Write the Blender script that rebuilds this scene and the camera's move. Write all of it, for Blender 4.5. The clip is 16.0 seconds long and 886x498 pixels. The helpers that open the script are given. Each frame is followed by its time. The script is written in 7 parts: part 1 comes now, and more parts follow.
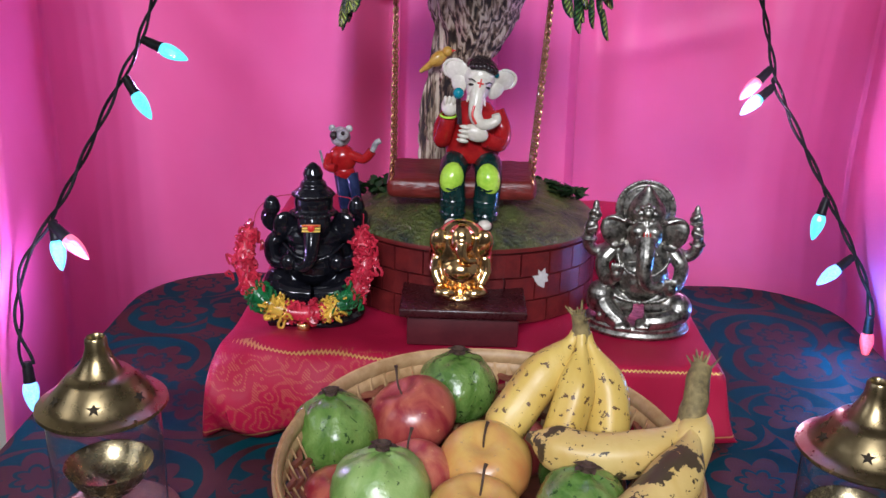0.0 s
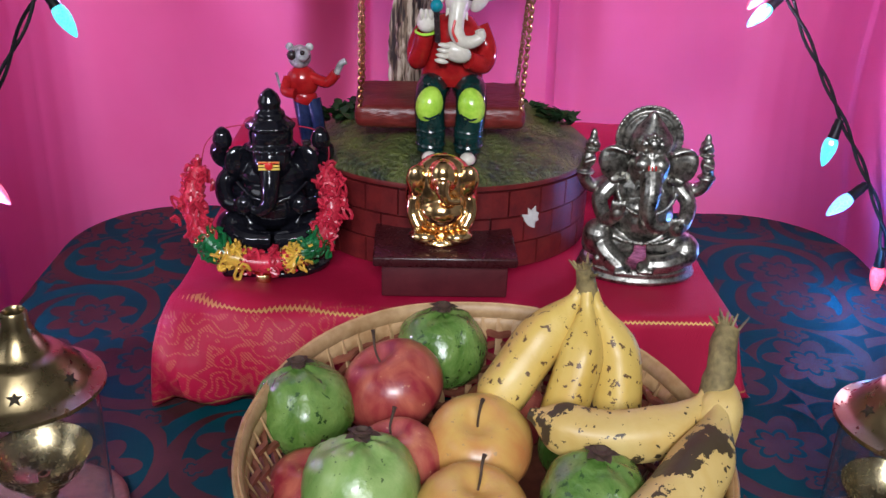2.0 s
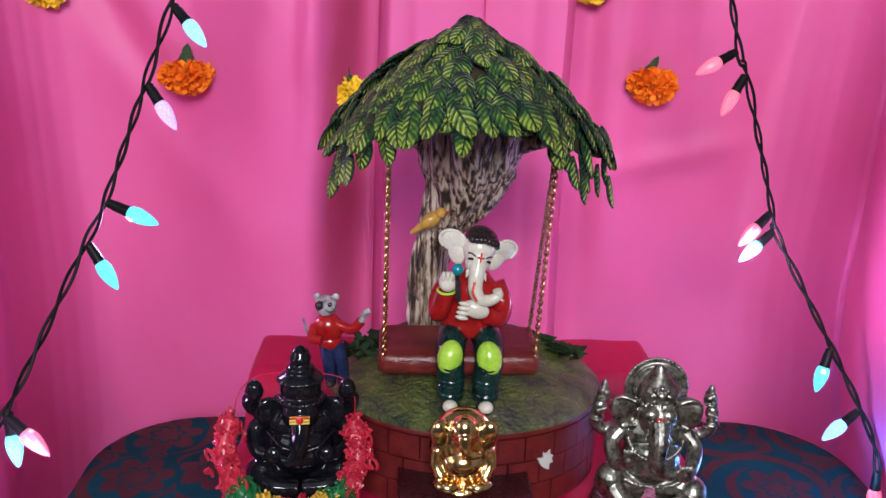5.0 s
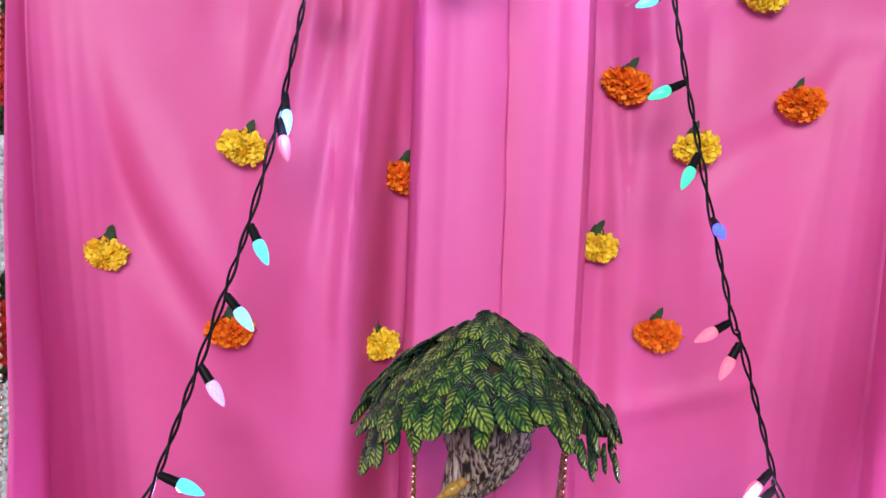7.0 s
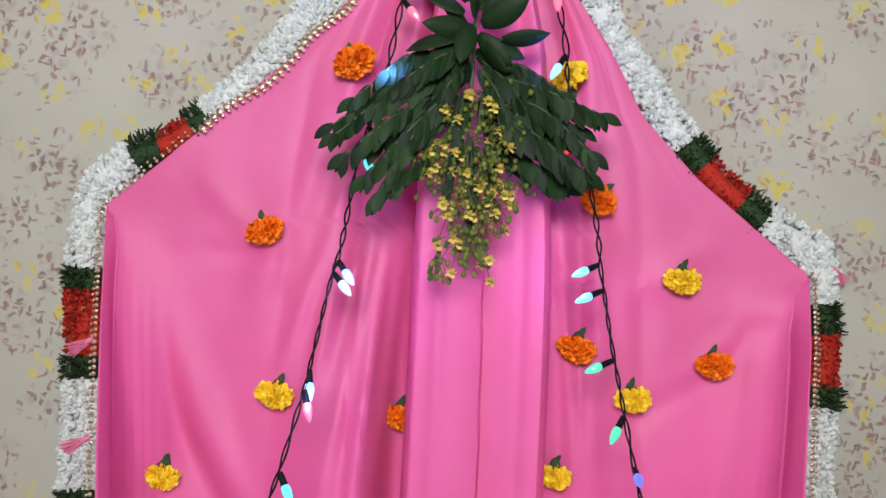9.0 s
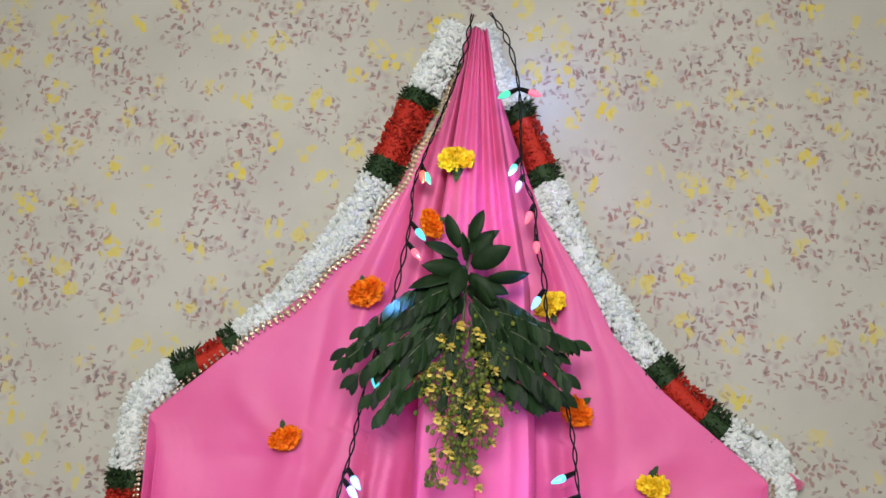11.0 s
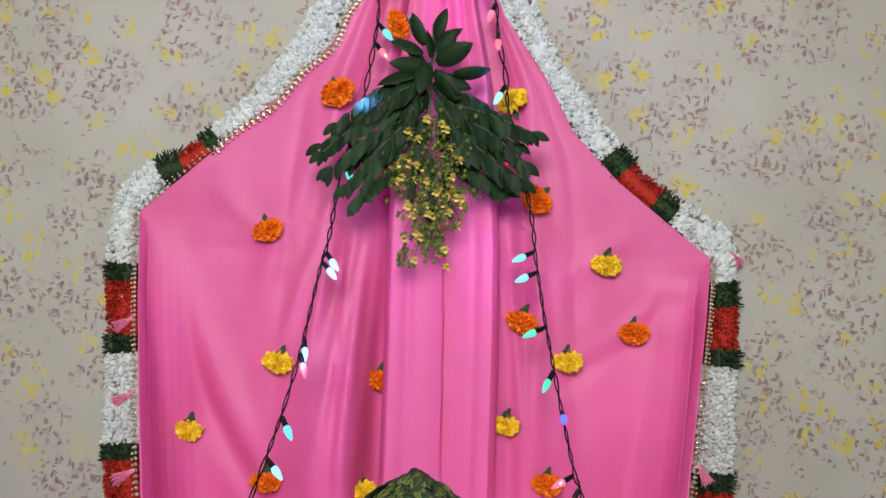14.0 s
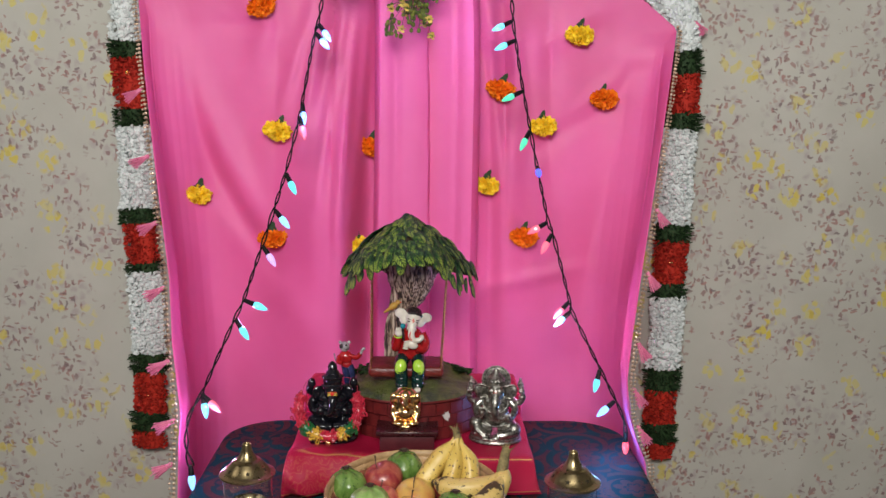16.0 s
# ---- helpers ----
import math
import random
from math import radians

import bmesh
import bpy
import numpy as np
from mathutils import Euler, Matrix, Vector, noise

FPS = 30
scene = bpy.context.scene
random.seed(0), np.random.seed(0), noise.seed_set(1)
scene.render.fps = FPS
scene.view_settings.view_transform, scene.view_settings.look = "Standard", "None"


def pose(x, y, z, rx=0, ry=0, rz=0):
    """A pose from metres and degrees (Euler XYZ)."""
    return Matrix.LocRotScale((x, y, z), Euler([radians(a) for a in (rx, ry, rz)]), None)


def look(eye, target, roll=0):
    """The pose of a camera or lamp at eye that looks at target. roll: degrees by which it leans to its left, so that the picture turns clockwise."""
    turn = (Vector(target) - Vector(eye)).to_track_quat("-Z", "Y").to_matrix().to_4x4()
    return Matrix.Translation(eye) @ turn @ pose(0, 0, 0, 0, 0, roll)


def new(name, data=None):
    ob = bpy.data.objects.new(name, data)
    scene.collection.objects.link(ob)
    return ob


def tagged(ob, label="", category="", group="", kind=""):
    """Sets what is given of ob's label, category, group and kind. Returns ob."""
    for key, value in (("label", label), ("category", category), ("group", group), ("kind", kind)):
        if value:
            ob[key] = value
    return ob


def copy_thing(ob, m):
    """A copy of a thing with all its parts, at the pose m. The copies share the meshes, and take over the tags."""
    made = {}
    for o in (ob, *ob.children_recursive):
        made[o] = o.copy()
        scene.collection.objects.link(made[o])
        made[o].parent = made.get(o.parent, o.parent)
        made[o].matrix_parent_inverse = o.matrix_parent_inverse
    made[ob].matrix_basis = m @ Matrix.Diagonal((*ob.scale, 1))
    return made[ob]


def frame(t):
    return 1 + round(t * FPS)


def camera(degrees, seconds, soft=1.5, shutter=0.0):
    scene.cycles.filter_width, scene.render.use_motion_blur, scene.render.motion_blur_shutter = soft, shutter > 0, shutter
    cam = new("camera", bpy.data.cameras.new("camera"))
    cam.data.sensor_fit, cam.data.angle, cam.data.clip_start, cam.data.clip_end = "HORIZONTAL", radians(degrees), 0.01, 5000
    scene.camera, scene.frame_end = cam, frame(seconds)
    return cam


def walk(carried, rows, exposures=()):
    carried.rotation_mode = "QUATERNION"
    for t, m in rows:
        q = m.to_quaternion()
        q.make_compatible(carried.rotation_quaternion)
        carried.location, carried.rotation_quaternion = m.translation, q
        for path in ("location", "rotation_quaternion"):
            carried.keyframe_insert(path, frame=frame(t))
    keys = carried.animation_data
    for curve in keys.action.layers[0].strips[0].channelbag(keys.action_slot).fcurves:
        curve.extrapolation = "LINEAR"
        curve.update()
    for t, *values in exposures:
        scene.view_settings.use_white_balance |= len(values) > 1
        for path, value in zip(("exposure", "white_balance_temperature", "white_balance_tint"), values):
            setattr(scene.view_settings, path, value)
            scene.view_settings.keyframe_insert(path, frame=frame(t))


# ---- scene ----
cam = camera(50.9, 16.0)
PATH = [
    (0, (0.029, -0.029, 1.154), (0.006, 1.859, 0.493), 1.5),
    (0.5, (0.0, 0.088, 1.146), (0.02, 1.956, 0.431), 1.1),
    (1, (0.001, 0.108, 1.129), (0.029, 1.95, 0.35), 1.2),
    (1.5, (0.005, 0.1, 1.133), (0.026, 1.913, 0.289), 1.3),
    (2, (0.008, 0.098, 1.142), (0.078, 1.909, 0.296), 1.8),
    (2.5, (0.007, 0.102, 1.172), (0.118, 1.914, 0.331), 2.2),
    (3, (0.007, 0.098, 1.198), (0.128, 1.914, 0.368), 2.6),
    (3.2, (0.002, 0.101, 1.21), (0.13, 1.918, 0.386), 2.9),
    (5.3, (-0.036, 0.093, 1.29), (0.058, 2.015, 0.745), 1.8),
    (5.5, (-0.035, 0.094, 1.297), (0.052, 2.026, 0.79), 1.7),
    (6, (-0.037, 0.081, 1.336), (0.052, 2.032, 0.904), 1.7),
    (6.5, (-0.039, 0.061, 1.369), (0.043, 2.027, 1.012), 1.5),
    (7, (-0.041, 0.012, 1.433), (0.006, 1.994, 1.173), 1.6),
    (7.5, (-0.036, -0.077, 1.492), (-0.014, 1.916, 1.325), 1.9),
    (8, (-0.03, -0.176, 1.546), (-0.011, 1.822, 1.446), 2.8),
    (8.5, (-0.017, -0.28, 1.594), (-0.008, 1.72, 1.582), 2.8),
    (9, (0.001, -0.389, 1.648), (0.001, 1.611, 1.703), 2.4),
    (9.5, (0.009, -0.503, 1.691), (-0.009, 1.489, 1.862), 2.7),
    (10, (0.033, -0.606, 1.743), (-0.018, 1.373, 2.029), 2.5),
    (10.2, (0.034, -0.641, 1.743), (-0.024, 1.326, 2.1), 3.0),
    (12.3, (0.107, -0.72, 1.655), (0.025, 1.23, 2.095), 2.3),
    (12.5, (0.107, -0.717, 1.656), (0.038, 1.244, 2.042), 2.2),
    (13, (0.108, -0.745, 1.647), (0.067, 1.235, 1.926), 1.7),
    (13.5, (0.11, -0.791, 1.632), (0.072, 1.203, 1.784), 1.3),
    (14, (0.097, -0.836, 1.606), (0.082, 1.162, 1.674), 1.4),
    (14.5, (0.091, -0.882, 1.557), (0.079, 1.117, 1.534), 0.8),
    (15, (0.096, -0.962, 1.526), (0.089, 1.035, 1.407), 0.4),
    (15.5, (0.081, -1.035, 1.499), (0.096, 0.955, 1.3), 0.5),
    (16, (0.083, -1.059, 1.5), (0.117, 0.913, 1.168), 0.5),
]
EXPOSURES = [(0.0, 0.05, 6050, 12), (3.0, 0.02, 6100, 11), (5.5, 0.05, 6300, 11), (7.0, 0.06, 6150, 11), (8.0, -0.04, 6400, 9), (9.0, 0.0, 6700, 8), (10.0, 0.10, 6950, 6), (12.5, -0.30, 6750, 7), (13.5, -0.06, 6700, 7), (14.5, -0.10, 6800, 7), (16.0, -0.08, 6900, 8)]
walk(cam, [(t, look(eye, target, roll)) for t, eye, target, roll in PATH], EXPOSURES)

# ---- light ----
world = bpy.data.worlds.new("world")
scene.world = world
world.use_nodes = True
wn = world.node_tree.nodes
sky = wn.new("ShaderNodeTexSky")
sky.sky_type = "NISHITA"
sky.sun_disc = False
sky.sun_elevation = radians(40)
sky.sun_rotation = radians(250)
wn["Background"].inputs["Strength"].default_value = 0.12
world.node_tree.links.new(sky.outputs["Color"], wn["Background"].inputs["Color"])


def area_lamp(name, eye, target, width, height, power, colour):
    data = bpy.data.lights.new(name, "AREA")
    data.shape, data.size, data.size_y, data.energy, data.color = "RECTANGLE", width, height, power, colour
    ob = new(name, data)
    ob.matrix_world = look(eye, target)
    return ob


# daylight of two unseen window openings, places assumed: a small one in the wall on the left, a high broad one behind
# the camera
area_lamp("window_light_side", (-2.17, -0.30, 2.15), (0.5, 0.9, 1.75), 1.2, 1.0, 3, (0.96, 0.98, 1.0))
area_lamp("window_light_back", (-0.05, -1.87, 2.45), (0.1, 1.5, 1.95), 1.1, 0.75, 112, (0.98, 0.98, 1.0))

# the glow that the stronger bulbs throw: place, colour, watts
for place, tint, watts in (
    ((-0.385, 0.885, 0.79), (0.62, 0.45, 1.0), 1.2), ((-0.33, 1.10, 0.985), (0.72, 0.45, 1.0), 0.8),
    ((-0.215, 1.205, 1.43), (0.40, 0.35, 1.0), 0.38), ((-0.170, 1.27, 1.63), (0.42, 0.30, 1.0), 1.0),
    ((-0.115, 1.31, 2.02), (0.10, 0.20, 1.0), 0.85), ((-0.05, 1.395, 2.33), (0.45, 1.0, 0.60), 0.17),
    ((0.240, 1.29, 1.65), (0.50, 0.36, 1.0), 0.95), ((0.150, 1.37, 2.34), (0.55, 0.35, 1.0), 0.95),
    ((0.215, 1.33, 2.05), (0.08, 0.25, 1.0), 0.40), ((0.40, 1.16, 0.94), (0.75, 0.55, 1.0), 1.7), ((0.525, 1.035, 0.700), (0.12, 0.38, 1.0), 1.3), ((0.215, 1.49, 2.63), (0.22, 0.38, 1.0), 0.50),
):
    lamp = bpy.data.lights.new("bulb_glow", "POINT")
    lamp.energy, lamp.color, lamp.shadow_soft_size = watts, tint, 0.012
    new("bulb_glow", lamp).location = place

# ---- materials ----


def nodes_of(name, rough=0.6, metal=0.0, colour=(0.5, 0.5, 0.5)):
    m = bpy.data.materials.new(name)
    m.use_nodes = True
    nt = m.node_tree
    b = nt.nodes["Principled BSDF"]
    b.inputs["Roughness"].default_value = rough
    b.inputs["Metallic"].default_value = metal
    b.inputs["Base Color"].default_value = (*colour, 1)
    return m, nt, b


def node(nt, kind, **values):
    n = nt.nodes.new(kind)
    for key, v in values.items():
        n.inputs[key.replace("_", " ")].default_value = v
    return n


def coords(nt, scale=(1, 1, 1)):
    tc = nt.nodes.new("ShaderNodeTexCoord")
    mp = nt.nodes.new("ShaderNodeMapping")
    mp.inputs["Scale"].default_value = scale
    nt.links.new(tc.outputs["Object"], mp.inputs["Vector"])
    return mp.outputs["Vector"]


def ramp(nt, fac, stops, mode="LINEAR"):
    r = nt.nodes.new("ShaderNodeValToRGB")
    r.color_ramp.interpolation = mode
    el = r.color_ramp.elements
    while len(el) < len(stops):
        el.new(0.5)
    for e, (p, c) in zip(el, stops):
        e.position = p
        e.color = (*c, 1) if len(c) == 3 else c
    nt.links.new(fac, r.inputs["Fac"])
    return r.outputs["Color"]


def mix(nt, fac, a, b, mode="MIX"):
    n = nt.nodes.new("ShaderNodeMix")
    n.data_type, n.blend_type = "RGBA", mode
    for sock, v in ((n.inputs[0], fac), (n.inputs[6], a), (n.inputs[7], b)):
        if isinstance(v, (int, float)):
            sock.default_value = v
        elif isinstance(v, tuple):
            sock.default_value = (*v, 1)
        else:
            nt.links.new(v, sock)
    return n.outputs[2]


def calc(nt, op, a, b=None, clamp=False):
    n = nt.nodes.new("ShaderNodeMath")
    n.operation, n.use_clamp = op, clamp
    for sock, v in zip(n.inputs, (a, b)):
        if v is None:
            continue
        if isinstance(v, (int, float)):
            sock.default_value = v
        else:
            nt.links.new(v, sock)
    return n.outputs[0]


def noise_of(nt, vec, scale, detail=4.0, rough=0.55, distort=0.0):
    n = node(nt, "ShaderNodeTexNoise", Scale=scale, Detail=detail, Roughness=rough, Distortion=distort)
    nt.links.new(vec, n.inputs["Vector"])
    return n.outputs["Fac"]


def bump(nt, b, height, strength=0.3, distance=0.002):
    n = node(nt, "ShaderNodeBump", Strength=strength, Distance=distance)
    nt.links.new(height, n.inputs["Height"])
    nt.links.new(n.outputs["Normal"], b.inputs["Normal"])


def mottled(name, dark, light, scale=30, rough=0.5, metal=0.0, relief=0.2, depth=0.001, fine=5, stretch=(1, 1, 1), varied=0.0):
    """A surface whose colour wanders between two tones at two scales, with fine relief."""
    m, nt, b = nodes_of(name, rough, metal)
    v = coords(nt, stretch)
    n1, n2 = noise_of(nt, v, scale), noise_of(nt, v, scale * fine, 6)
    f = calc(nt, "ADD", calc(nt, "MULTIPLY", n1, 0.65), calc(nt, "MULTIPLY", n2, 0.35))
    col = ramp(nt, f, [(0.35, dark), (0.65, light)])
    if varied:
        info = nt.nodes.new("ShaderNodeNewGeometry")
        hsv = nt.nodes.new("ShaderNodeHueSaturation")
        nt.links.new(calc(nt, "ADD", 1 - varied, calc(nt, "MULTIPLY", info.outputs["Random Per Island"], 2 * varied)), hsv.inputs["Value"])
        nt.links.new(col, hsv.inputs["Color"])
        col = hsv.outputs["Color"]
    nt.links.new(col, b.inputs["Base Color"])
    nt.links.new(calc(nt, "ADD", rough - 0.08, calc(nt, "MULTIPLY", n2, 0.16), True), b.inputs["Roughness"])
    bump(nt, b, n2, relief, depth)
    return m


def wallpaper_material():
    m, nt, b = nodes_of("floral wallpaper", 0.75)
    flat = nt.nodes.new("ShaderNodeSeparateXYZ")
    nt.links.new(coords(nt), flat.inputs[0])
    on_wall = nt.nodes.new("ShaderNodeCombineXYZ")
    nt.links.new(flat.outputs["X"], on_wall.inputs["X"])
    nt.links.new(flat.outputs["Z"], on_wall.inputs["Y"])
    v = on_wall.outputs[0]
    warp = node(nt, "ShaderNodeTexNoise", Scale=38.0, Detail=5.0)
    nt.links.new(v, warp.inputs["Vector"])
    add = nt.nodes.new("ShaderNodeVectorMath")
    add.operation = "MULTIPLY_ADD"
    nt.links.new(warp.outputs["Color"], add.inputs[0])
    add.inputs[1].default_value = (0.034, 0.034, 0.0)
    nt.links.new(v, add.inputs[2])
    wv = add.outputs[0]

    def spots(vec, scale, radius, soft, keep, rnd=1.0, stretch=None):
        if stretch:
            mp = nt.nodes.new("ShaderNodeMapping")
            mp.inputs["Scale"].default_value, mp.inputs["Rotation"].default_value = stretch
            nt.links.new(vec, mp.inputs["Vector"])
            vec = mp.outputs["Vector"]
        vo = node(nt, "ShaderNodeTexVoronoi", Scale=scale, Randomness=rnd)
        vo.voronoi_dimensions = "2D"
        nt.links.new(vec, vo.inputs["Vector"])
        sep = nt.nodes.new("ShaderNodeSeparateColor")
        nt.links.new(vo.outputs["Color"], sep.inputs["Color"])
        on = calc(nt, "LESS_THAN", sep.outputs["Red"], keep)
        d = calc(nt, "DIVIDE", calc(nt, "SUBTRACT", radius, vo.outputs["Distance"]), soft, True)
        return calc(nt, "MULTIPLY", on, d), sep.outputs["Green"]

    base = ramp(nt, noise_of(nt, v, 3.0, 5), [(0.3, (0.41, 0.395, 0.345)), (0.7, (0.49, 0.476, 0.422))])
    # clumps of small mauve and brown strokes over a pale wash, with lone strokes between
    clump, _ = spots(wv, 7.0, 0.54, 0.22, 0.85, 1.0)
    wash, _ = spots(wv, 34, 0.46, 0.35, 0.62)
    col = mix(nt, calc(nt, "MULTIPLY", calc(nt, "MULTIPLY", wash, clump), 0.55), base, (0.34, 0.265, 0.275))
    turned = ((1.35, 0.62, 1.0), (0.0, 0.0, 0.55))
    for size, keep, way in ((46, 0.60, turned), (54, 0.5, ((0.62, 1.3, 1.0), (0.0, 0.0, 0.3)))):
        dash, hue = spots(wv, size, 0.30, 0.10, keep, 1.0, way)
        dcol = mix(nt, hue, (0.135, 0.085, 0.095), (0.33, 0.135, 0.12))
        gate = calc(nt, "MAXIMUM", clump, calc(nt, "MULTIPLY", calc(nt, "GREATER_THAN", noise_of(nt, v, 17.0, 2), 0.57), 0.8))
        col = mix(nt, calc(nt, "MULTIPLY", calc(nt, "MULTIPLY", dash, gate), 0.72), col, dcol)
    # yellow flowers, each a few brushed petals
    place = nt.nodes.new("ShaderNodeMapping")
    place.inputs["Location"].default_value = (0.37, 0.21, 0.0)
    nt.links.new(wv, place.inputs["Vector"])
    flower, hue2 = spots(place.outputs["Vector"], 9.5, 0.34, 0.10, 0.66, 0.9)
    petal, hue3 = spots(wv, 44, 0.50, 0.14, 0.78, 1.0, ((1.0, 0.7, 1.0), (0.0, 0.0, 0.4)))
    ycol = mix(nt, hue3, (0.60, 0.46, 0.03), (0.56, 0.50, 0.16))
    strong = calc(nt, "ADD", 0.45, calc(nt, "MULTIPLY", hue2, 0.5))
    col = mix(nt, calc(nt, "MULTIPLY", calc(nt, "MULTIPLY", flower, petal), strong), col, ycol)
    stain = noise_of(nt, v, 1.3, 6)
    col = mix(nt, calc(nt, "MULTIPLY", calc(nt, "SUBTRACT", stain, 0.5, True), 0.9), col, (0.33, 0.30, 0.26))
    nt.links.new(col, b.inputs["Base Color"])
    bump(nt, b, noise_of(nt, v, 160.0, 4), 0.25, 0.001)
    return m


def brocade_material():
    m, nt, b = nodes_of("brocade cloth", 0.55)
    b.inputs["Specular IOR Level"].default_value = 0.10
    v = coords(nt, (1, 1, 0.001))

    def flower(scale, shift, radius, petals, keep):
        mp = nt.nodes.new("ShaderNodeMapping")
        mp.inputs["Location"].default_value = (shift, shift * 0.7, 0)
        nt.links.new(v, mp.inputs["Vector"])
        vo = node(nt, "ShaderNodeTexVoronoi", Scale=scale, Randomness=0.55)
        vo.voronoi_dimensions = "2D"
        nt.links.new(mp.outputs["Vector"], vo.inputs["Vector"])
        sub = nt.nodes.new("ShaderNodeVectorMath")
        sub.operation = "SUBTRACT"
        nt.links.new(mp.outputs["Vector"], sub.inputs[0])
        nt.links.new(vo.outputs["Position"], sub.inputs[1])
        sep = nt.nodes.new("ShaderNodeSeparateXYZ")
        nt.links.new(sub.outputs[0], sep.inputs[0])
        ang = calc(nt, "ARCTAN2", sep.outputs["X"], sep.outputs["Y"])
        lobe = calc(nt, "ABSOLUTE", calc(nt, "SINE", calc(nt, "MULTIPLY", ang, petals)))
        rim = calc(nt, "MULTIPLY", calc(nt, "ADD", 0.62, calc(nt, "MULTIPLY", lobe, 0.38)), radius)
        inside = calc(nt, "LESS_THAN", vo.outputs["Distance"], rim)
        ring = calc(nt, "GREATER_THAN", calc(nt, "ABSOLUTE", calc(nt, "SUBTRACT", vo.outputs["Distance"], calc(nt, "MULTIPLY", rim, 0.48))), 0.02)
        sc = nt.nodes.new("ShaderNodeSeparateColor")
        nt.links.new(vo.outputs["Color"], sc.inputs["Color"])
        return calc(nt, "MULTIPLY", calc(nt, "MULTIPLY", inside, ring), calc(nt, "LESS_THAN", sc.outputs["Red"], keep)), vo, ang

    big, vo, ang = flower(7.5, 0.13, 0.36, 3.5, 1.1)
    # curling stems round every flower: an Archimedean spiral about the cell's centre
    spiral = calc(nt, "SINE", calc(nt, "ADD", calc(nt, "MULTIPLY", vo.outputs["Distance"], 24.0), calc(nt, "MULTIPLY", ang, 2.0)))
    wob = noise_of(nt, v, 14.0, 2)
    stem = calc(nt, "MULTIPLY", calc(nt, "GREATER_THAN", calc(nt, "ADD", spiral, calc(nt, "MULTIPLY", wob, 1.4)), 0.85), calc(nt, "GREATER_THAN", vo.outputs["Distance"], 0.40))
    small, _, _ = flower(17.0, 0.41, 0.30, 2.5, 0.35)
    weave = node(nt, "ShaderNodeTexWave", Scale=330.0, Distortion=0.4)
    nt.links.new(v, weave.inputs["Vector"])
    n1 = noise_of(nt, v, 6.0, 5)
    teal = ramp(nt, n1, [(0.3, (0.0004, 0.024, 0.034)), (0.7, (0.0008, 0.055, 0.070))])
    rust = ramp(nt, noise_of(nt, v, 9.0, 4), [(0.35, (0.040, 0.011, 0.013)), (0.65, (0.080, 0.024, 0.025))])
    pat = calc(nt, "MAXIMUM", calc(nt, "MAXIMUM", big, stem), small)
    col = mix(nt, pat, teal, rust)
    col = mix(nt, calc(nt, "MULTIPLY", weave.outputs["Fac"], 0.25), col, (0.0, 0.0, 0.0))
    nt.links.new(col, b.inputs["Base Color"])
    nt.links.new(calc(nt, "SUBTRACT", 0.80, calc(nt, "MULTIPLY", pat, 0.25)), b.inputs["Roughness"])
    bump(nt, b, calc(nt, "ADD", calc(nt, "MULTIPLY", pat, 0.7), calc(nt, "MULTIPLY", weave.outputs["Fac"], 0.3)), 0.35, 0.0006)
    return m


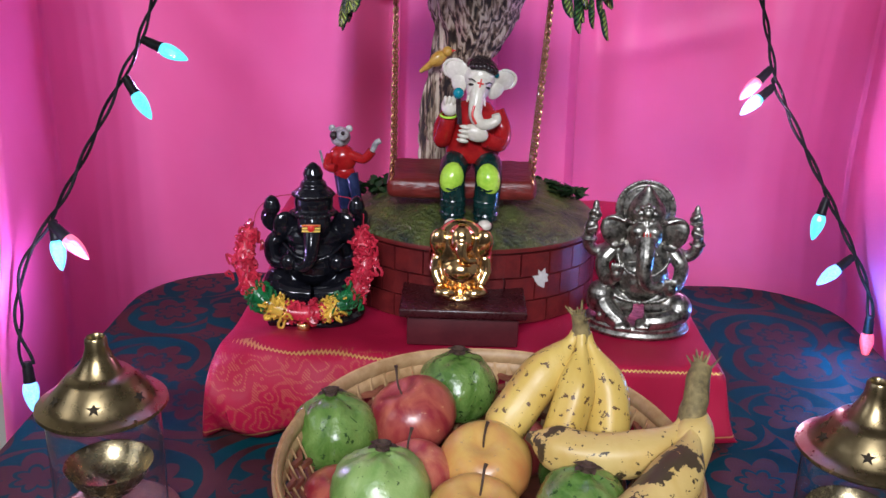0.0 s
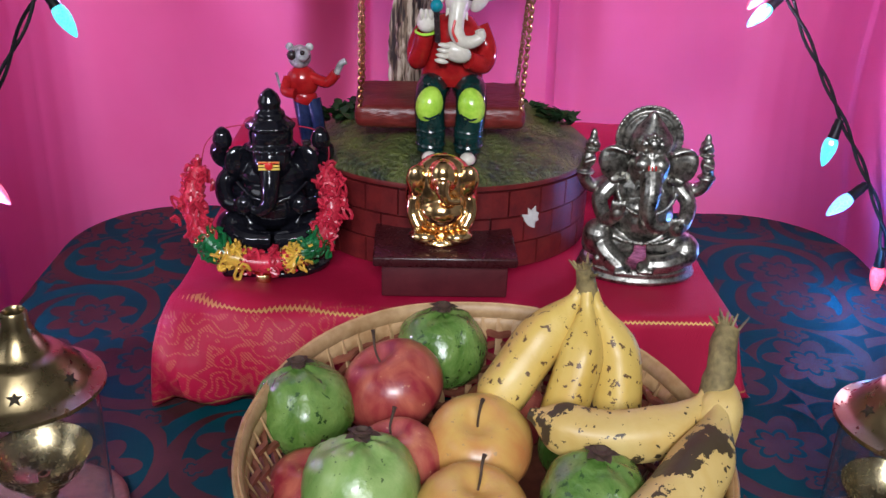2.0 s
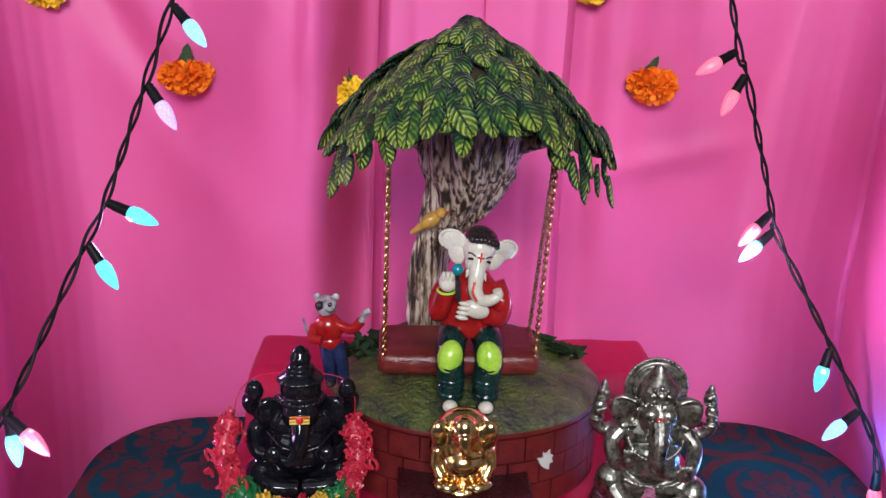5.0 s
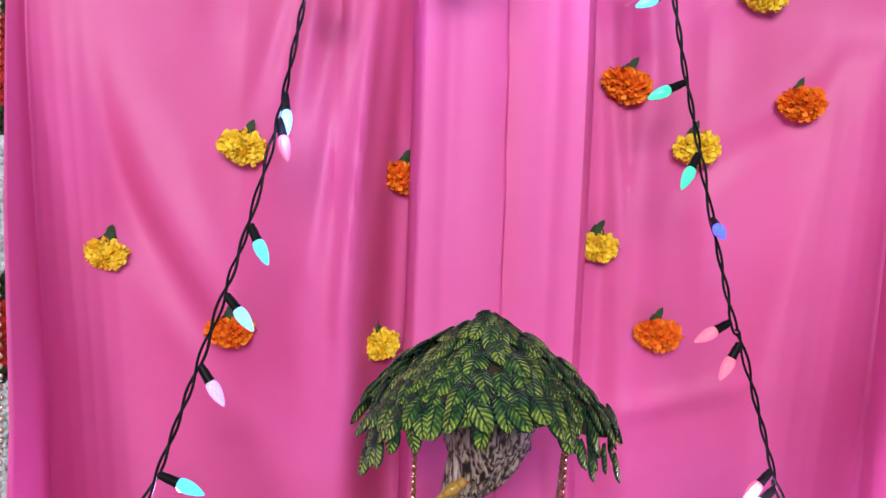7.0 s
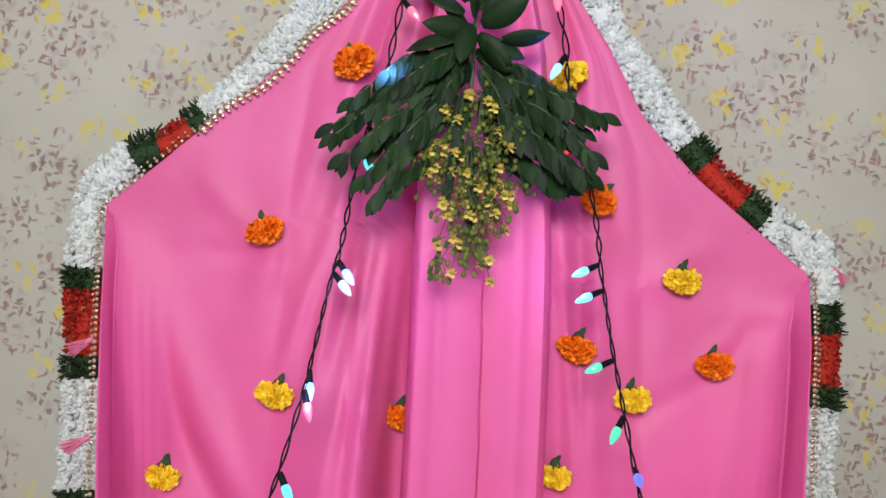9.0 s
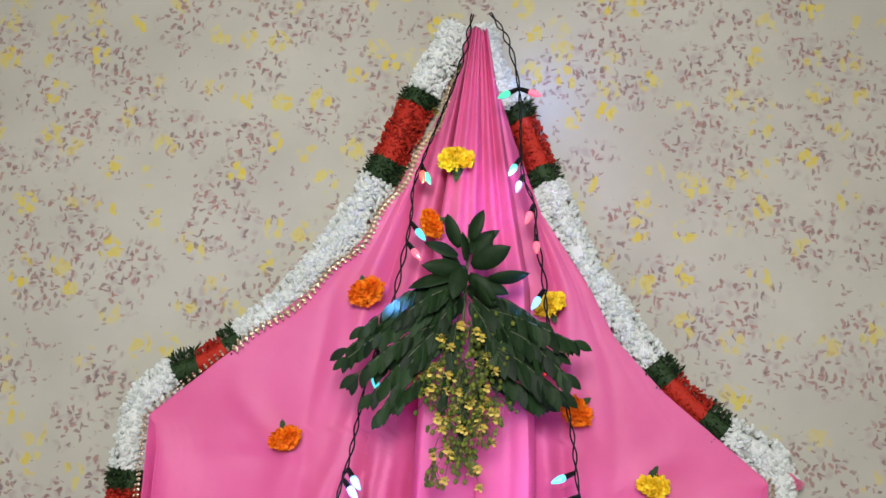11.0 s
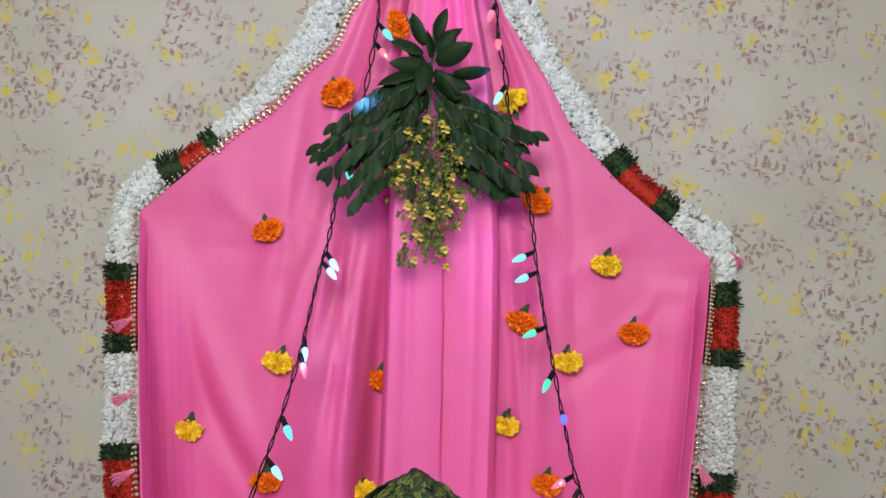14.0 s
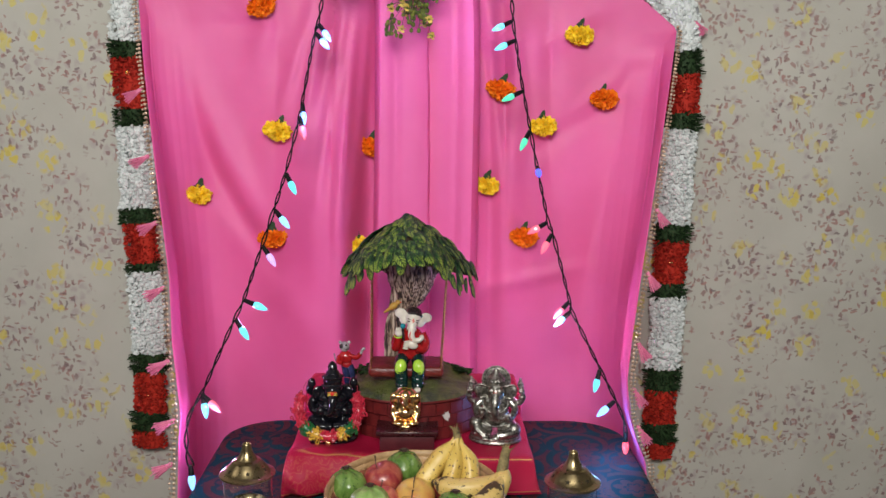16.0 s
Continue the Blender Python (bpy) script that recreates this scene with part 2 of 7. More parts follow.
def silk_material(name, dark, light, border=False):
    m, nt, b = nodes_of(name, 0.42)
    b.inputs["Specular IOR Level"].default_value = 0.3
    v = coords(nt)
    n1 = noise_of(nt, v, 7.0, 5)
    col = ramp(nt, n1, [(0.3, dark), (0.7, light)])
    weave = node(nt, "ShaderNodeTexWave", Scale=420.0, Distortion=0.3)
    nt.links.new(v, weave.inputs["Vector"])
    h = calc(nt, "ADD", calc(nt, "MULTIPLY", weave.outputs["Fac"], 0.15), n1)
    if border:
        sep = nt.nodes.new("ShaderNodeSeparateXYZ")
        nt.links.new(v, sep.inputs[0])
        # zari band: a zigzag gold line along the front edge and paisley drops below it
        zig = calc(nt, "MULTIPLY", calc(nt, "PINGPONG", calc(nt, "ADD", sep.outputs["X"], 2.0), 0.0022), 0.8)
        line = calc(nt, "LESS_THAN", calc(nt, "ABSOLUTE", calc(nt, "SUBTRACT", calc(nt, "ADD", calc(nt, "SUBTRACT", sep.outputs["Z"], calc(nt, "MULTIPLY", calc(nt, "MULTIPLY", calc(nt, "SUBTRACT", -0.05, sep.outputs["X"], True), 6.25, True), 0.017)), zig), 0.0770)), 0.0009)
        line2 = calc(nt, "LESS_THAN", calc(nt, "ABSOLUTE", calc(nt, "SUBTRACT", sep.outputs["Z"], 0.010)), 0.0008)
        vo = node(nt, "ShaderNodeTexVoronoi", Scale=21.0, Randomness=0.8)
        nt.links.new(v, vo.inputs["Vector"])
        curls = noise_of(nt, v, 40.0, 1)
        rings = calc(nt, "GREATER_THAN", calc(nt, "SINE", calc(nt, "ADD", calc(nt, "MULTIPLY", vo.outputs["Distance"], 9.0), calc(nt, "MULTIPLY", curls, 46.0))), 0.45)
        hatch = calc(nt, "GREATER_THAN", calc(nt, "SINE", calc(nt, "MULTIPLY", calc(nt, "ADD", sep.outputs["X"], sep.outputs["Z"]), 2100.0)), -0.2)
        body = calc(nt, "MULTIPLY", calc(nt, "MULTIPLY", rings, hatch), calc(nt, "LESS_THAN", sep.outputs["Z"], 0.088))
        front = calc(nt, "LESS_THAN", sep.outputs["Y"], 0.006)
        body = calc(nt, "MULTIPLY", body, calc(nt, "LESS_THAN", sep.outputs["X"], -0.03))
        gold = calc(nt, "MULTIPLY", calc(nt, "MAXIMUM", calc(nt, "MAXIMUM", line, line2), calc(nt, "MULTIPLY", body, 0.19)), front)
        col = mix(nt, gold, col, (0.62, 0.36, 0.12))
        nt.links.new(calc(nt, "MULTIPLY", gold, 0.6), b.inputs["Metallic"])
    nt.links.new(col, b.inputs["Base Color"])
    bump(nt, b, h, 0.4, 0.004)
    return m


def curtain_material():
    m, nt, b = nodes_of("pink satin", 0.5)
    v = coords(nt)
    n1 = noise_of(nt, v, 3.5, 5)
    col = ramp(nt, n1, [(0.3, (0.88, 0.155, 0.41)), (0.7, (0.95, 0.205, 0.49))])
    w = node(nt, "ShaderNodeTexWave", Scale=300.0, Distortion=0.5)
    nt.links.new(v, w.inputs["Vector"])
    nt.links.new(col, b.inputs["Base Color"])
    crease = noise_of(nt, coords(nt, (1.0, 1.0, 0.35)), 14.0, 3)
    bump(nt, b, calc(nt, "ADD", calc(nt, "MULTIPLY", crease, 1.0), calc(nt, "MULTIPLY", w.outputs["Fac"], 0.03)), 0.25, 0.004)
    # thin cloth: part of the light comes through
    tr = nt.nodes.new("ShaderNodeBsdfTranslucent")
    nt.links.new(col, tr.inputs["Color"])
    ms = nt.nodes.new("ShaderNodeMixShader")
    ms.inputs[0].default_value = 0.34
    nt.links.new(b.outputs[0], ms.inputs[1])
    nt.links.new(tr.outputs[0], ms.inputs[2])
    nt.links.new(ms.outputs[0], nt.nodes["Material Output"].inputs["Surface"])
    return m


def fruit_material(name, base, streak, scale, rough, speck, amount, stretch=(1, 1, 0.25), coat=0.3, bruise=0.0, relief=0.25):
    """Fruit skin: two tones in streaks along the axis, with dark specks and bruises."""
    m, nt, b = nodes_of(name, rough)
    v = coords(nt, stretch)
    o = coords(nt)
    col = ramp(nt, noise_of(nt, v, scale, 5, 0.6, 0.6), [(0.36, base), (0.66, streak)])
    sp = calc(nt, "GREATER_THAN", noise_of(nt, o, 150.0, 3, 0.6), 0.69 - 0.05 * amount)
    big = calc(nt, "GREATER_THAN", noise_of(nt, o, 22.0 - 6 * bruise, 6, 0.65), 0.76 - 0.050 * amount - 0.18 * bruise)
    col = mix(nt, calc(nt, "MULTIPLY", calc(nt, "MAXIMUM", sp, big), 0.93), col, speck)
    nt.links.new(col, b.inputs["Base Color"])
    b.inputs["Coat Weight"].default_value = coat
    b.inputs["Coat Roughness"].default_value = 0.2
    bump(nt, b, calc(nt, "ADD", noise_of(nt, o, 60.0, 5), calc(nt, "MULTIPLY", noise_of(nt, v, scale, 5, 0.6, 0.6), relief)), relief, 0.004)
    return m


def glow_material(name, colour, strength, body=(0.8, 0.8, 0.8)):
    """A faceted lit plastic bulb."""
    m, nt, b = nodes_of(name, 0.15, 0.0, body)
    v = coords(nt)
    vo = node(nt, "ShaderNodeTexVoronoi", Scale=420.0)
    nt.links.new(v, vo.inputs["Vector"])
    e = calc(nt, "MULTIPLY", calc(nt, "ADD", 0.45, vo.outputs["Distance"]), strength)
    b.inputs["Emission Color"].default_value = (*colour, 1)
    nt.links.new(e, b.inputs["Emission Strength"])
    b.inputs["Coat Weight"].default_value = 0.6
    return m


def glass_material():
    m, nt, b = nodes_of("lamp glass", 0.02, 0.0, (0.96, 0.98, 0.98))
    b.inputs["Transmission Weight"].default_value = 1.0
    b.inputs["IOR"].default_value = 1.35
    return m


def leaf_material(name, dark, light, vein=(0.25, 0.35, 0.08), rough=0.45, scale=55, by_object=False):
    m, nt, b = nodes_of(name, rough)
    v = coords(nt)
    g = nt.nodes.new("ShaderNodeObjectInfo" if by_object else "ShaderNodeNewGeometry")
    f = calc(nt, "ADD", calc(nt, "MULTIPLY", g.outputs["Random" if by_object else "Random Per Island"], 0.55), calc(nt, "MULTIPLY", noise_of(nt, v, scale, 4), 0.45))
    col = ramp(nt, f, [(0.2, dark), (0.8, light)])
    nt.links.new(col, b.inputs["Base Color"])
    b.inputs["Specular IOR Level"].default_value = 0.25
    bump(nt, b, noise_of(nt, v, scale * 6, 3), 0.3, 0.001)
    return m


def painted_leaf_material():
    """Resin foliage: dark veins, dry-brushed yellow-green streaks, leaf edges darkened as shade between leaves."""
    m, nt, b = nodes_of("painted foliage", 0.5)
    uv = nt.nodes.new("ShaderNodeUVMap")
    sep = nt.nodes.new("ShaderNodeSeparateXYZ")
    nt.links.new(uv.outputs["UV"], sep.inputs[0])
    side = calc(nt, "ABSOLUTE", calc(nt, "SUBTRACT", sep.outputs["X"], 0.5))
    rib = calc(nt, "SINE", calc(nt, "ADD", calc(nt, "MULTIPLY", sep.outputs["Y"], 40.0), calc(nt, "MULTIPLY", side, -17.0)))
    mid = calc(nt, "LESS_THAN", side, 0.045)
    v = coords(nt)
    n = noise_of(nt, v, 70.0, 4)
    f = calc(nt, "ADD", calc(nt, "MULTIPLY", sep.outputs["Y"], 0.36), n)
    col = ramp(nt, f, [(0.46, (0.002, 0.022, 0.010)), (0.62, (0.045, 0.14, 0.022)), (0.80, (0.34, 0.45, 0.06))])
    vein = calc(nt, "LESS_THAN", rib, -0.45)
    # besides the veins, leaf edges are darkened to paint in the gaps' shade
    col = mix(nt, calc(nt, "MAXIMUM", calc(nt, "MULTIPLY", vein, 0.75), calc(nt, "MAXIMUM", mid, calc(nt, "GREATER_THAN", side, 0.41))), col, (0.006, 0.034, 0.016))
    nt.links.new(col, b.inputs["Base Color"])
    bump(nt, b, calc(nt, "SUBTRACT", rib, calc(nt, "MULTIPLY", mid, 2.0)), 0.9, 0.0022)
    return m


def bark_material():
    m, nt, b = nodes_of("carved bark", 0.6)
    v = coords(nt, (1, 1, 0.07))
    n = noise_of(nt, v, 230.0, 3, 0.5, 0.10)
    col = ramp(nt, n, [(0.40, (0.016, 0.008, 0.006)), (0.49, (0.17, 0.11, 0.07)), (0.60, (0.48, 0.39, 0.30))])
    nt.links.new(col, b.inputs["Base Color"])
    bump(nt, b, n, 0.9, 0.004)
    return m


M = {}
M["wall"] = wallpaper_material()
# plaster and floor of the unseen room, kept dark to limit bounced light
M["plaster"] = mottled("plaster", (0.14, 0.135, 0.125), (0.20, 0.195, 0.18), 4, 0.8)
M["floor"] = mottled("floor stone", (0.10, 0.085, 0.07), (0.16, 0.14, 0.12), 5, 0.4)
M["cream"] = mottled("cream enamel", (0.50, 0.46, 0.38), (0.66, 0.62, 0.53), 60, 0.25, 0.0, 0.1, 0.0006)
M["pink"] = curtain_material()
M["brocade"] = brocade_material()
M["silk"] = silk_material("crimson silk", (0.32, 0.005, 0.032), (0.43, 0.010, 0.052), True)
M["box"] = mottled("maroon lacquer", (0.022, 0.004, 0.006), (0.045, 0.008, 0.010), 30, 0.28)
M["boxside"] = mottled("maroon box side", (0.055, 0.006, 0.010), (0.085, 0.012, 0.016), 40, 0.45)
M["brass"] = mottled("worn brass", (0.23, 0.175, 0.085), (0.36, 0.28, 0.15), 25, 0.29, 1.0, 0.15, 0.0005)
M["brassbowl"] = mottled("brushed bowl brass", (0.34, 0.27, 0.15), (0.48, 0.39, 0.23), 40, 0.26, 1.0, 0.2, 0.0004)
# darker copy of the brass; dark reflections of the lamp base put into its colour
M["brassdark"] = mottled("dark base brass", (0.07, 0.045, 0.025), (0.15, 0.10, 0.055), 40, 0.38, 1.0, 0.2, 0.0004)
M["glass"] = glass_material()
M["silver"] = mottled("antique silver", (0.055, 0.052, 0.046), (0.58, 0.56, 0.50), 110, 0.38, 1.0, 0.18, 0.0008, 3)
M["gold"] = mottled("polished gold", (0.90, 0.56, 0.24), (0.98, 0.70, 0.36), 30, 0.14, 1.0, 0.01, 0.0002)
M["black"] = mottled("black stone", (0.003, 0.003, 0.005), (0.009, 0.009, 0.013), 60, 0.11, 0.0, 0.15, 0.001)
M["moss"] = mottled("painted moss", (0.004, 0.013, 0.008), (0.11, 0.13, 0.025), 34, 0.45, 0.0, 1.0, 0.007)
M["brick"] = mottled("painted brick", (0.075, 0.007, 0.009), (0.15, 0.014, 0.014), 60, 0.4, 0.0, 0.3, 0.001)
M["mortar"] = mottled("dark mortar", (0.02, 0.004, 0.004), (0.05, 0.01, 0.01), 60, 0.6)
M["chip"] = mottled("chipped plaster", (0.45, 0.42, 0.40), (0.60, 0.58, 0.54), 90, 0.8)
M["bark"] = bark_material()
M["foliage"] = painted_leaf_material()
# shade tone for the canopy's brown underside, its leaf gaps and the star cutouts
M["under"] = mottled("dark shade brown", (0.01, 0.012, 0.008), (0.05, 0.035, 0.02), 60, 0.7)
M["seat"] = mottled("red-brown plank", (0.06, 0.006, 0.006), (0.17, 0.02, 0.016), 45, 0.35, 0.0, 0.7, 0.002, 4, (0.4, 1, 1))
M["chain"] = mottled("gilt chain", (0.34, 0.19, 0.08), (0.62, 0.40, 0.18), 120, 0.3, 1.0)
M["white"] = mottled("ivory enamel", (0.68, 0.64, 0.56), (0.80, 0.77, 0.70), 40, 0.22)
M["red"] = mottled("red enamel", (0.22, 0.006, 0.008), (0.40, 0.013, 0.013), 40, 0.16)
M["jeans"] = mottled("dark teal enamel", (0.002, 0.010, 0.011), (0.007, 0.036, 0.032), 60, 0.16)
M["lime"] = mottled("lime enamel", (0.20, 0.42, 0.02), (0.44, 0.66, 0.08), 50, 0.16)
M["hair"] = mottled("dark brown enamel", (0.012, 0.008, 0.010), (0.035, 0.022, 0.022), 60, 0.25)
M["navy"] = mottled("navy enamel", (0.006, 0.010, 0.035), (0.02, 0.03, 0.09), 60, 0.2)
M["grey"] = mottled("grey enamel", (0.04, 0.04, 0.045), (0.50, 0.49, 0.48), 120, 0.3)
M["teal"] = mottled("teal enamel", (0.0, 0.12, 0.16), (0.01, 0.22, 0.28), 60, 0.12)
M["orange"] = mottled("ochre enamel", (0.35, 0.17, 0.02), (0.50, 0.30, 0.06), 60, 0.3)
M["wicker"] = mottled("split bamboo", (0.34, 0.19, 0.08), (0.52, 0.34, 0.17), 30, 0.5, 0.0, 0.4, 0.001, 4, (1, 1, 1), 0.12)
M["wickerdark"] = mottled("reddish cane", (0.14, 0.035, 0.02), (0.27, 0.09, 0.05), 30, 0.5, 0.0, 0.4, 0.001, 4, (1, 1, 1), 0.2)
M["guava"] = fruit_material("guava skin", (0.06, 0.140, 0.020), (0.18, 0.29, 0.07), 34, 0.24, (0.02, 0.055, 0.012), 0.9, (1, 1, 0.75), 0.45, 0.0, 0.8)
M["guavapale"] = fruit_material("pale guava skin", (0.14, 0.27, 0.055), (0.32, 0.44, 0.15), 30, 0.3, (0.06, 0.10, 0.03), 0.5, (1, 1, 0.4), 0.3, 0.0, 0.5)
M["applered"] = fruit_material("red apple skin", (0.24, 0.018, 0.028), (0.46, 0.13, 0.075), 44, 0.32, (0.50, 0.22, 0.12), 0.05)
M["applepink"] = fruit_material("pink apple skin", (0.34, 0.03, 0.045), (0.55, 0.20, 0.11), 40, 0.32, (0.55, 0.28, 0.15), 0.05)
M["appleyellow"] = fruit_material("yellow apple skin", (0.60, 0.40, 0.10), (0.50, 0.18, 0.055), 13, 0.34, (0.40, 0.24, 0.10), 0.05)
M["stem"] = mottled("dry stem", (0.025, 0.014, 0.010), (0.09, 0.05, 0.03), 90, 0.8)
M["banana"] = fruit_material("banana skin", (0.55, 0.36, 0.07), (0.66, 0.48, 0.13), 14, 0.45, (0.085, 0.035, 0.014), 1.3, (1, 1, 0.6), 0.08)
M["bananaold"] = fruit_material("bruised banana skin", (0.52, 0.34, 0.09), (0.62, 0.46, 0.17), 14, 0.5, (0.016, 0.009, 0.007), 0.7, (1, 1, 0.6), 0.05, 1.0)
M["tip"] = mottled("banana stalk", (0.018, 0.012, 0.008), (0.30, 0.23, 0.09), 38, 0.75)
M["wire"] = mottled("black green wire", (0.002, 0.003, 0.003), (0.006, 0.008, 0.007), 80, 0.55)
M["socket"] = mottled("black socket", (0.003, 0.003, 0.003), (0.010, 0.010, 0.010), 80, 0.35)
M["marigold"] = leaf_material("orange petals", (0.86, 0.15, 0.004), (0.98, 0.30, 0.015), rough=0.7)
M["marigoldyellow"] = leaf_material("yellow petals", (0.92, 0.58, 0.010), (1.0, 0.80, 0.07), rough=0.7)
M["sepal"] = leaf_material("calyx green", (0.02, 0.045, 0.02), (0.05, 0.10, 0.04), rough=0.7)
M["jasmine"] = leaf_material("white flower bits", (0.50, 0.54, 0.53), (0.76, 0.79, 0.78), rough=0.7)
M["redpetal"] = leaf_material("red ruffles", (0.26, 0.012, 0.008), (0.50, 0.03, 0.016), rough=0.75)
M["tuft"] = leaf_material("dark green tufts", (0.006, 0.018, 0.006), (0.028, 0.06, 0.02), rough=0.7)
M["leaf"] = leaf_material("fresh leaves", (0.003, 0.013, 0.004), (0.018, 0.050, 0.012), rough=0.6)
M["leaflet"] = leaf_material("fresh leaflets", (0.002, 0.010, 0.003), (0.014, 0.044, 0.010), rough=0.6, by_object=True)
M["twig"] = mottled("green twig", (0.05, 0.07, 0.03), (0.10, 0.11, 0.05), 60, 0.6)
M["bud"] = leaf_material("flower buds", (0.045, 0.085, 0.012), (0.19, 0.22, 0.035), rough=0.55)
M["blossom"] = leaf_material("yellow blossoms", (0.62, 0.46, 0.08), (0.78, 0.62, 0.18), rough=0.6)
M["lace"] = mottled("silver sequin lace", (0.42, 0.28, 0.18), (0.74, 0.58, 0.44), 200, 0.3, 0.85, 0.6, 0.001)
M["tassel"] = mottled("pink tassel", (0.62, 0.12, 0.26), (0.80, 0.24, 0.38), 80, 0.6, stretch=(1, 1, 0.2))
M["ribbonred"] = mottled("red satin ribbon", (0.34, 0.010, 0.030), (0.55, 0.03, 0.06), 90, 0.3, varied=0.2)
M["ribbongreen"] = mottled("green satin ribbon", (0.004, 0.07, 0.02), (0.012, 0.14, 0.04), 90, 0.3, varied=0.2)
M["ribbongold"] = mottled("gold satin ribbon", (0.52, 0.30, 0.03), (0.70, 0.44, 0.07), 90, 0.3, varied=0.2)
M["goldbead"] = mottled("gilt bead", (0.60, 0.32, 0.12), (0.85, 0.55, 0.26), 90, 0.25, 1.0)
M["paintred"] = mottled("red paint", (0.50, 0.01, 0.01), (0.60, 0.03, 0.02), 90, 0.4)
M["paintyellow"] = mottled("yellow paint", (0.70, 0.46, 0.06), (0.80, 0.58, 0.12), 90, 0.4)
M["metalgrey"] = mottled("grey clip", (0.20, 0.21, 0.22), (0.32, 0.33, 0.34), 60, 0.4)
for key in ("wire", "socket", "under"):
    M[key].node_tree.nodes["Principled BSDF"].inputs["Specular IOR Level"].default_value = 0.15
GLOW = {
    "b": glow_material("blue-white bulb", (0.20, 0.50, 1.0), 2.0, (0.15, 0.35, 0.6)),
    "w": glow_material("violet-white bulb", (0.50, 0.34, 0.85), 0.9, (0.5, 0.4, 0.6)),
    "c": glow_material("cyan bulb", (0.08, 0.62, 0.76), 1.5, (0.1, 0.4, 0.45)),
    "g": glow_material("green bulb", (0.03, 0.66, 0.36), 1.1, (0.1, 0.45, 0.3)),
    "p": glow_material("pink bulb", (1.0, 0.12, 0.22), 0.8, (0.7, 0.2, 0.25)),
    "r": glow_material("red bulb", (1.0, 0.06, 0.06), 1.3, (0.7, 0.12, 0.12)),
    "v": glow_material("blue bulb", (0.05, 0.10, 1.0), 2.0, (0.1, 0.1, 0.6)),
}

# ---- builders ----


def thing(name, label, category, group="", at=(0, 0, 0), rz=0.0, kind=""):
    ob = new(name)
    ob.empty_display_size = 0.02
    ob.matrix_basis = pose(*at, 0, 0, rz)
    return tagged(ob, label, category, group, kind)


def mesh_of(name, bm, mats, smooth=True):
    me = bpy.data.meshes.new(name)
    bm.normal_update()
    bm.to_mesh(me)
    bm.free()
    for m in mats if isinstance(mats, (list, tuple)) else [mats]:
        me.materials.append(m)
    if smooth:
        me.polygons.foreach_set("use_smooth", [True] * len(me.polygons))
        me.set_sharp_from_angle(angle=radians(50))
    return me


def part(name, bm, material, parent, label="", smooth=True):
    ob = new(name, mesh_of(name, bm, material, smooth))
    ob.parent = parent
    if label:
        ob["label"] = label
    return ob


def solid(name, bm, material, label, category, group="", kind="", smooth=True):
    return tagged(new(name, mesh_of(name, bm, material, smooth)), label, category, group, kind)


def paint(bm, start, index):
    bm.faces.ensure_lookup_table()
    for f in bm.faces[start:]:
        f.material_index = index


def ball(bm, at, size, turn=(0, 0, 0), mat=0, seg=16, rings=10):
    n = len(bm.faces)
    s = (size,) * 3 if isinstance(size, (int, float)) else size
    bmesh.ops.create_uvsphere(bm, u_segments=seg, v_segments=rings, radius=1.0, matrix=pose(*at, *turn) @ Matrix.Diagonal((*s, 1)))
    paint(bm, n, mat)


def lathe(bm, profile, seg=32, at=(0, 0, 0), mat=0, m=None):
    """Turns a profile of (radius, height) round the z axis."""
    n = len(bm.faces)
    m = m or Matrix.Translation(at)
    rings = []
    for r, z in profile:
        if r < 1e-6:
            rings.append([bm.verts.new(m @ Vector((0, 0, z)))])
        else:
            rings.append([bm.verts.new(m @ Vector((r * math.cos(a), r * math.sin(a), z))) for a in (2 * math.pi * k / seg for k in range(seg))])
    for a, b in zip(rings, rings[1:]):
        for k in range(seg):
            j = (k + 1) % seg
            if len(a) == 1 and len(b) == 1:
                continue
            if len(a) == 1:
                bm.faces.new((a[0], b[j], b[k]))
            elif len(b) == 1:
                bm.faces.new((a[k], a[j], b[0]))
            else:
                bm.faces.new((a[k], a[j], b[j], b[k]))
    paint(bm, n, mat)


def smooth_path(points, steps=6):
    """A Catmull-Rom line through the points."""
    p = [Vector(q) for q in points]
    p = [p[0] * 2 - p[1], *p, p[-1] * 2 - p[-2]]
    out = []
    for i in range(1, len(p) - 2):
        for k in range(steps):
            t = k / steps
            a, b, c, d = p[i - 1 : i + 3]
            out.append(0.5 * ((2 * b) + (c - a) * t + (2 * a - 5 * b + 4 * c - d) * t * t + (3 * b - a - 3 * c + d) * t ** 3))
    out.append(p[-2])
    return out


def tube(bm, path, radius, seg=8, mat=0, caps=True, flat=1.0):
    """A tube along a path; radius is a number or a function of 0..1; flat squashes it."""
    n = len(bm.faces)
    path = [Vector(p) for p in path]
    rings = []
    up = Vector((0.123, 0.31, 0.94))
    for i, p in enumerate(path):
        d = (path[min(i + 1, len(path) - 1)] - path[max(i - 1, 0)]).normalized()
        side = d.cross(up)
        if side.length < 0.05:
            side = d.cross(Vector((1, 0, 0)))
        side.normalize()
        up = side.cross(d).normalized()
        r = radius(i / (len(path) - 1)) if callable(radius) else radius
        rings.append([bm.verts.new(p + side * r * math.cos(a) + up * r * flat * math.sin(a)) for a in (2 * math.pi * k / seg for k in range(seg))])
    for a, b in zip(rings, rings[1:]):
        for k in range(seg):
            j = (k + 1) % seg
            bm.faces.new((a[k], a[j], b[j], b[k]))
    if caps:
        bm.faces.new(rings[0][::-1])
        bm.faces.new(rings[-1])
    paint(bm, n, mat)


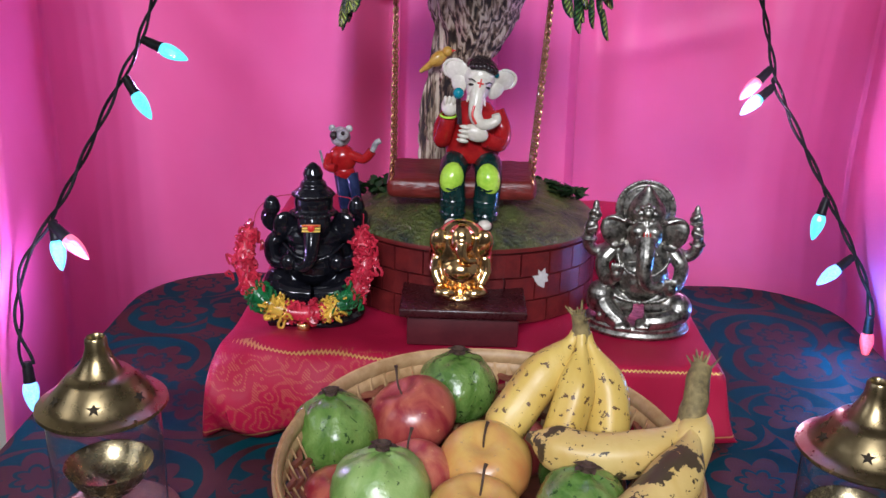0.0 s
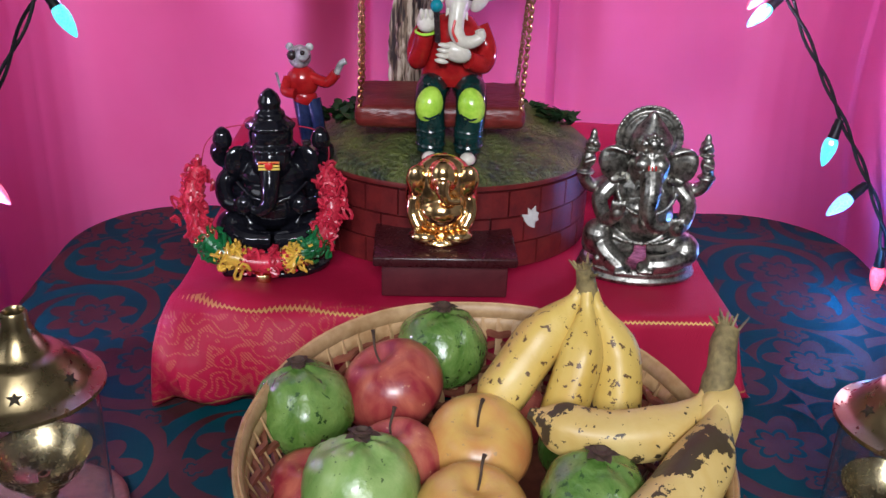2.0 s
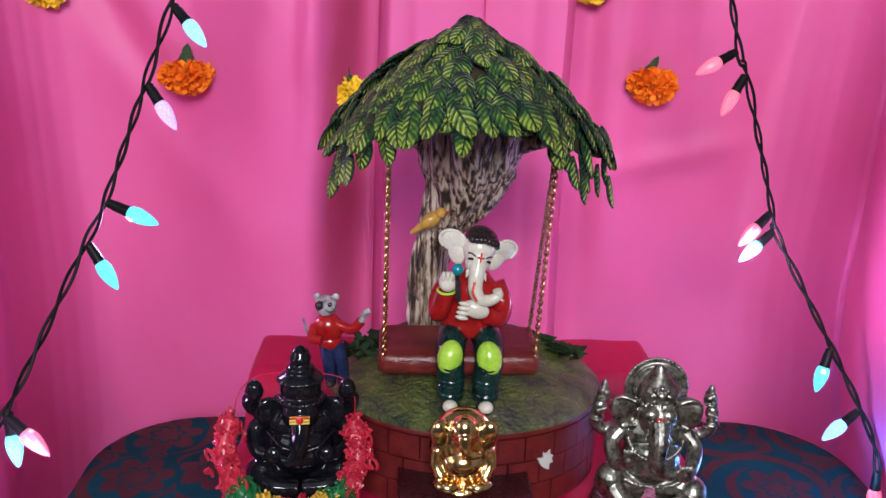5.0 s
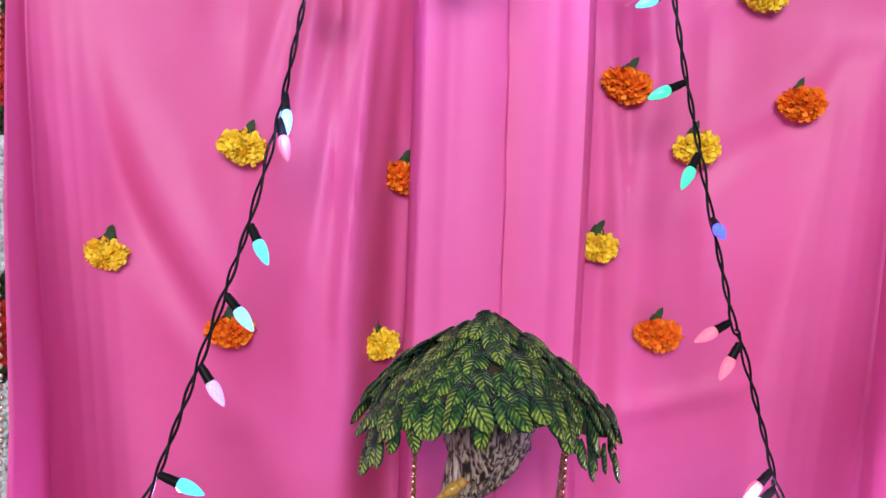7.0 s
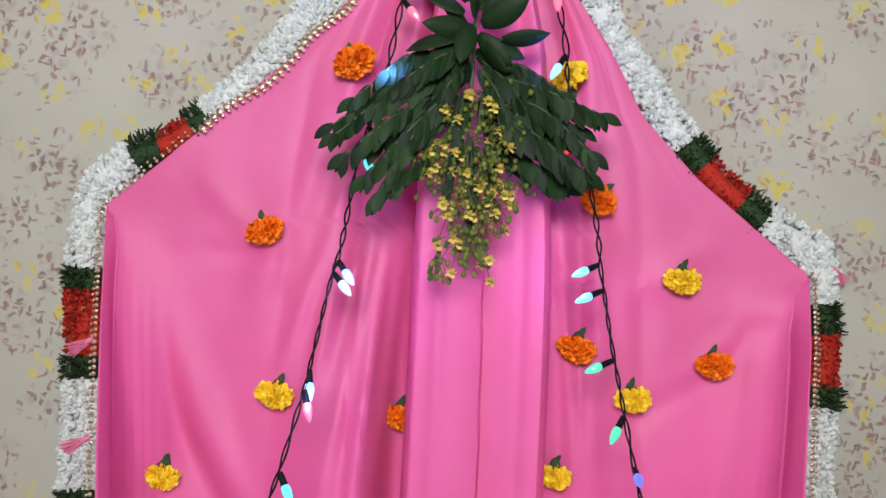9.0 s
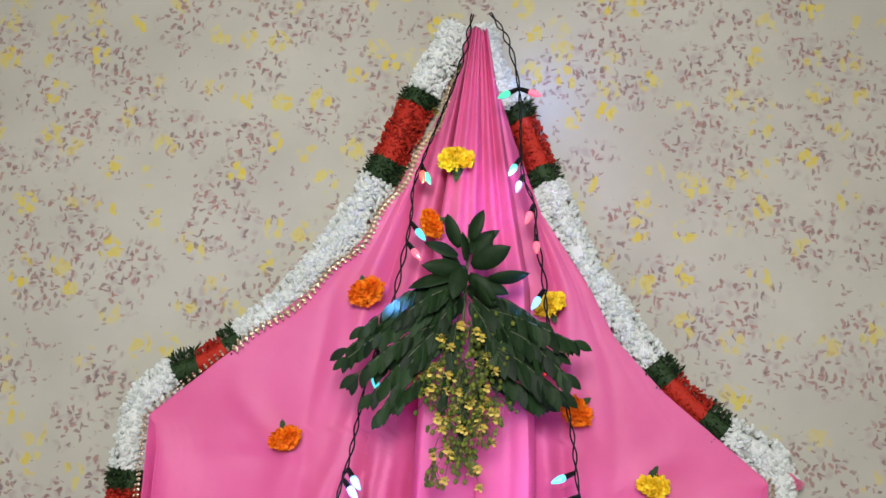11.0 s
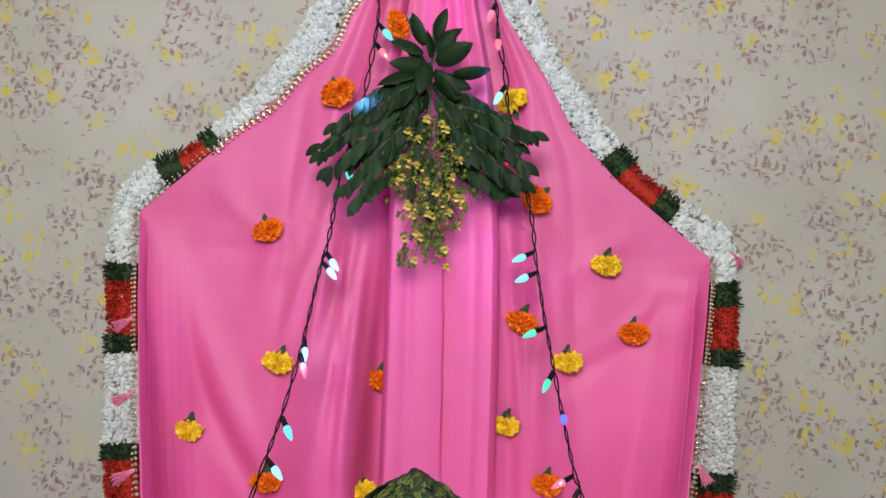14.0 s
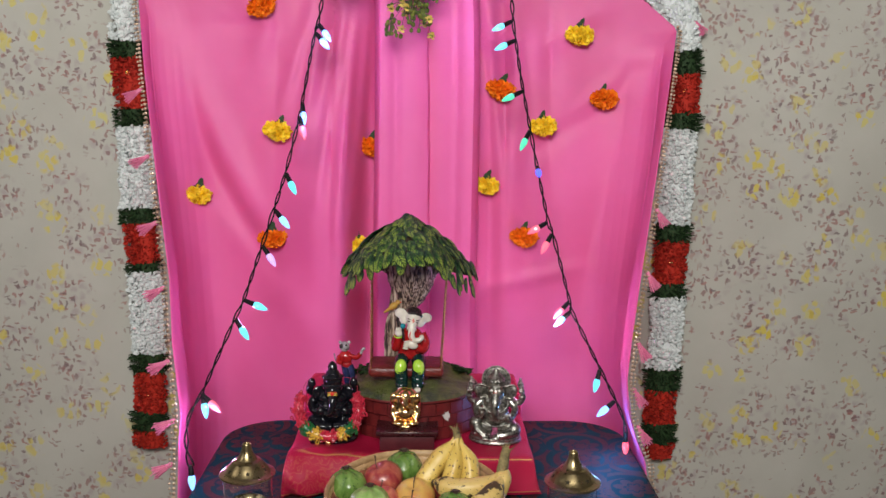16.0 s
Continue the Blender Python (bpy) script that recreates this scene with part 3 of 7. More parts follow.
def block(bm, lo, hi, bevel=0.0, mat=0, seg=2):
    n = len(bm.faces)
    c, s = [(a + b) / 2 for a, b in zip(lo, hi)], [b - a for a, b in zip(lo, hi)]
    made = bmesh.ops.create_cube(bm, size=1, matrix=Matrix.Translation(c) @ Matrix.Diagonal((*s, 1)))
    if bevel:
        edges = list({e for v in made["verts"] for e in v.link_edges})
        bmesh.ops.bevel(bm, geom=edges, offset=bevel, segments=seg, affect="EDGES", profile=0.5)
    paint(bm, n, mat)


def ring_chain(bm, a, b, count, size, wire):
    """Oval links, each turned a quarter against the last, from a to b."""
    a, b = Vector(a), Vector(b)
    d = (b - a).normalized()
    q = d.to_track_quat("Z", "Y").to_matrix().to_4x4()
    for i in range(count):
        c = a.lerp(b, (i + 0.5) / count)
        m = Matrix.Translation(c) @ q @ pose(0, 0, 0, 0, 0, 90 * (i % 2) + 20)
        n = 8
        loop = [m @ Vector((size * 0.62 * math.cos(t), 0, size * math.sin(t))) for t in (2 * math.pi * k / n for k in range(n + 1))]
        tube(bm, loop, wire, 4, caps=False)


def leaf(bm, m, length, width, bend=0.15, mat=0, steps=4, cup=0.12, uv=None):
    """A pointed oval leaf along +y from the origin of m, folded along its rib."""
    n = len(bm.faces)
    rows = []
    for i in range(steps + 1):
        t = i / steps
        w = width * 0.5 * (math.sin(math.pi * min(1, t * 0.93 + 0.07)) ** 0.75 if t < 1 else 0.02)
        z = -bend * length * t * t
        rows.append([bm.verts.new(m @ Vector((s * w, t * length, z + abs(s) * cup * w * 2))) for s in (-1, 0, 1)])
    made = []
    for i, (a, b) in enumerate(zip(rows, rows[1:])):
        for k in (0, 1):
            f = bm.faces.new((a[k], a[k + 1], b[k + 1], b[k]))
            if uv is not None:
                for lp, (uu, vv) in zip(f.loops, ((k, i), (k + 1, i), (k + 1, i + 1), (k, i + 1))):
                    lp[uv].uv = (uu / 2, vv / steps)
    paint(bm, n, mat)


def carved_leaf(bm, m, length, width, bend, uv, steps=6):
    """A plump resin leaf along +y: rounded across, grooved along its rib, blunt at the tip."""
    across = (-1.0, -0.62, -0.2, 0.2, 0.62, 1.0)
    rows = []
    for i in range(steps + 1):
        t = i / steps
        w = width * 0.5 * (math.sin(math.pi * min(1, t * 0.86 + 0.10)) ** 0.6 if t < 1 else 0.22)
        rows.append([bm.verts.new(m @ Vector((s * w, t * length, -bend * length * t * t - 0.45 * w * s * s - (0.0007 if abs(s) < 0.3 else 0.0)))) for s in across])
    for i, (a, b) in enumerate(zip(rows, rows[1:])):
        for k in range(len(across) - 1):
            f = bm.faces.new((a[k], a[k + 1], b[k + 1], b[k]))
            for lp, (uu, vv) in zip(f.loops, ((across[k], i), (across[k + 1], i), (across[k + 1], i + 1), (across[k], i + 1))):
                lp[uv].uv = (0.5 + 0.5 * uu, vv / steps)


def lerp_table(table, z):
    """Linear look-up in rows of (height, value), heights falling."""
    if z >= table[0][0]:
        return table[0][1]
    for (za, a), (zb, b) in zip(table, table[1:]):
        if z >= zb:
            return b + (a - b) * (z - zb) / (za - zb)
    return table[-1][1]


def thicken(ob, amount):
    s = ob.modifiers.new("thickness", "SOLIDIFY")
    s.thickness, s.offset = amount, 0
    return ob


def fused(ob, voxel, rounds=2):
    """Melts the pieces of a cast figure into one skin."""
    r = ob.modifiers.new("fuse", "REMESH")
    r.mode, r.voxel_size, r.use_smooth_shade = "VOXEL", voxel, True
    s = ob.modifiers.new("soft", "SMOOTH")
    s.factor, s.iterations = 0.5, rounds
    return ob

# ---- the room ----
WALL_Y = 1.605


def slab(name, lo, hi, mat, label, category="wall"):
    bm = bmesh.new()
    block(bm, lo, hi)
    return solid(name, bm, mat, label, category, kind="structure", smooth=False)


def holed_wall(name, lo, hi, hole, axis, mat, label):
    """A wall with one window opening; hole is (along0, along1, z0, z1), axis the wall's long axis."""
    bm = bmesh.new()
    a0, a1, z0, z1 = hole
    spans = [((lo[axis], a0), (lo[2], hi[2])), ((a1, hi[axis]), (lo[2], hi[2])), ((a0, a1), (lo[2], z0)), ((a0, a1), (z1, hi[2]))]
    for (p, q), (zl, zh) in spans:
        l, h = list(lo), list(hi)
        l[axis], h[axis], l[2], h[2] = p, q, zl, zh
        block(bm, l, h)
    return solid(name, bm, mat, label, "wall", kind="structure", smooth=False)


# all but the north wall is an assumed, unseen shell that shapes the light
slab("floor", (-2.4, -2.1, -0.1), (2.4, 1.8, 0.0), M["floor"], "unseen stone floor, kept dark to cut bounced light", "floor")
slab("ceiling", (-2.4, -2.1, 3.05), (2.4, 1.8, 3.15), M["plaster"], "unseen plaster ceiling, darkened to cut bounced light", "ceiling")
slab("wall_north", (-2.4, WALL_Y, 0), (2.4, WALL_Y + 0.12, 3.05), M["wall"], "cream wallpaper with small yellow flowers and dashes")
slab("wall_east", (2.2, -1.9, 0), (2.32, WALL_Y, 3.05), M["plaster"], "unseen plaster wall, darkened to cut bounced light")
holed_wall("wall_west", (-2.32, -1.9, 0), (-2.2, WALL_Y, 3.05), (-1.0, 0.4, 1.45, 2.65), 1, M["plaster"], "unseen darkened wall with an assumed window opening")
holed_wall("wall_south", (-2.2, -2.02, 0), (2.2, -1.9, 3.05), (-0.65, 0.55, 2.02, 2.88), 0, M["plaster"], "unseen darkened wall with an assumed window opening")

# ---- pink curtain ----
LEFT = [(2.78, 0.015), (2.67, 0.006), (2.48, -0.073), (2.335, -0.147), (2.21, -0.221), (2.096, -0.321), (1.942, -0.496), (1.763, -0.70), (1.55, -0.65), (1.31, -0.58), (1.07, -0.515), (0.935, -0.495), (0.80, -0.455), (0.72, -0.455), (0.3, -0.47)]
RIGHT = [(2.78, 0.055), (2.67, 0.083), (2.486, 0.15), (2.294, 0.223), (2.123, 0.339), (1.993, 0.407), (1.868, 0.525), (1.675, 0.762), (1.54, 0.715), (1.287, 0.652), (1.083, 0.597), (0.936, 0.562), (0.842, 0.553), (0.754, 0.560), (0.70, 0.578), (0.64, 0.602), (0.3, 0.64)]
LEFT_Y = [(2.78, 1.56), (1.763, 1.54), (1.55, 1.40), (1.31, 1.22), (1.07, 1.07), (0.935, 1.0), (0.80, 0.90), (0.73, 0.87), (0.3, 0.85)]
RIGHT_Y = [(2.78, 1.56), (1.675, 1.54), (1.54, 1.40), (1.287, 1.25), (1.083, 1.12), (0.936, 1.04), (0.842, 1.03), (0.3, 1.0)]
FAN = [(2.78, 0.022), (2.4, 0.10), (2.1, 0.165), (1.7, 0.185), (1.3, 0.19), (0.3, 0.20)]
CENTRE = 0.045
BACK_Y = 1.545


def ridge(x, z, p, q, width, high):
    """A soft fold along the line from p to q, fading at both ends."""
    (ax, az), (bx, bz) = p, q
    dx, dz = bx - ax, bz - az
    t = ((x - ax) * dx + (z - az) * dz) / (dx * dx + dz * dz)
    c = max(0.0, min(1.0, t))
    d = math.hypot(x - ax - c * dx, z - az - c * dz)
    if d > 3 * width:
        return 0.0
    fade = max(0.0, 1 - abs(c - 0.45) ** 2 * 2.2)
    return high * math.exp(-((d / width) ** 2)) * fade


FOLDS = [
    ((-0.67, 1.72), (-0.52, 1.25), 0.035, -0.022), ((-0.66, 1.74), (-0.58, 1.05), 0.030, 0.020),
    ((-0.62, 1.60), (-0.36, 1.10), 0.045, 0.024), ((-0.60, 1.40), (-0.34, 1.00), 0.035, -0.030),
    ((-0.50, 1.22), (-0.25, 0.85), 0.05, 0.016), ((-0.56, 1.90), (-0.30, 1.62), 0.03, 0.008),
    ((-0.20, 2.05), (-0.42, 1.50), 0.035, 0.012),
    ((-0.085, 1.75), (-0.088, 0.50), 0.036, -0.052),
    ((-0.075, 1.80), (-0.125, 1.15), 0.015, 0.018), ((-0.100, 1.82), (-0.165, 1.12), 0.016, 0.020), ((-0.130, 1.84), (-0.215, 1.20), 0.017, 0.018),
    ((-0.165, 1.86), (-0.275, 1.32), 0.018, 0.016), ((-0.195, 1.84), (-0.335, 1.40), 0.018, 0.013), ((0.235, 1.86), (0.285, 1.25), 0.015, 0.015), ((0.275, 1.88), (0.345, 1.45), 0.017, 0.011),
    ((0.72, 1.63), (0.45, 1.38), 0.030, 0.022), ((0.70, 1.56), (0.38, 1.34), 0.028, -0.022), ((0.70, 1.60), (0.58, 1.10), 0.03, -0.016),
    ((0.62, 1.78), (0.40, 1.62), 0.03, 0.010), ((0.30, 2.05), (0.42, 1.55), 0.030, -0.008),
    ((0.30, 1.5), (0.31, 0.8), 0.035, 0.014), ((0.255, 1.6), (0.265, 0.7), 0.025, -0.022), ((0.60, 1.30), (0.52, 0.72), 0.04, -0.014),
    ((0.25, 0.95), (0.55, 1.02), 0.02, 0.012), ((-0.50, 1.68), (-0.30, 1.66), 0.02, -0.006),
]


def smoothstep(a, b, x):
    t = max(0.0, min(1.0, (x - a) / (b - a)))
    return t * t * (3 - 2 * t)


def cloth_y(x, z):
    s = (x - CENTRE) / lerp_table(FAN, z)
    turn = s * 4.9 + 0.55 * math.sin(s * 2.3 + 0.6)
    pleat = 0.046 * (abs(math.sin(turn)) ** 0.7 - 0.55) + 0.006 * math.sin(s * 17 + 1.3)
    pleat *= math.exp(-((s / 1.75) ** 4)) * smoothstep(0.75, 1.75, z) * (0.8 + 0.3 * smoothstep(1.8, 2.4, z))
    wave = 0.006 * noise.noise((x * 4, 3.1, z * 1.7)) + 0.003 * noise.noise((x * 13, 7.0, z * 5))
    d = x - (CENTRE - 0.56 * lerp_table(FAN, z)) + 0.085 + 0.02 * smoothstep(1.5, 0.8, z)
    swell = 0.100 * math.exp(-((d / (0.17 if d < 0 else 0.046)) ** 2)) * smoothstep(1.80, 1.15, z)
    return BACK_Y - pleat - wave - swell - sum(ridge(x, z, *f) for f in FOLDS) * 1.0


def drape_point(u, z):
    """A point of the sheet: u runs from the hem of one wing across the back to the hem of the other."""
    l, r = lerp_table(LEFT, z), lerp_table(RIGHT, z)
    ly, ry = lerp_table(LEFT_Y, z), lerp_table(RIGHT_Y, z)
    lb = min(l + 0.02 + 0.17 * (BACK_Y - ly), 0.0) if ly < 1.53 else l
    rb = r - 0.02 - 0.10 * (BACK_Y - ry) if ry < 1.53 else r
    lb = -0.655 + 0.04 * smoothstep(1.7, 0.7, z) if z < 1.70 and lb < -0.4 or ly < 1.5 else lb
    rb = 0.700 - 0.05 * smoothstep(1.6, 0.7, z) if ry < 1.5 else rb
    wing = 0.16
    if u < wing:
        t = u / wing
        x = l + (lb - l) * t + 0.018 * math.sin(t * 9) * (BACK_Y - ly)
        return x, ly + (cloth_y(lb, z) - ly) * t ** 0.85
    if u > 1 - wing:
        t = (1 - u) / wing
        x = r + (rb - r) * t - 0.018 * math.sin(t * 9) * (BACK_Y - ry)
        return x, ry + (cloth_y(rb, z) - ry) * t ** 0.85
    x = lb + (rb - lb) * (u - wing) / (1 - 2 * wing)
    return x, cloth_y(x, z)


def soft_drape_point(u, z):
    """The sheet with its turn from the back into each wing rounded off."""
    x, y = drape_point(u, z)
    near = min(abs(u - 0.16), abs(u - 0.84))
    w = math.exp(-((near / 0.075) ** 2))
    if w > 0.02:
        span = 0.085
        ring = [drape_point(max(0.0, min(1.0, u + span * k / 4)), z) for k in range(-4, 5)]
        if u > span and u < 1 - span:
            x += (sum(p[0] for p in ring) / 9 - x) * w
            y += (sum(p[1] for p in ring) / 9 - y) * w
    return x, y


def pleat_edges(z):
    w = lerp_table(FAN, z)
    return CENTRE - 0.56 * w - 0.004 * smoothstep(1.5, 0.8, z), CENTRE + 0.93 * w + 0.004 * math.sin(z * 5)


def pleat_lift(z):
    return 0.012 + 0.088 * smoothstep(2.7, 1.9, z)


def grid(bm, rows):
    verts = [[bm.verts.new(p) for p in row] for row in rows]
    for a, b in zip(verts, verts[1:]):
        for k in range(len(a) - 1):
            bm.faces.new((a[k], b[k], b[k + 1], a[k + 1]))


def curtain():
    top = thing("curtain", "pink satin curtain gathered to a point on the wall", "curtain", at=(0, 0, 0))
    bm = bmesh.new()
    zs = [2.78 - 2.48 * i / 210 for i in range(211)]
    rows = []
    for z in zs:
        row = []
        for k in range(301):
            x, y = soft_drape_point(k / 300, z)
            row.append((x, y, z))
        rows.append(row)
    grid(bm, rows)
    thicken(part("drape", bm, M["pink"], top), 0.0015)
    # the front pleat, folded over the sheet, its sides rolled back into deep folds
    bm = bmesh.new()
    rows = []
    for i in range(181):
        z = 2.775 - 2.325 * i / 180
        xl, xr = pleat_edges(z)
        lift = pleat_lift(z)
        row = []
        for k in range(97):
            t = k / 96
            x = xl + (xr - xl) * t
            crown = min(1.0, t * 18) * min(1.0, (1 - t) * 14)
            y = BACK_Y - 0.012 - lift * (0.35 + 0.65 * crown ** 0.5)
            y -= 0.010 * math.sin(t * 6.3 + 0.4) + 0.003 * math.sin(t * 15 + z) + 0.008 * math.sin(t * 27 + 2) * smoothstep(1.6, 2.4, z)
            # one half laps over the other
            crease = 0.50 + 0.03 * math.sin(z * 2)
            y += 0.026 * smoothstep(crease - 0.004, crease + 0.012, t) * math.exp(-max(0.0, t - crease) / 0.16) * smoothstep(2.5, 1.9, z)
            y += 0.005 * math.exp(-(((t - 0.20) / 0.05) ** 2)) + 0.005 * math.exp(-(((t - 0.78) / 0.04) ** 2))
            row.append((x, y, z))
        a, b = row[0], row[-1]
        row = [(a[0] + 0.030, a[1] + 0.060 * smoothstep(2.7, 2.0, z) + 0.01, z), (a[0] + 0.012, a[1] + 0.026, z)] + row + [(b[0] - 0.010, b[1] + 0.018, z), (b[0] - 0.024, b[1] + 0.030, z)]
        rows.append(row)
    grid(bm, rows)
    thicken(part("front_pleat", bm, M["pink"], top), 0.0015)
    # sequin lace along both hems
    for side, xs, ys, start in ((-1, LEFT, LEFT_Y, 2.74), (1, RIGHT, RIGHT_Y, 1.68)):
        bm = bmesh.new()
        n = 210 if side < 0 else 130
        path = []
        for i in range(n + 1):
            z = start + (0.45 - start) * i / n
            path.append(Vector((lerp_table(xs, z) + side * 0.004, lerp_table(ys, z) - 0.010, z)))
        for i, p in enumerate(path[:-1]):
            d = (path[i + 1] - p).normalized()
            out = Vector((-d.z, 0, d.x)) * (-side if d.z > 0 else side)
            s = abs(math.sin(i * 0.55))
            if side < 0 and p.z > 1.93:
                p = p - out * (0.008 + 0.007 * math.sin(i * 0.42)) - Vector((0, 0.006, 0))
                ball(bm, p, (0.0075, 0.003, 0.0075), (0, 0, 0), 0, 7, 5)
                ball(bm, p - out * 0.009, (0.0040, 0.002, 0.0046), (0, 0, 0), 0, 6, 4)
            ball(bm, p + out * 0.002, (0.0042, 0.003, 0.0045), (0, 0, 0), 0, 7, 5)
            ball(bm, p + out * (0.006 + 0.006 * s), (0.0028, 0.002, 0.0034), (0, 30, 0), 0, 6, 4)
        part("lace", bm, M["lace"], top, "scalloped silver sequin lace")
    # tassels
    def tassel(at, tilt):
        bm = bmesh.new()
        m = pose(*at, 0, tilt, 0)
        lathe(bm, [(0, 0.004), (0.004, 0.002), (0.006, -0.004), (0.0045, -0.010), (0.0055, -0.012)], 10, m=m)
        for k in range(22):
            a, rr = k * 2.4, 0.0045 * math.sqrt((k + 1) / 22)
            ln = 0.042 + 0.008 * random.random()
            p = [Vector((rr * math.cos(a), rr * math.sin(a), -0.010)), Vector((rr * 2.2 * math.cos(a), rr * 2.2 * math.sin(a), -0.03)), Vector((rr * 3.3 * math.cos(a), rr * 3.3 * math.sin(a), -ln))]
            tube(bm, [m @ q for q in p], 0.0012, 4)
        part("tassel", bm, M["tassel"], top, "pink thread tassel")

    for z in (1.50, 1.34, 1.19, 1.05, 0.90, 0.79, 0.70):
        tassel((lerp_table(LEFT, z) - 0.012, lerp_table(LEFT_Y, z) - 0.006, z), 62)
    for z in (1.22, 1.08, 0.93, 0.82, 0.73):
        tassel((lerp_table(RIGHT, z) + 0.012, lerp_table(RIGHT_Y, z) - 0.006, z), -30)
    tassel((0.815, 1.56, 1.70), -40)
    return top


curtain()

# ---- table ----
TABLE_Z = 0.64


def rounded_outline(x0, x1, y0, y1, r, seg=10):
    out = []
    for cx, cy, a0 in ((x1 - r, y1 - r, 0), (x0 + r, y1 - r, 90), (x0 + r, y0 + r, 180), (x1 - r, y0 + r, 270)):
        for k in range(seg + 1):
            a = radians(a0 + 90 * k / seg)
            out.append((cx + r * math.cos(a), cy + r * math.sin(a)))
    return out


def table():
    bm = bmesh.new()
    line = rounded_outline(-0.43, 0.592, 0.42, 1.315, 0.14, 8)
    for z0, z1 in ((TABLE_Z - 0.03, TABLE_Z - 0.004),):
        low = [bm.verts.new((x * 0.985 + 0.001, y * 0.985 + 0.012, z0)) for x, y in line]
        high = [bm.verts.new((x * 0.985 + 0.001, y * 0.985 + 0.012, z1)) for x, y in line]
        for k in range(len(line)):
            j = (k + 1) % len(line)
            bm.faces.new((low[k], low[j], high[j], high[k]))
        bm.faces.new(high)
        bm.faces.new(low[::-1])
    top = thing("table", "table under a dark teal brocade cloth", "table")
    part("tabletop", bm, M["seat"], top)
    for x, y in ((-0.33, 0.52), (0.50, 0.52), (-0.33, 1.21), (0.50, 1.21)):
        bm = bmesh.new()
        lathe(bm, [(0.02, 0), (0.024, 0.05), (0.03, 0.3), (0.03, TABLE_Z - 0.03)], 14, (x, y, 0))
        part("leg", bm, M["seat"], top)
    # the cloth: flat top with faint ripples, rounded edge and a hanging skirt
    bm = bmesh.new()
    dense = []
    for (xa, ya), (xb, yb) in zip(line, line[1:] + line[:1]):
        n = max(1, int(math.hypot(xb - xa, yb - ya) / 0.03))
        dense += [(xa + (xb - xa) * k / n, ya + (yb - ya) * k / n) for k in range(n)]
    cx, cy = 0.09, 0.87
    rings = []
    for f in (0.0, 0.15, 0.3, 0.45, 0.6, 0.7, 0.8, 0.88, 0.94, 0.975):
        rings.append([(cx + (x - cx) * f, cy + (y - cy) * f, TABLE_Z + 0.0012 * noise.noise((x * f * 9, y * f * 9, 1))) for x, y in dense])
    for f, z in ((0.992, -0.003), (1.0, -0.010), (1.004, -0.022), (1.008, -0.06), (1.014, -0.13), (1.022, -0.22), (1.03, -0.32)):
        rings.append([(cx + (x - cx) * f * (1 + (-z) * 0.10 * math.sin(i * 0.9)), cy + (y - cy) * f * (1 + (-z) * 0.10 * math.sin(i * 0.9)), TABLE_Z + z) for i, (x, y) in enumerate(dense)])
    centre = bm.verts.new((cx, cy, TABLE_Z))
    prev = None
    for ring in rings[1:]:
        vs = [bm.verts.new(p) for p in ring]
        for k in range(len(vs)):
            j = (k + 1) % len(vs)
            if prev is None:
                bm.faces.new((centre, vs[k], vs[j]))
            else:
                bm.faces.new((prev[k], vs[k], vs[j], prev[j]))
        prev = vs
    cloth = solid("tablecloth", bm, M["brocade"], "dark teal brocade tablecloth with rust-brown flowers and scrolls", "tablecloth")
    return cloth


table()

# ---- crimson platform ----
PLAT_Z = 0.72


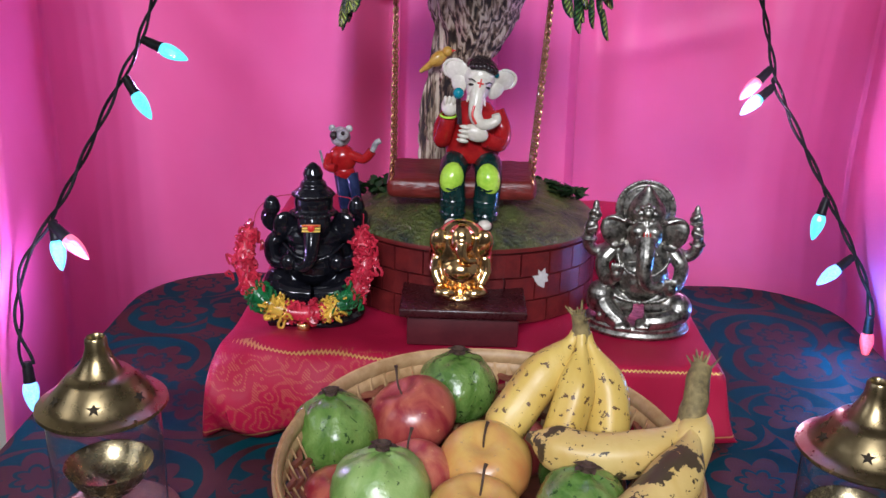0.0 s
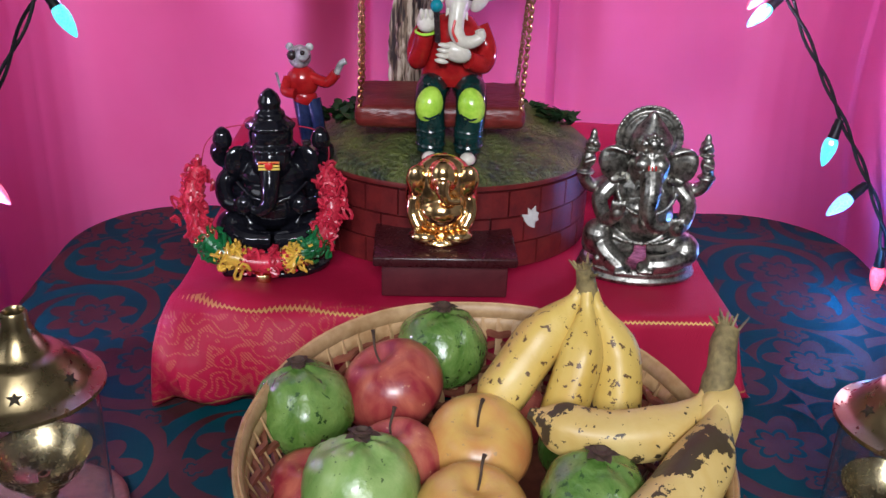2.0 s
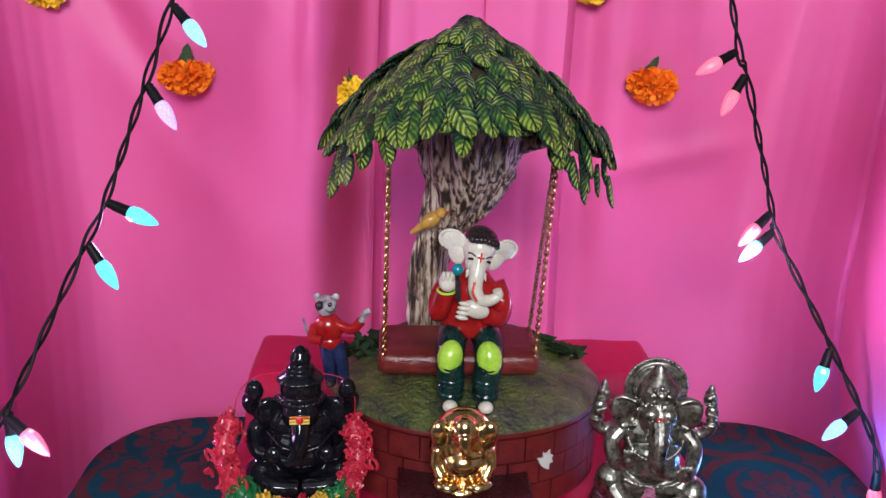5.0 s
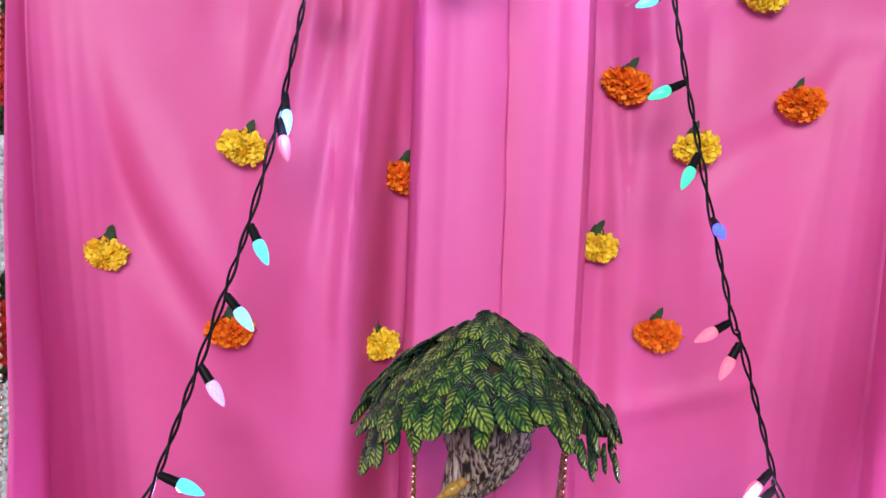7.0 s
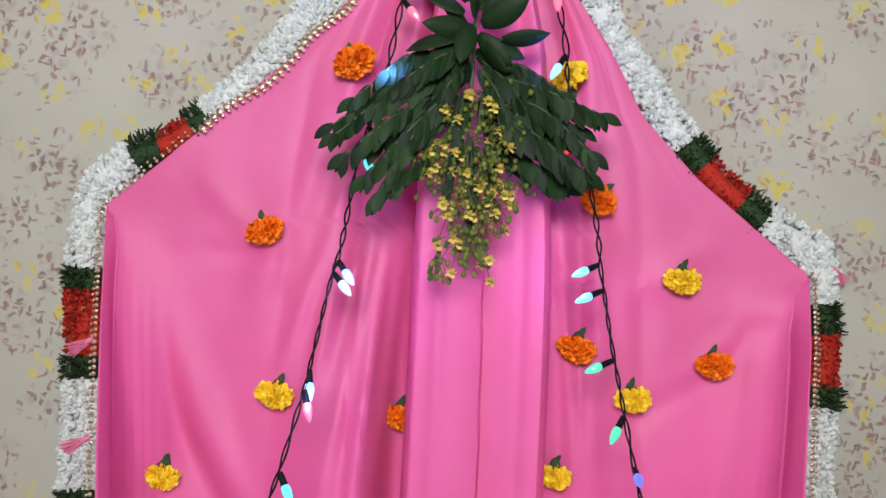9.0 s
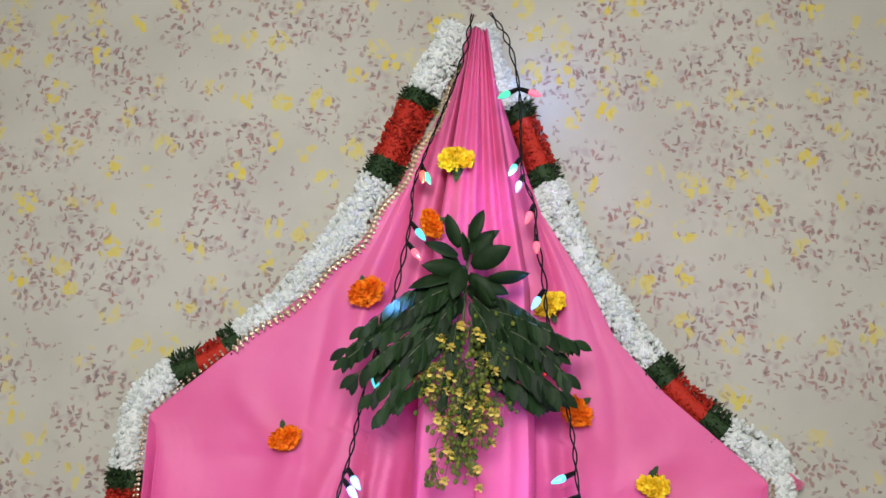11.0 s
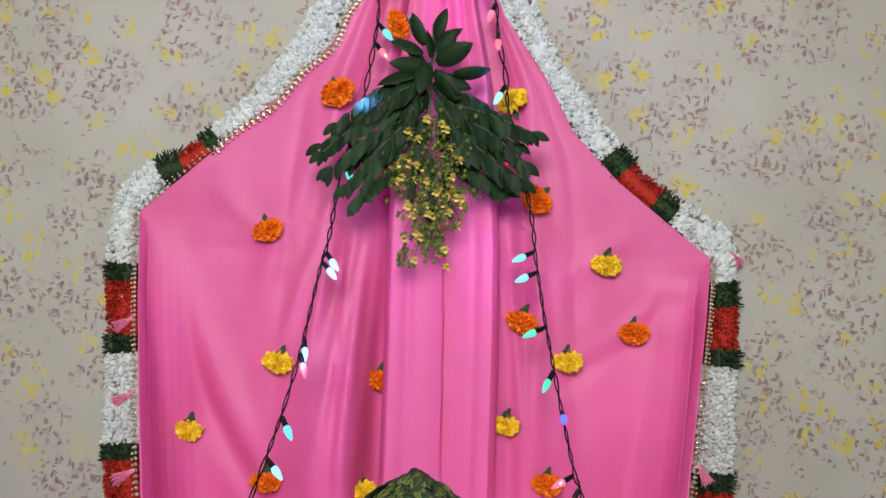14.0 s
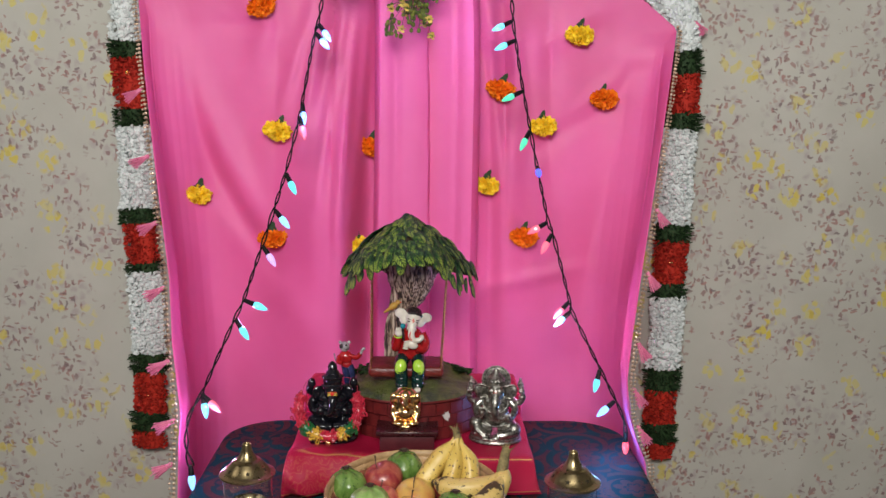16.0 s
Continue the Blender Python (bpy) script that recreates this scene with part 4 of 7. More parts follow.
def platform():
    """A low stand under crimson silk, with a higher step at its back; the silk hangs to the table in soft folds."""
    bm = bmesh.new()
    ox, oy = 0.05, 0.862
    W, D = 0.268, 0.43

    def height(y):
        return 0.080 + 0.052 * smoothstep(0.27, 0.33, y)

    def heap(x, y):
        """Loose silk pushed up at one front corner."""
        return 0.019 * smoothstep(-0.05, -0.21, x) * math.exp(-((y / 0.05) ** 2)) * (0.8 + 0.2 * math.sin(x * 55))

    nx, ny = 56, 48
    rows = []
    for j in range(ny + 1):
        y = D * j / ny
        row = []
        side = [(-W - 0.004, 0.0), (-W - 0.003, 0.3), (-W - 0.001, 0.65), (-W + 0.001, 0.9), (-W + 0.006, 0.98)]
        for x, f in side:
            fold = 0.006 * math.sin(y * 40) * (1 - f)
            row.append((x - fold, y, 0.004 + (height(y) + heap(x, y) - 0.004) * f))
        for i in range(nx + 1):
            x = -W + 0.012 + (2 * W - 0.024) * i / nx
            row.append((x, y, height(y) + heap(x, y) + 0.0022 * noise.noise((x * 14, y * 14, 2.0)) + 0.0008 * noise.noise((x * 50, y * 30, 5.0))))
        for x, f in reversed(side):
            fold = 0.006 * math.sin(y * 37 + 1) * (1 - f)
            row.append((-x + fold, y, 0.004 + (height(y) - 0.004) * f))
        rows.append(row)
    first = rows[0]
    skirt = []
    for f, out in ((0.0, 0.020), (0.12, 0.018), (0.25, 0.015), (0.38, 0.0125), (0.5, 0.010), (0.62, 0.008), (0.75, 0.006), (0.86, 0.0045), (0.94, 0.003), (0.985, 0.0005)):
        line = []
        for x, y, z in first:
            loose = smoothstep(-0.06, -0.25, x)
            puffed = loose * (0.026 * math.sin(math.pi * min(1.0, f * 0.9 + 0.12)) + 0.010) * (f < 0.98)
            fold = 0.004 * math.sin(x * 34 + 0.6) * (1 - f) + loose * 0.009 * math.sin(x * 75 + f * 2.2) * (1 - 0.6 * f)
            corner = (0.008 if x > 0 else 0.014) * (1 - f) * (abs(x) > W - 0.03)
            line.append((x + corner - 0.010 * loose * math.sin(math.pi * f), -out - puffed - fold - 0.006, 0.004 + (z - 0.004) * f + 0.006 * loose * (1 - f) * math.sin(x * 60) ** 2))
        skirt.append(line)
    last = rows[-1]
    back = [[(x, D + 0.004 + 0.004 * f, 0.004 + (z - 0.004) * (1 - f)) for x, y, z in last] for f in (0.05, 0.3, 0.7, 1.0)]
    grid(bm, skirt + rows + back)
    top = thing("platform", "low stand draped in crimson silk with gold border", "stand", at=(ox, oy, TABLE_Z))
    thicken(part("silk_cover", bm, M["silk"], top, "crimson silk cloth with a gold zigzag border"), 0.0015)
    bm = bmesh.new()
    block(bm, (-W + 0.02, 0.008, 0.001), (W - 0.02, D - 0.01, 0.074), 0.003)
    block(bm, (-W + 0.02, 0.34, 0.074), (W - 0.02, D - 0.01, 0.124), 0.003)
    part("box", bm, M["boxside"], top)
    return top


platform()

# ---- brass lamps ----


def star(bm, m, r, mat):
    n = len(bm.faces)
    pts = [bm.verts.new(m @ Vector((rr * math.sin(a), 0, rr * math.cos(a)))) for k in range(10) for a, rr in [(math.pi * k / 5, r if k % 2 == 0 else r * 0.42)]]
    c = bm.verts.new(m @ Vector((0, -0.0002, 0)))
    for k in range(10):
        bm.faces.new((c, pts[k], pts[(k + 1) % 10]))
    paint(bm, n, mat)


def oil_lamp(at, rz, label):
    top = thing("oil_lamp", label, "oil lamp", "brass lamps on the table", at, rz)
    bm = bmesh.new()
    lathe(bm, [(0, 0.0), (0.054, 0.0), (0.058, 0.003), (0.058, 0.008), (0.053, 0.010), (0.049, 0.008), (0.018, 0.009), (0.008, 0.013), (0.0055, 0.018), (0.0085, 0.023), (0.0055, 0.028), (0.007, 0.033), (0.0, 0.033)], 48)
    part("base", bm, M["brassdark"], top, "brass base, colour darkened for its dark reflections")
    bm = bmesh.new()
    lathe(bm, [(0.0, 0.032), (0.010, 0.033), (0.022, 0.039), (0.031, 0.050), (0.0365, 0.062), (0.0376, 0.0628), (0.0366, 0.0612), (0.030, 0.0492), (0.021, 0.0405), (0.009, 0.0355), (0.0, 0.035)], 48)
    bowl = part("bowl", bm, M["brassbowl"], top, "brushed brass oil bowl")
    bm = bmesh.new()
    lathe(bm, [(0.0045, 0.0345), (0.0045, 0.042), (0.003, 0.042), (0.003, 0.036), (0.0, 0.036)], 14)
    part("wick_holder", bm, M["brass"], bowl)
    bm = bmesh.new()
    lathe(bm, [(0.0475, 0.009), (0.0475, 0.121), (0.0463, 0.121), (0.0463, 0.009)], 48)
    g = part("glass_chimney", bm, M["glass"], top, "clear glass cylinder")
    g.visible_shadow = False
    bm = bmesh.new()
    lathe(bm, [(0.0525, 0.118), (0.0545, 0.120), (0.0540, 0.1225), (0.0465, 0.1250), (0.0430, 0.1270), (0.0385, 0.1345), (0.0290, 0.1455), (0.0262, 0.1485), (0.0222, 0.1490), (0.0192, 0.1515), (0.0125, 0.1630), (0.0092, 0.1725), (0.0090, 0.1800), (0.0078, 0.1820), (0.0062, 0.1800), (0.0062, 0.1725), (0.0170, 0.1510), (0.0365, 0.1335), (0.0415, 0.1250), (0.0525, 0.118)], 56)
    cap = part("cap", bm, M["brass"], top, "pierced conical brass cap")
    # flat dark stars laid on the cap, painting the shade inside star cutouts
    for k in range(6):
        bm = bmesh.new()
        star(bm, pose(0, 0, 0, 0, 0, 60 * k + 12) @ Matrix.Translation((0, -0.0388, 0.1345)) @ pose(0, 0, 0, -45, 0, 0), 0.0062, 0)
        part("star_opening", bm, M["under"], cap, "flat dark star, painted as the shade in a cutout", smooth=False)
    return top


oil_lamp((-0.266, 0.670, TABLE_Z + 0.001), 0, "brass oil lamp with glass chimney and star-pierced cap")
oil_lamp((0.366, 0.633, TABLE_Z + 0.001), 25, "brass oil lamp with glass chimney and star-pierced cap")

# ---- maroon box and figures on the platform ----


def box():
    top = thing("box", "dark maroon lacquered box with overhanging lid", "box", at=(0.041, 0.928, PLAT_Z + 0.002))
    bm = bmesh.new()
    block(bm, (-0.060, -0.040, 0), (0.060, 0.042, 0.036), 0.0015)
    part("body", bm, M["boxside"], top)
    bm = bmesh.new()
    block(bm, (-0.068, -0.050, 0.036), (0.068, 0.048, 0.046), 0.002)
    part("lid", bm, M["box"], top, "glossy dark lid")
    return top


box()


def silver_figure():
    bm = bmesh.new()
    # oval base and lotus lip
    n = pose(0, 0, 0) @ Matrix.Diagonal((1.0, 0.72, 1, 1))
    lathe(bm, [(0, 0), (0.062, 0), (0.064, 0.004), (0.060, 0.008), (0.061, 0.012), (0.057, 0.016), (0, 0.016)], 40, m=n)
    # crossed legs and feet
    for s in (-1, 1):
        tube(bm, smooth_path([(s * 0.012, -0.004, 0.034), (s * 0.040, -0.014, 0.036), (s * 0.052, -0.022, 0.030 + 0.012 * (s < 0))]), lambda t: 0.019 - 0.004 * t, 12)
        ball(bm, (s * 0.046, -0.020, 0.034 + 0.012 * (s < 0)), (0.016, 0.018, 0.018))
    tube(bm, smooth_path([(-0.046, -0.024, 0.045), (-0.036, -0.036, 0.032), (-0.022, -0.041, 0.021)]), 0.0115, 10)
    ball(bm, (-0.020, -0.044, 0.020), (0.010, 0.013, 0.006))
    tube(bm, smooth_path([(0.048, -0.026, 0.030), (0.026, -0.040, 0.026), (0.006, -0.042, 0.024)]), 0.0105, 10)
    ball(bm, (0.003, -0.044, 0.022), (0.008, 0.012, 0.006))
    for k in range(4):
        ball(bm, (-0.027 + 0.005 * k, -0.055, 0.019), 0.0030, seg=8, rings=6)
        ball(bm, (-0.003 + 0.004 * k, -0.054, 0.021), 0.0026, seg=8, rings=6)
    # sweets and mouse by the foot
    for k in range(7):
        ball(bm, (-0.046 + 0.005 * (k % 3), -0.032 - 0.004 * (k // 3), 0.020 + 0.004 * (k // 3)), 0.0042, seg=8, rings=6)
    # belly, chest
    ball(bm, (0, 0.000, 0.064), (0.034, 0.030, 0.032))
    ball(bm, (0, 0.006, 0.090), (0.034, 0.024, 0.026))
    for k in range(19):
        a = math.pi * (0.05 + 0.9 * k / 18)
        ball(bm, (0.030 * math.cos(a), -0.018 - 0.010 * math.sin(a), 0.100 - 0.026 * math.sin(a)), 0.0026, seg=8, rings=6)
    for k in range(15):
        a = math.pi * (0.1 + 0.8 * k / 14)
        ball(bm, (0.032 * math.cos(a), -0.022 - 0.006 * math.sin(a), 0.052 - 0.010 * math.sin(a)), 0.0026, seg=8, rings=6)
    ball(bm, (0.0, -0.030, 0.066), (0.006, 0.004, 0.007))
    # head, ears, crown with halo
    ball(bm, (0, -0.012, 0.121), (0.021, 0.021, 0.022))
    ball(bm, (-0.009, -0.024, 0.128), 0.010)
    ball(bm, (0.009, -0.024, 0.128), 0.010)
    for s in (-1, 1):
        ball(bm, (s * 0.034, -0.004, 0.122), (0.017, 0.005, 0.020), (0, s * 12, s * -18))
        tube(bm, smooth_path([(s * 0.020, -0.010, 0.134), (s * 0.040, -0.008, 0.139), (s * 0.049, -0.004, 0.124), (s * 0.036, -0.006, 0.104), (s * 0.022, -0.012, 0.108)]), 0.0028, 8)
        tube(bm, [(s * 0.010, -0.026, 0.108), (s * 0.015, -0.036, 0.103)], lambda t: 0.004 * (1.1 - t), 8)
        ball(bm, (s * 0.0105, -0.032, 0.122), (0.0035, 0.002, 0.0025), seg=8, rings=6)
    ball(bm, (0, -0.006, 0.148), (0.022, 0.020, 0.016))
    lathe(bm, [(0, 0.136), (0.021, 0.140), (0.022, 0.146), (0.019, 0.152), (0.016, 0.160), (0.010, 0.167), (0.006, 0.172), (0.003, 0.178), (0, 0.179)], 20, (0, -0.004, 0))
    bmesh.ops.create_cone(bm, cap_ends=True, segments=36, radius1=0.033, radius2=0.033, depth=0.006, matrix=pose(0, 0.010, 0.146, 90))
    bmesh.ops.create_cone(bm, cap_ends=True, segments=36, radius1=0.027, radius2=0.027, depth=0.006, matrix=pose(0, 0.006, 0.147, 90))
    for k in range(30):
        a = math.pi * (-0.12 + 1.24 * k / 29)
        ball(bm, (0.0335 * math.cos(a), 0.008, 0.146 + 0.0335 * math.sin(a)), 0.0024, seg=6, rings=5)
    ball(bm, (0, -0.024, 0.149), (0.006, 0.004, 0.006))
    for k in range(8):
        a = 2 * math.pi * k / 8
        ball(bm, (0.0095 * math.cos(a), -0.023, 0.149 + 0.0095 * math.sin(a)), (0.0030, 0.003, 0.0030), seg=8, rings=6)
    for k in range(13):
        a = math.pi * k / 12
        ball(bm, (0.021 * math.cos(a), -0.012 - 0.013 * math.sin(a), 0.137), 0.0024, seg=6, rings=5)
    # trunk
    tube(bm, smooth_path([(0, -0.030, 0.120), (0.000, -0.042, 0.105), (-0.001, -0.046, 0.086), (0.004, -0.046, 0.072), (0.014, -0.044, 0.067), (0.021, -0.040, 0.070)]), lambda t: 0.0115 - 0.0062 * t, 12)
    for k in range(6):
        lathe(bm, [(0, -0.0012), (0.0110 - 0.0007 * k, -0.0008), (0.0118 - 0.0007 * k, 0), (0.0110 - 0.0007 * k, 0.0008), (0, 0.0012)], 14, m=Matrix.Translation((0, -0.0405 - 0.0009 * k, 0.106 - 0.0055 * k)))
    # lower arms with bracelets
    for s in (-1, 1):
        tube(bm, smooth_path([(s * 0.032, 0.004, 0.098), (s * 0.046, -0.006, 0.082), (s * 0.040, -0.028, 0.068), (s * 0.032, -0.036, 0.066 + 0.010 * (s < 0))]), lambda t: 0.0098 - 0.003 * t, 10)
        ball(bm, (s * 0.031, -0.039, 0.066 + 0.014 * (s < 0)), (0.008, 0.007, 0.010))
        for k in range(4):
            ball(bm, (s * 0.0245 + s * 0.004 * k, -0.043, 0.073 + 0.016 * (s < 0)), (0.0021, 0.0025, 0.007), seg=8, rings=6)
        # raised upper arms holding emblems
        tube(bm, smooth_path([(s * 0.030, 0.010, 0.100), (s * 0.052, 0.010, 0.090), (s * 0.064, 0.006, 0.102), (s * 0.062, 0.000, 0.122)]), lambda t: 0.0088 - 0.003 * t, 10)
        lathe(bm, [(0, -0.003), (0.0085, -0.002), (0.0100, 0), (0.0085, 0.002), (0, 0.003)], 12, (s * 0.063, 0.003, 0.108))
        ball(bm, (s * 0.061, -0.002, 0.124), (0.0075, 0.007, 0.009))
        for k in range(4):
            ball(bm, (s * (0.056 + 0.003 * k), -0.009, 0.126 - 0.001 * k), (0.002, 0.0045, 0.0028), seg=8, rings=6)
        for k in range(6):
            ball(bm, (s * (0.058 + 0.004 * math.cos(k * 1.05)), -0.001 + 0.004 * math.sin(k * 1.05), 0.139 + 0.0025 * (k % 3)), 0.0042, seg=8, rings=6)
        ball(bm, (s * 0.058, -0.001, 0.148), (0.004, 0.004, 0.009))
        lathe(bm, [(0, -0.003), (0.006, -0.002), (0.0085, 0), (0.006, 0.002), (0, 0.003)], 12, (s * 0.059, -0.001, 0.134))
    ob = fused(solid("figurine", bm, M["silver"], "antique silver elephant-headed seated figurine on an oval base", "figurine"), 0.0011, 1)
    ob.matrix_basis = pose(0.240, 0.958, PLAT_Z + 0.002, 0, 0, -6) @ Matrix.Scale(0.945, 4)
    return ob


silver_figure()


def silver_mark():
    """A red three-pronged mark painted on the silver forehead."""
    bm = bmesh.new()
    for k in (-1, 0, 1):
        tube(bm, smooth_path([(0.0035 * k, -0.0335, 0.1300), (0.0034 * k, -0.0348, 0.1255), (0.0012 * k, -0.0352, 0.1215)], 3), 0.0007, 6)
    mark = solid("forehead_mark", bm, M["paintred"], "red three-pronged mark painted on the silver forehead", "painted mark")
    mark.matrix_basis = pose(0.240, 0.958, PLAT_Z + 0.002, 0, 0, -6) @ Matrix.Scale(0.945, 4)


silver_mark()


def black_figure():
    bm = bmesh.new()
    n = Matrix.Diagonal((1.0, 0.78, 1, 1))
    lathe(bm, [(0, 0), (0.058, 0), (0.060, 0.006), (0.054, 0.012), (0.058, 0.020), (0.058, 0.030), (0.052, 0.036), (0, 0.036)], 40, m=n)
    block(bm, (-0.052, 0.010, 0.02), (0.052, 0.034, 0.118), 0.008)
    for s in (-1, 1):
        tube(bm, smooth_path([(s * 0.012, -0.006, 0.050), (s * 0.044, -0.014, 0.050), (s * 0.030, -0.036, 0.044), (s * 0.002, -0.038, 0.042)]), lambda t: 0.017 - 0.007 * t, 12)
        ball(bm, (s * 0.042, -0.016, 0.052), (0.018, 0.018, 0.016))
        tube(bm, smooth_path([(s * 0.030, 0.004, 0.110), (s * 0.050, -0.002, 0.094), (s * 0.046, -0.022, 0.080), (s * 0.030, -0.032, 0.078)]), lambda t: 0.0105 - 0.003 * t, 10)
        ball(bm, (s * 0.028, -0.034, 0.080), (0.010, 0.008, 0.011))
        tube(bm, smooth_path([(s * 0.030, 0.010, 0.112), (s * 0.050, 0.012, 0.112), (s * 0.056, 0.008, 0.124), (s * 0.050, 0.004, 0.132)]), 0.0085, 10)
        lathe(bm, [(0, 0), (0.009, 0.003), (0.0105, 0.010), (0.008, 0.018), (0.004, 0.022), (0, 0.024)], 14, (s * 0.050, 0.004, 0.128))
        ball(bm, (s * 0.034, -0.004, 0.116), (0.015, 0.006, 0.018), (0, 0, s * -20))
        tube(bm, smooth_path([(s * 0.036, -0.014, 0.098), (s * 0.020, -0.030, 0.088), (0, -0.034, 0.082)]), 0.0022, 6)
    ball(bm, (0, -0.004, 0.074), (0.036, 0.032, 0.032))
    ball(bm, (0, 0.000, 0.100), (0.034, 0.024, 0.022))
    ball(bm, (0, -0.012, 0.122), (0.021, 0.021, 0.022))
    lathe(bm, [(0, 0.124), (0.024, 0.130), (0.026, 0.134), (0.022, 0.139), (0.023, 0.146), (0.0225, 0.153), (0.025, 0.156), (0.0215, 0.160), (0.016, 0.164), (0.015, 0.169), (0.0105, 0.173), (0.012, 0.180), (0.009, 0.187), (0.004, 0.192), (0, 0.194)], 28, (0, -0.002, 0))
    for k in range(14):
        a = math.pi * k / 13
        ball(bm, (0.0255 * math.cos(a), -0.004 - 0.024 * math.sin(a), 0.134), 0.0030, seg=8, rings=6)
        ball(bm, (0.0235 * math.cos(a), -0.003 - 0.022 * math.sin(a), 0.156), 0.0026, seg=8, rings=6)
    tube(bm, smooth_path([(0, -0.030, 0.122), (0, -0.041, 0.104), (-0.002, -0.045, 0.088), (-0.010, -0.044, 0.078), (-0.019, -0.040, 0.078)]), lambda t: 0.0115 - 0.006 * t, 12)
    for k in range(7):
        ball(bm, (-0.038 + 0.005 * k, -0.034 - 0.002 * (k % 2), 0.040), (0.0055, 0.008, 0.006), seg=8, rings=6)
    tube(bm, [(-0.052, -0.040, 0.012), (-0.014, -0.044, 0.012)], 0.009, 12)
    ob = fused(solid("figurine", bm, M["black"], "glossy black stone elephant-headed seated figurine", "figurine"), 0.0012, 1)
    ob.matrix_basis = pose(-0.128, 0.962, PLAT_Z + 0.002, 0, 0, 4) @ Matrix.Scale(0.94, 4)
    # painted forehead mark lies on the stone
    bm = bmesh.new()
    for k in (-1, 0, 1):
        block(bm, (-0.0105, -0.0440, 0.1255 + 0.0034 * k - 0.001), (0.0105, -0.0420, 0.1255 + 0.0034 * k + 0.001), 0.0003, 0)
    ball(bm, (0, -0.0440, 0.1255), (0.0042, 0.0016, 0.0042), mat=1)
    mark = solid("forehead_mark", bm, [M["paintyellow"], M["paintred"]], "yellow striped forehead mark with a red dot", "painted mark")
    mark.matrix_basis = pose(-0.128, 0.962, PLAT_Z + 0.002, 0, 0, 4) @ Matrix.Scale(0.94, 4)
    return ob


black_figure()


def gold_figure():
    bm = bmesh.new()
    lathe(bm, [(0, 0), (0.020, 0), (0.022, 0.003), (0.018, 0.007), (0, 0.007)], 28)
    # egg-shaped body, pot belly, broad head with ears folded against it
    ball(bm, (0, 0.000, 0.043), (0.0295, 0.019, 0.041), seg=32, rings=24)
    ball(bm, (0, -0.010, 0.032), (0.0185, 0.016, 0.016), seg=32, rings=24)
    for s in (-1, 1):
        ball(bm, (s * 0.0185, -0.010, 0.060), (0.0105, 0.0065, 0.0165), (0, s * 14, s * -22), seg=24, rings=18)
        tube(bm, smooth_path([(s * 0.022, -0.010, 0.046), (s * 0.023, -0.013, 0.032), (s * 0.018, -0.019, 0.020)]), 0.0055, 12)
        ball(bm, (s * 0.014, -0.016, 0.011), (0.012, 0.010, 0.0065), (0, 0, s * 20), seg=24, rings=16)
    ball(bm, (0, -0.013, 0.066), (0.0115, 0.011, 0.016), seg=28, rings=20)
    tube(bm, smooth_path([(0, -0.022, 0.066), (0.000, -0.0255, 0.056), (0.004, -0.026, 0.0485), (0.014, -0.023, 0.0475)]), lambda t: 0.0062 - 0.0028 * t, 14)
    ob = fused(solid("figurine", bm, M["gold"], "small polished gold seated figurine on the maroon box", "figurine"), 0.0011, 6)
    ob.matrix_basis = pose(0.037, 0.922, PLAT_Z + 0.048, 0, 0, 0) @ Matrix.Diagonal((1.18, 1.1, 1.05, 1))
    return ob


gold_figure()


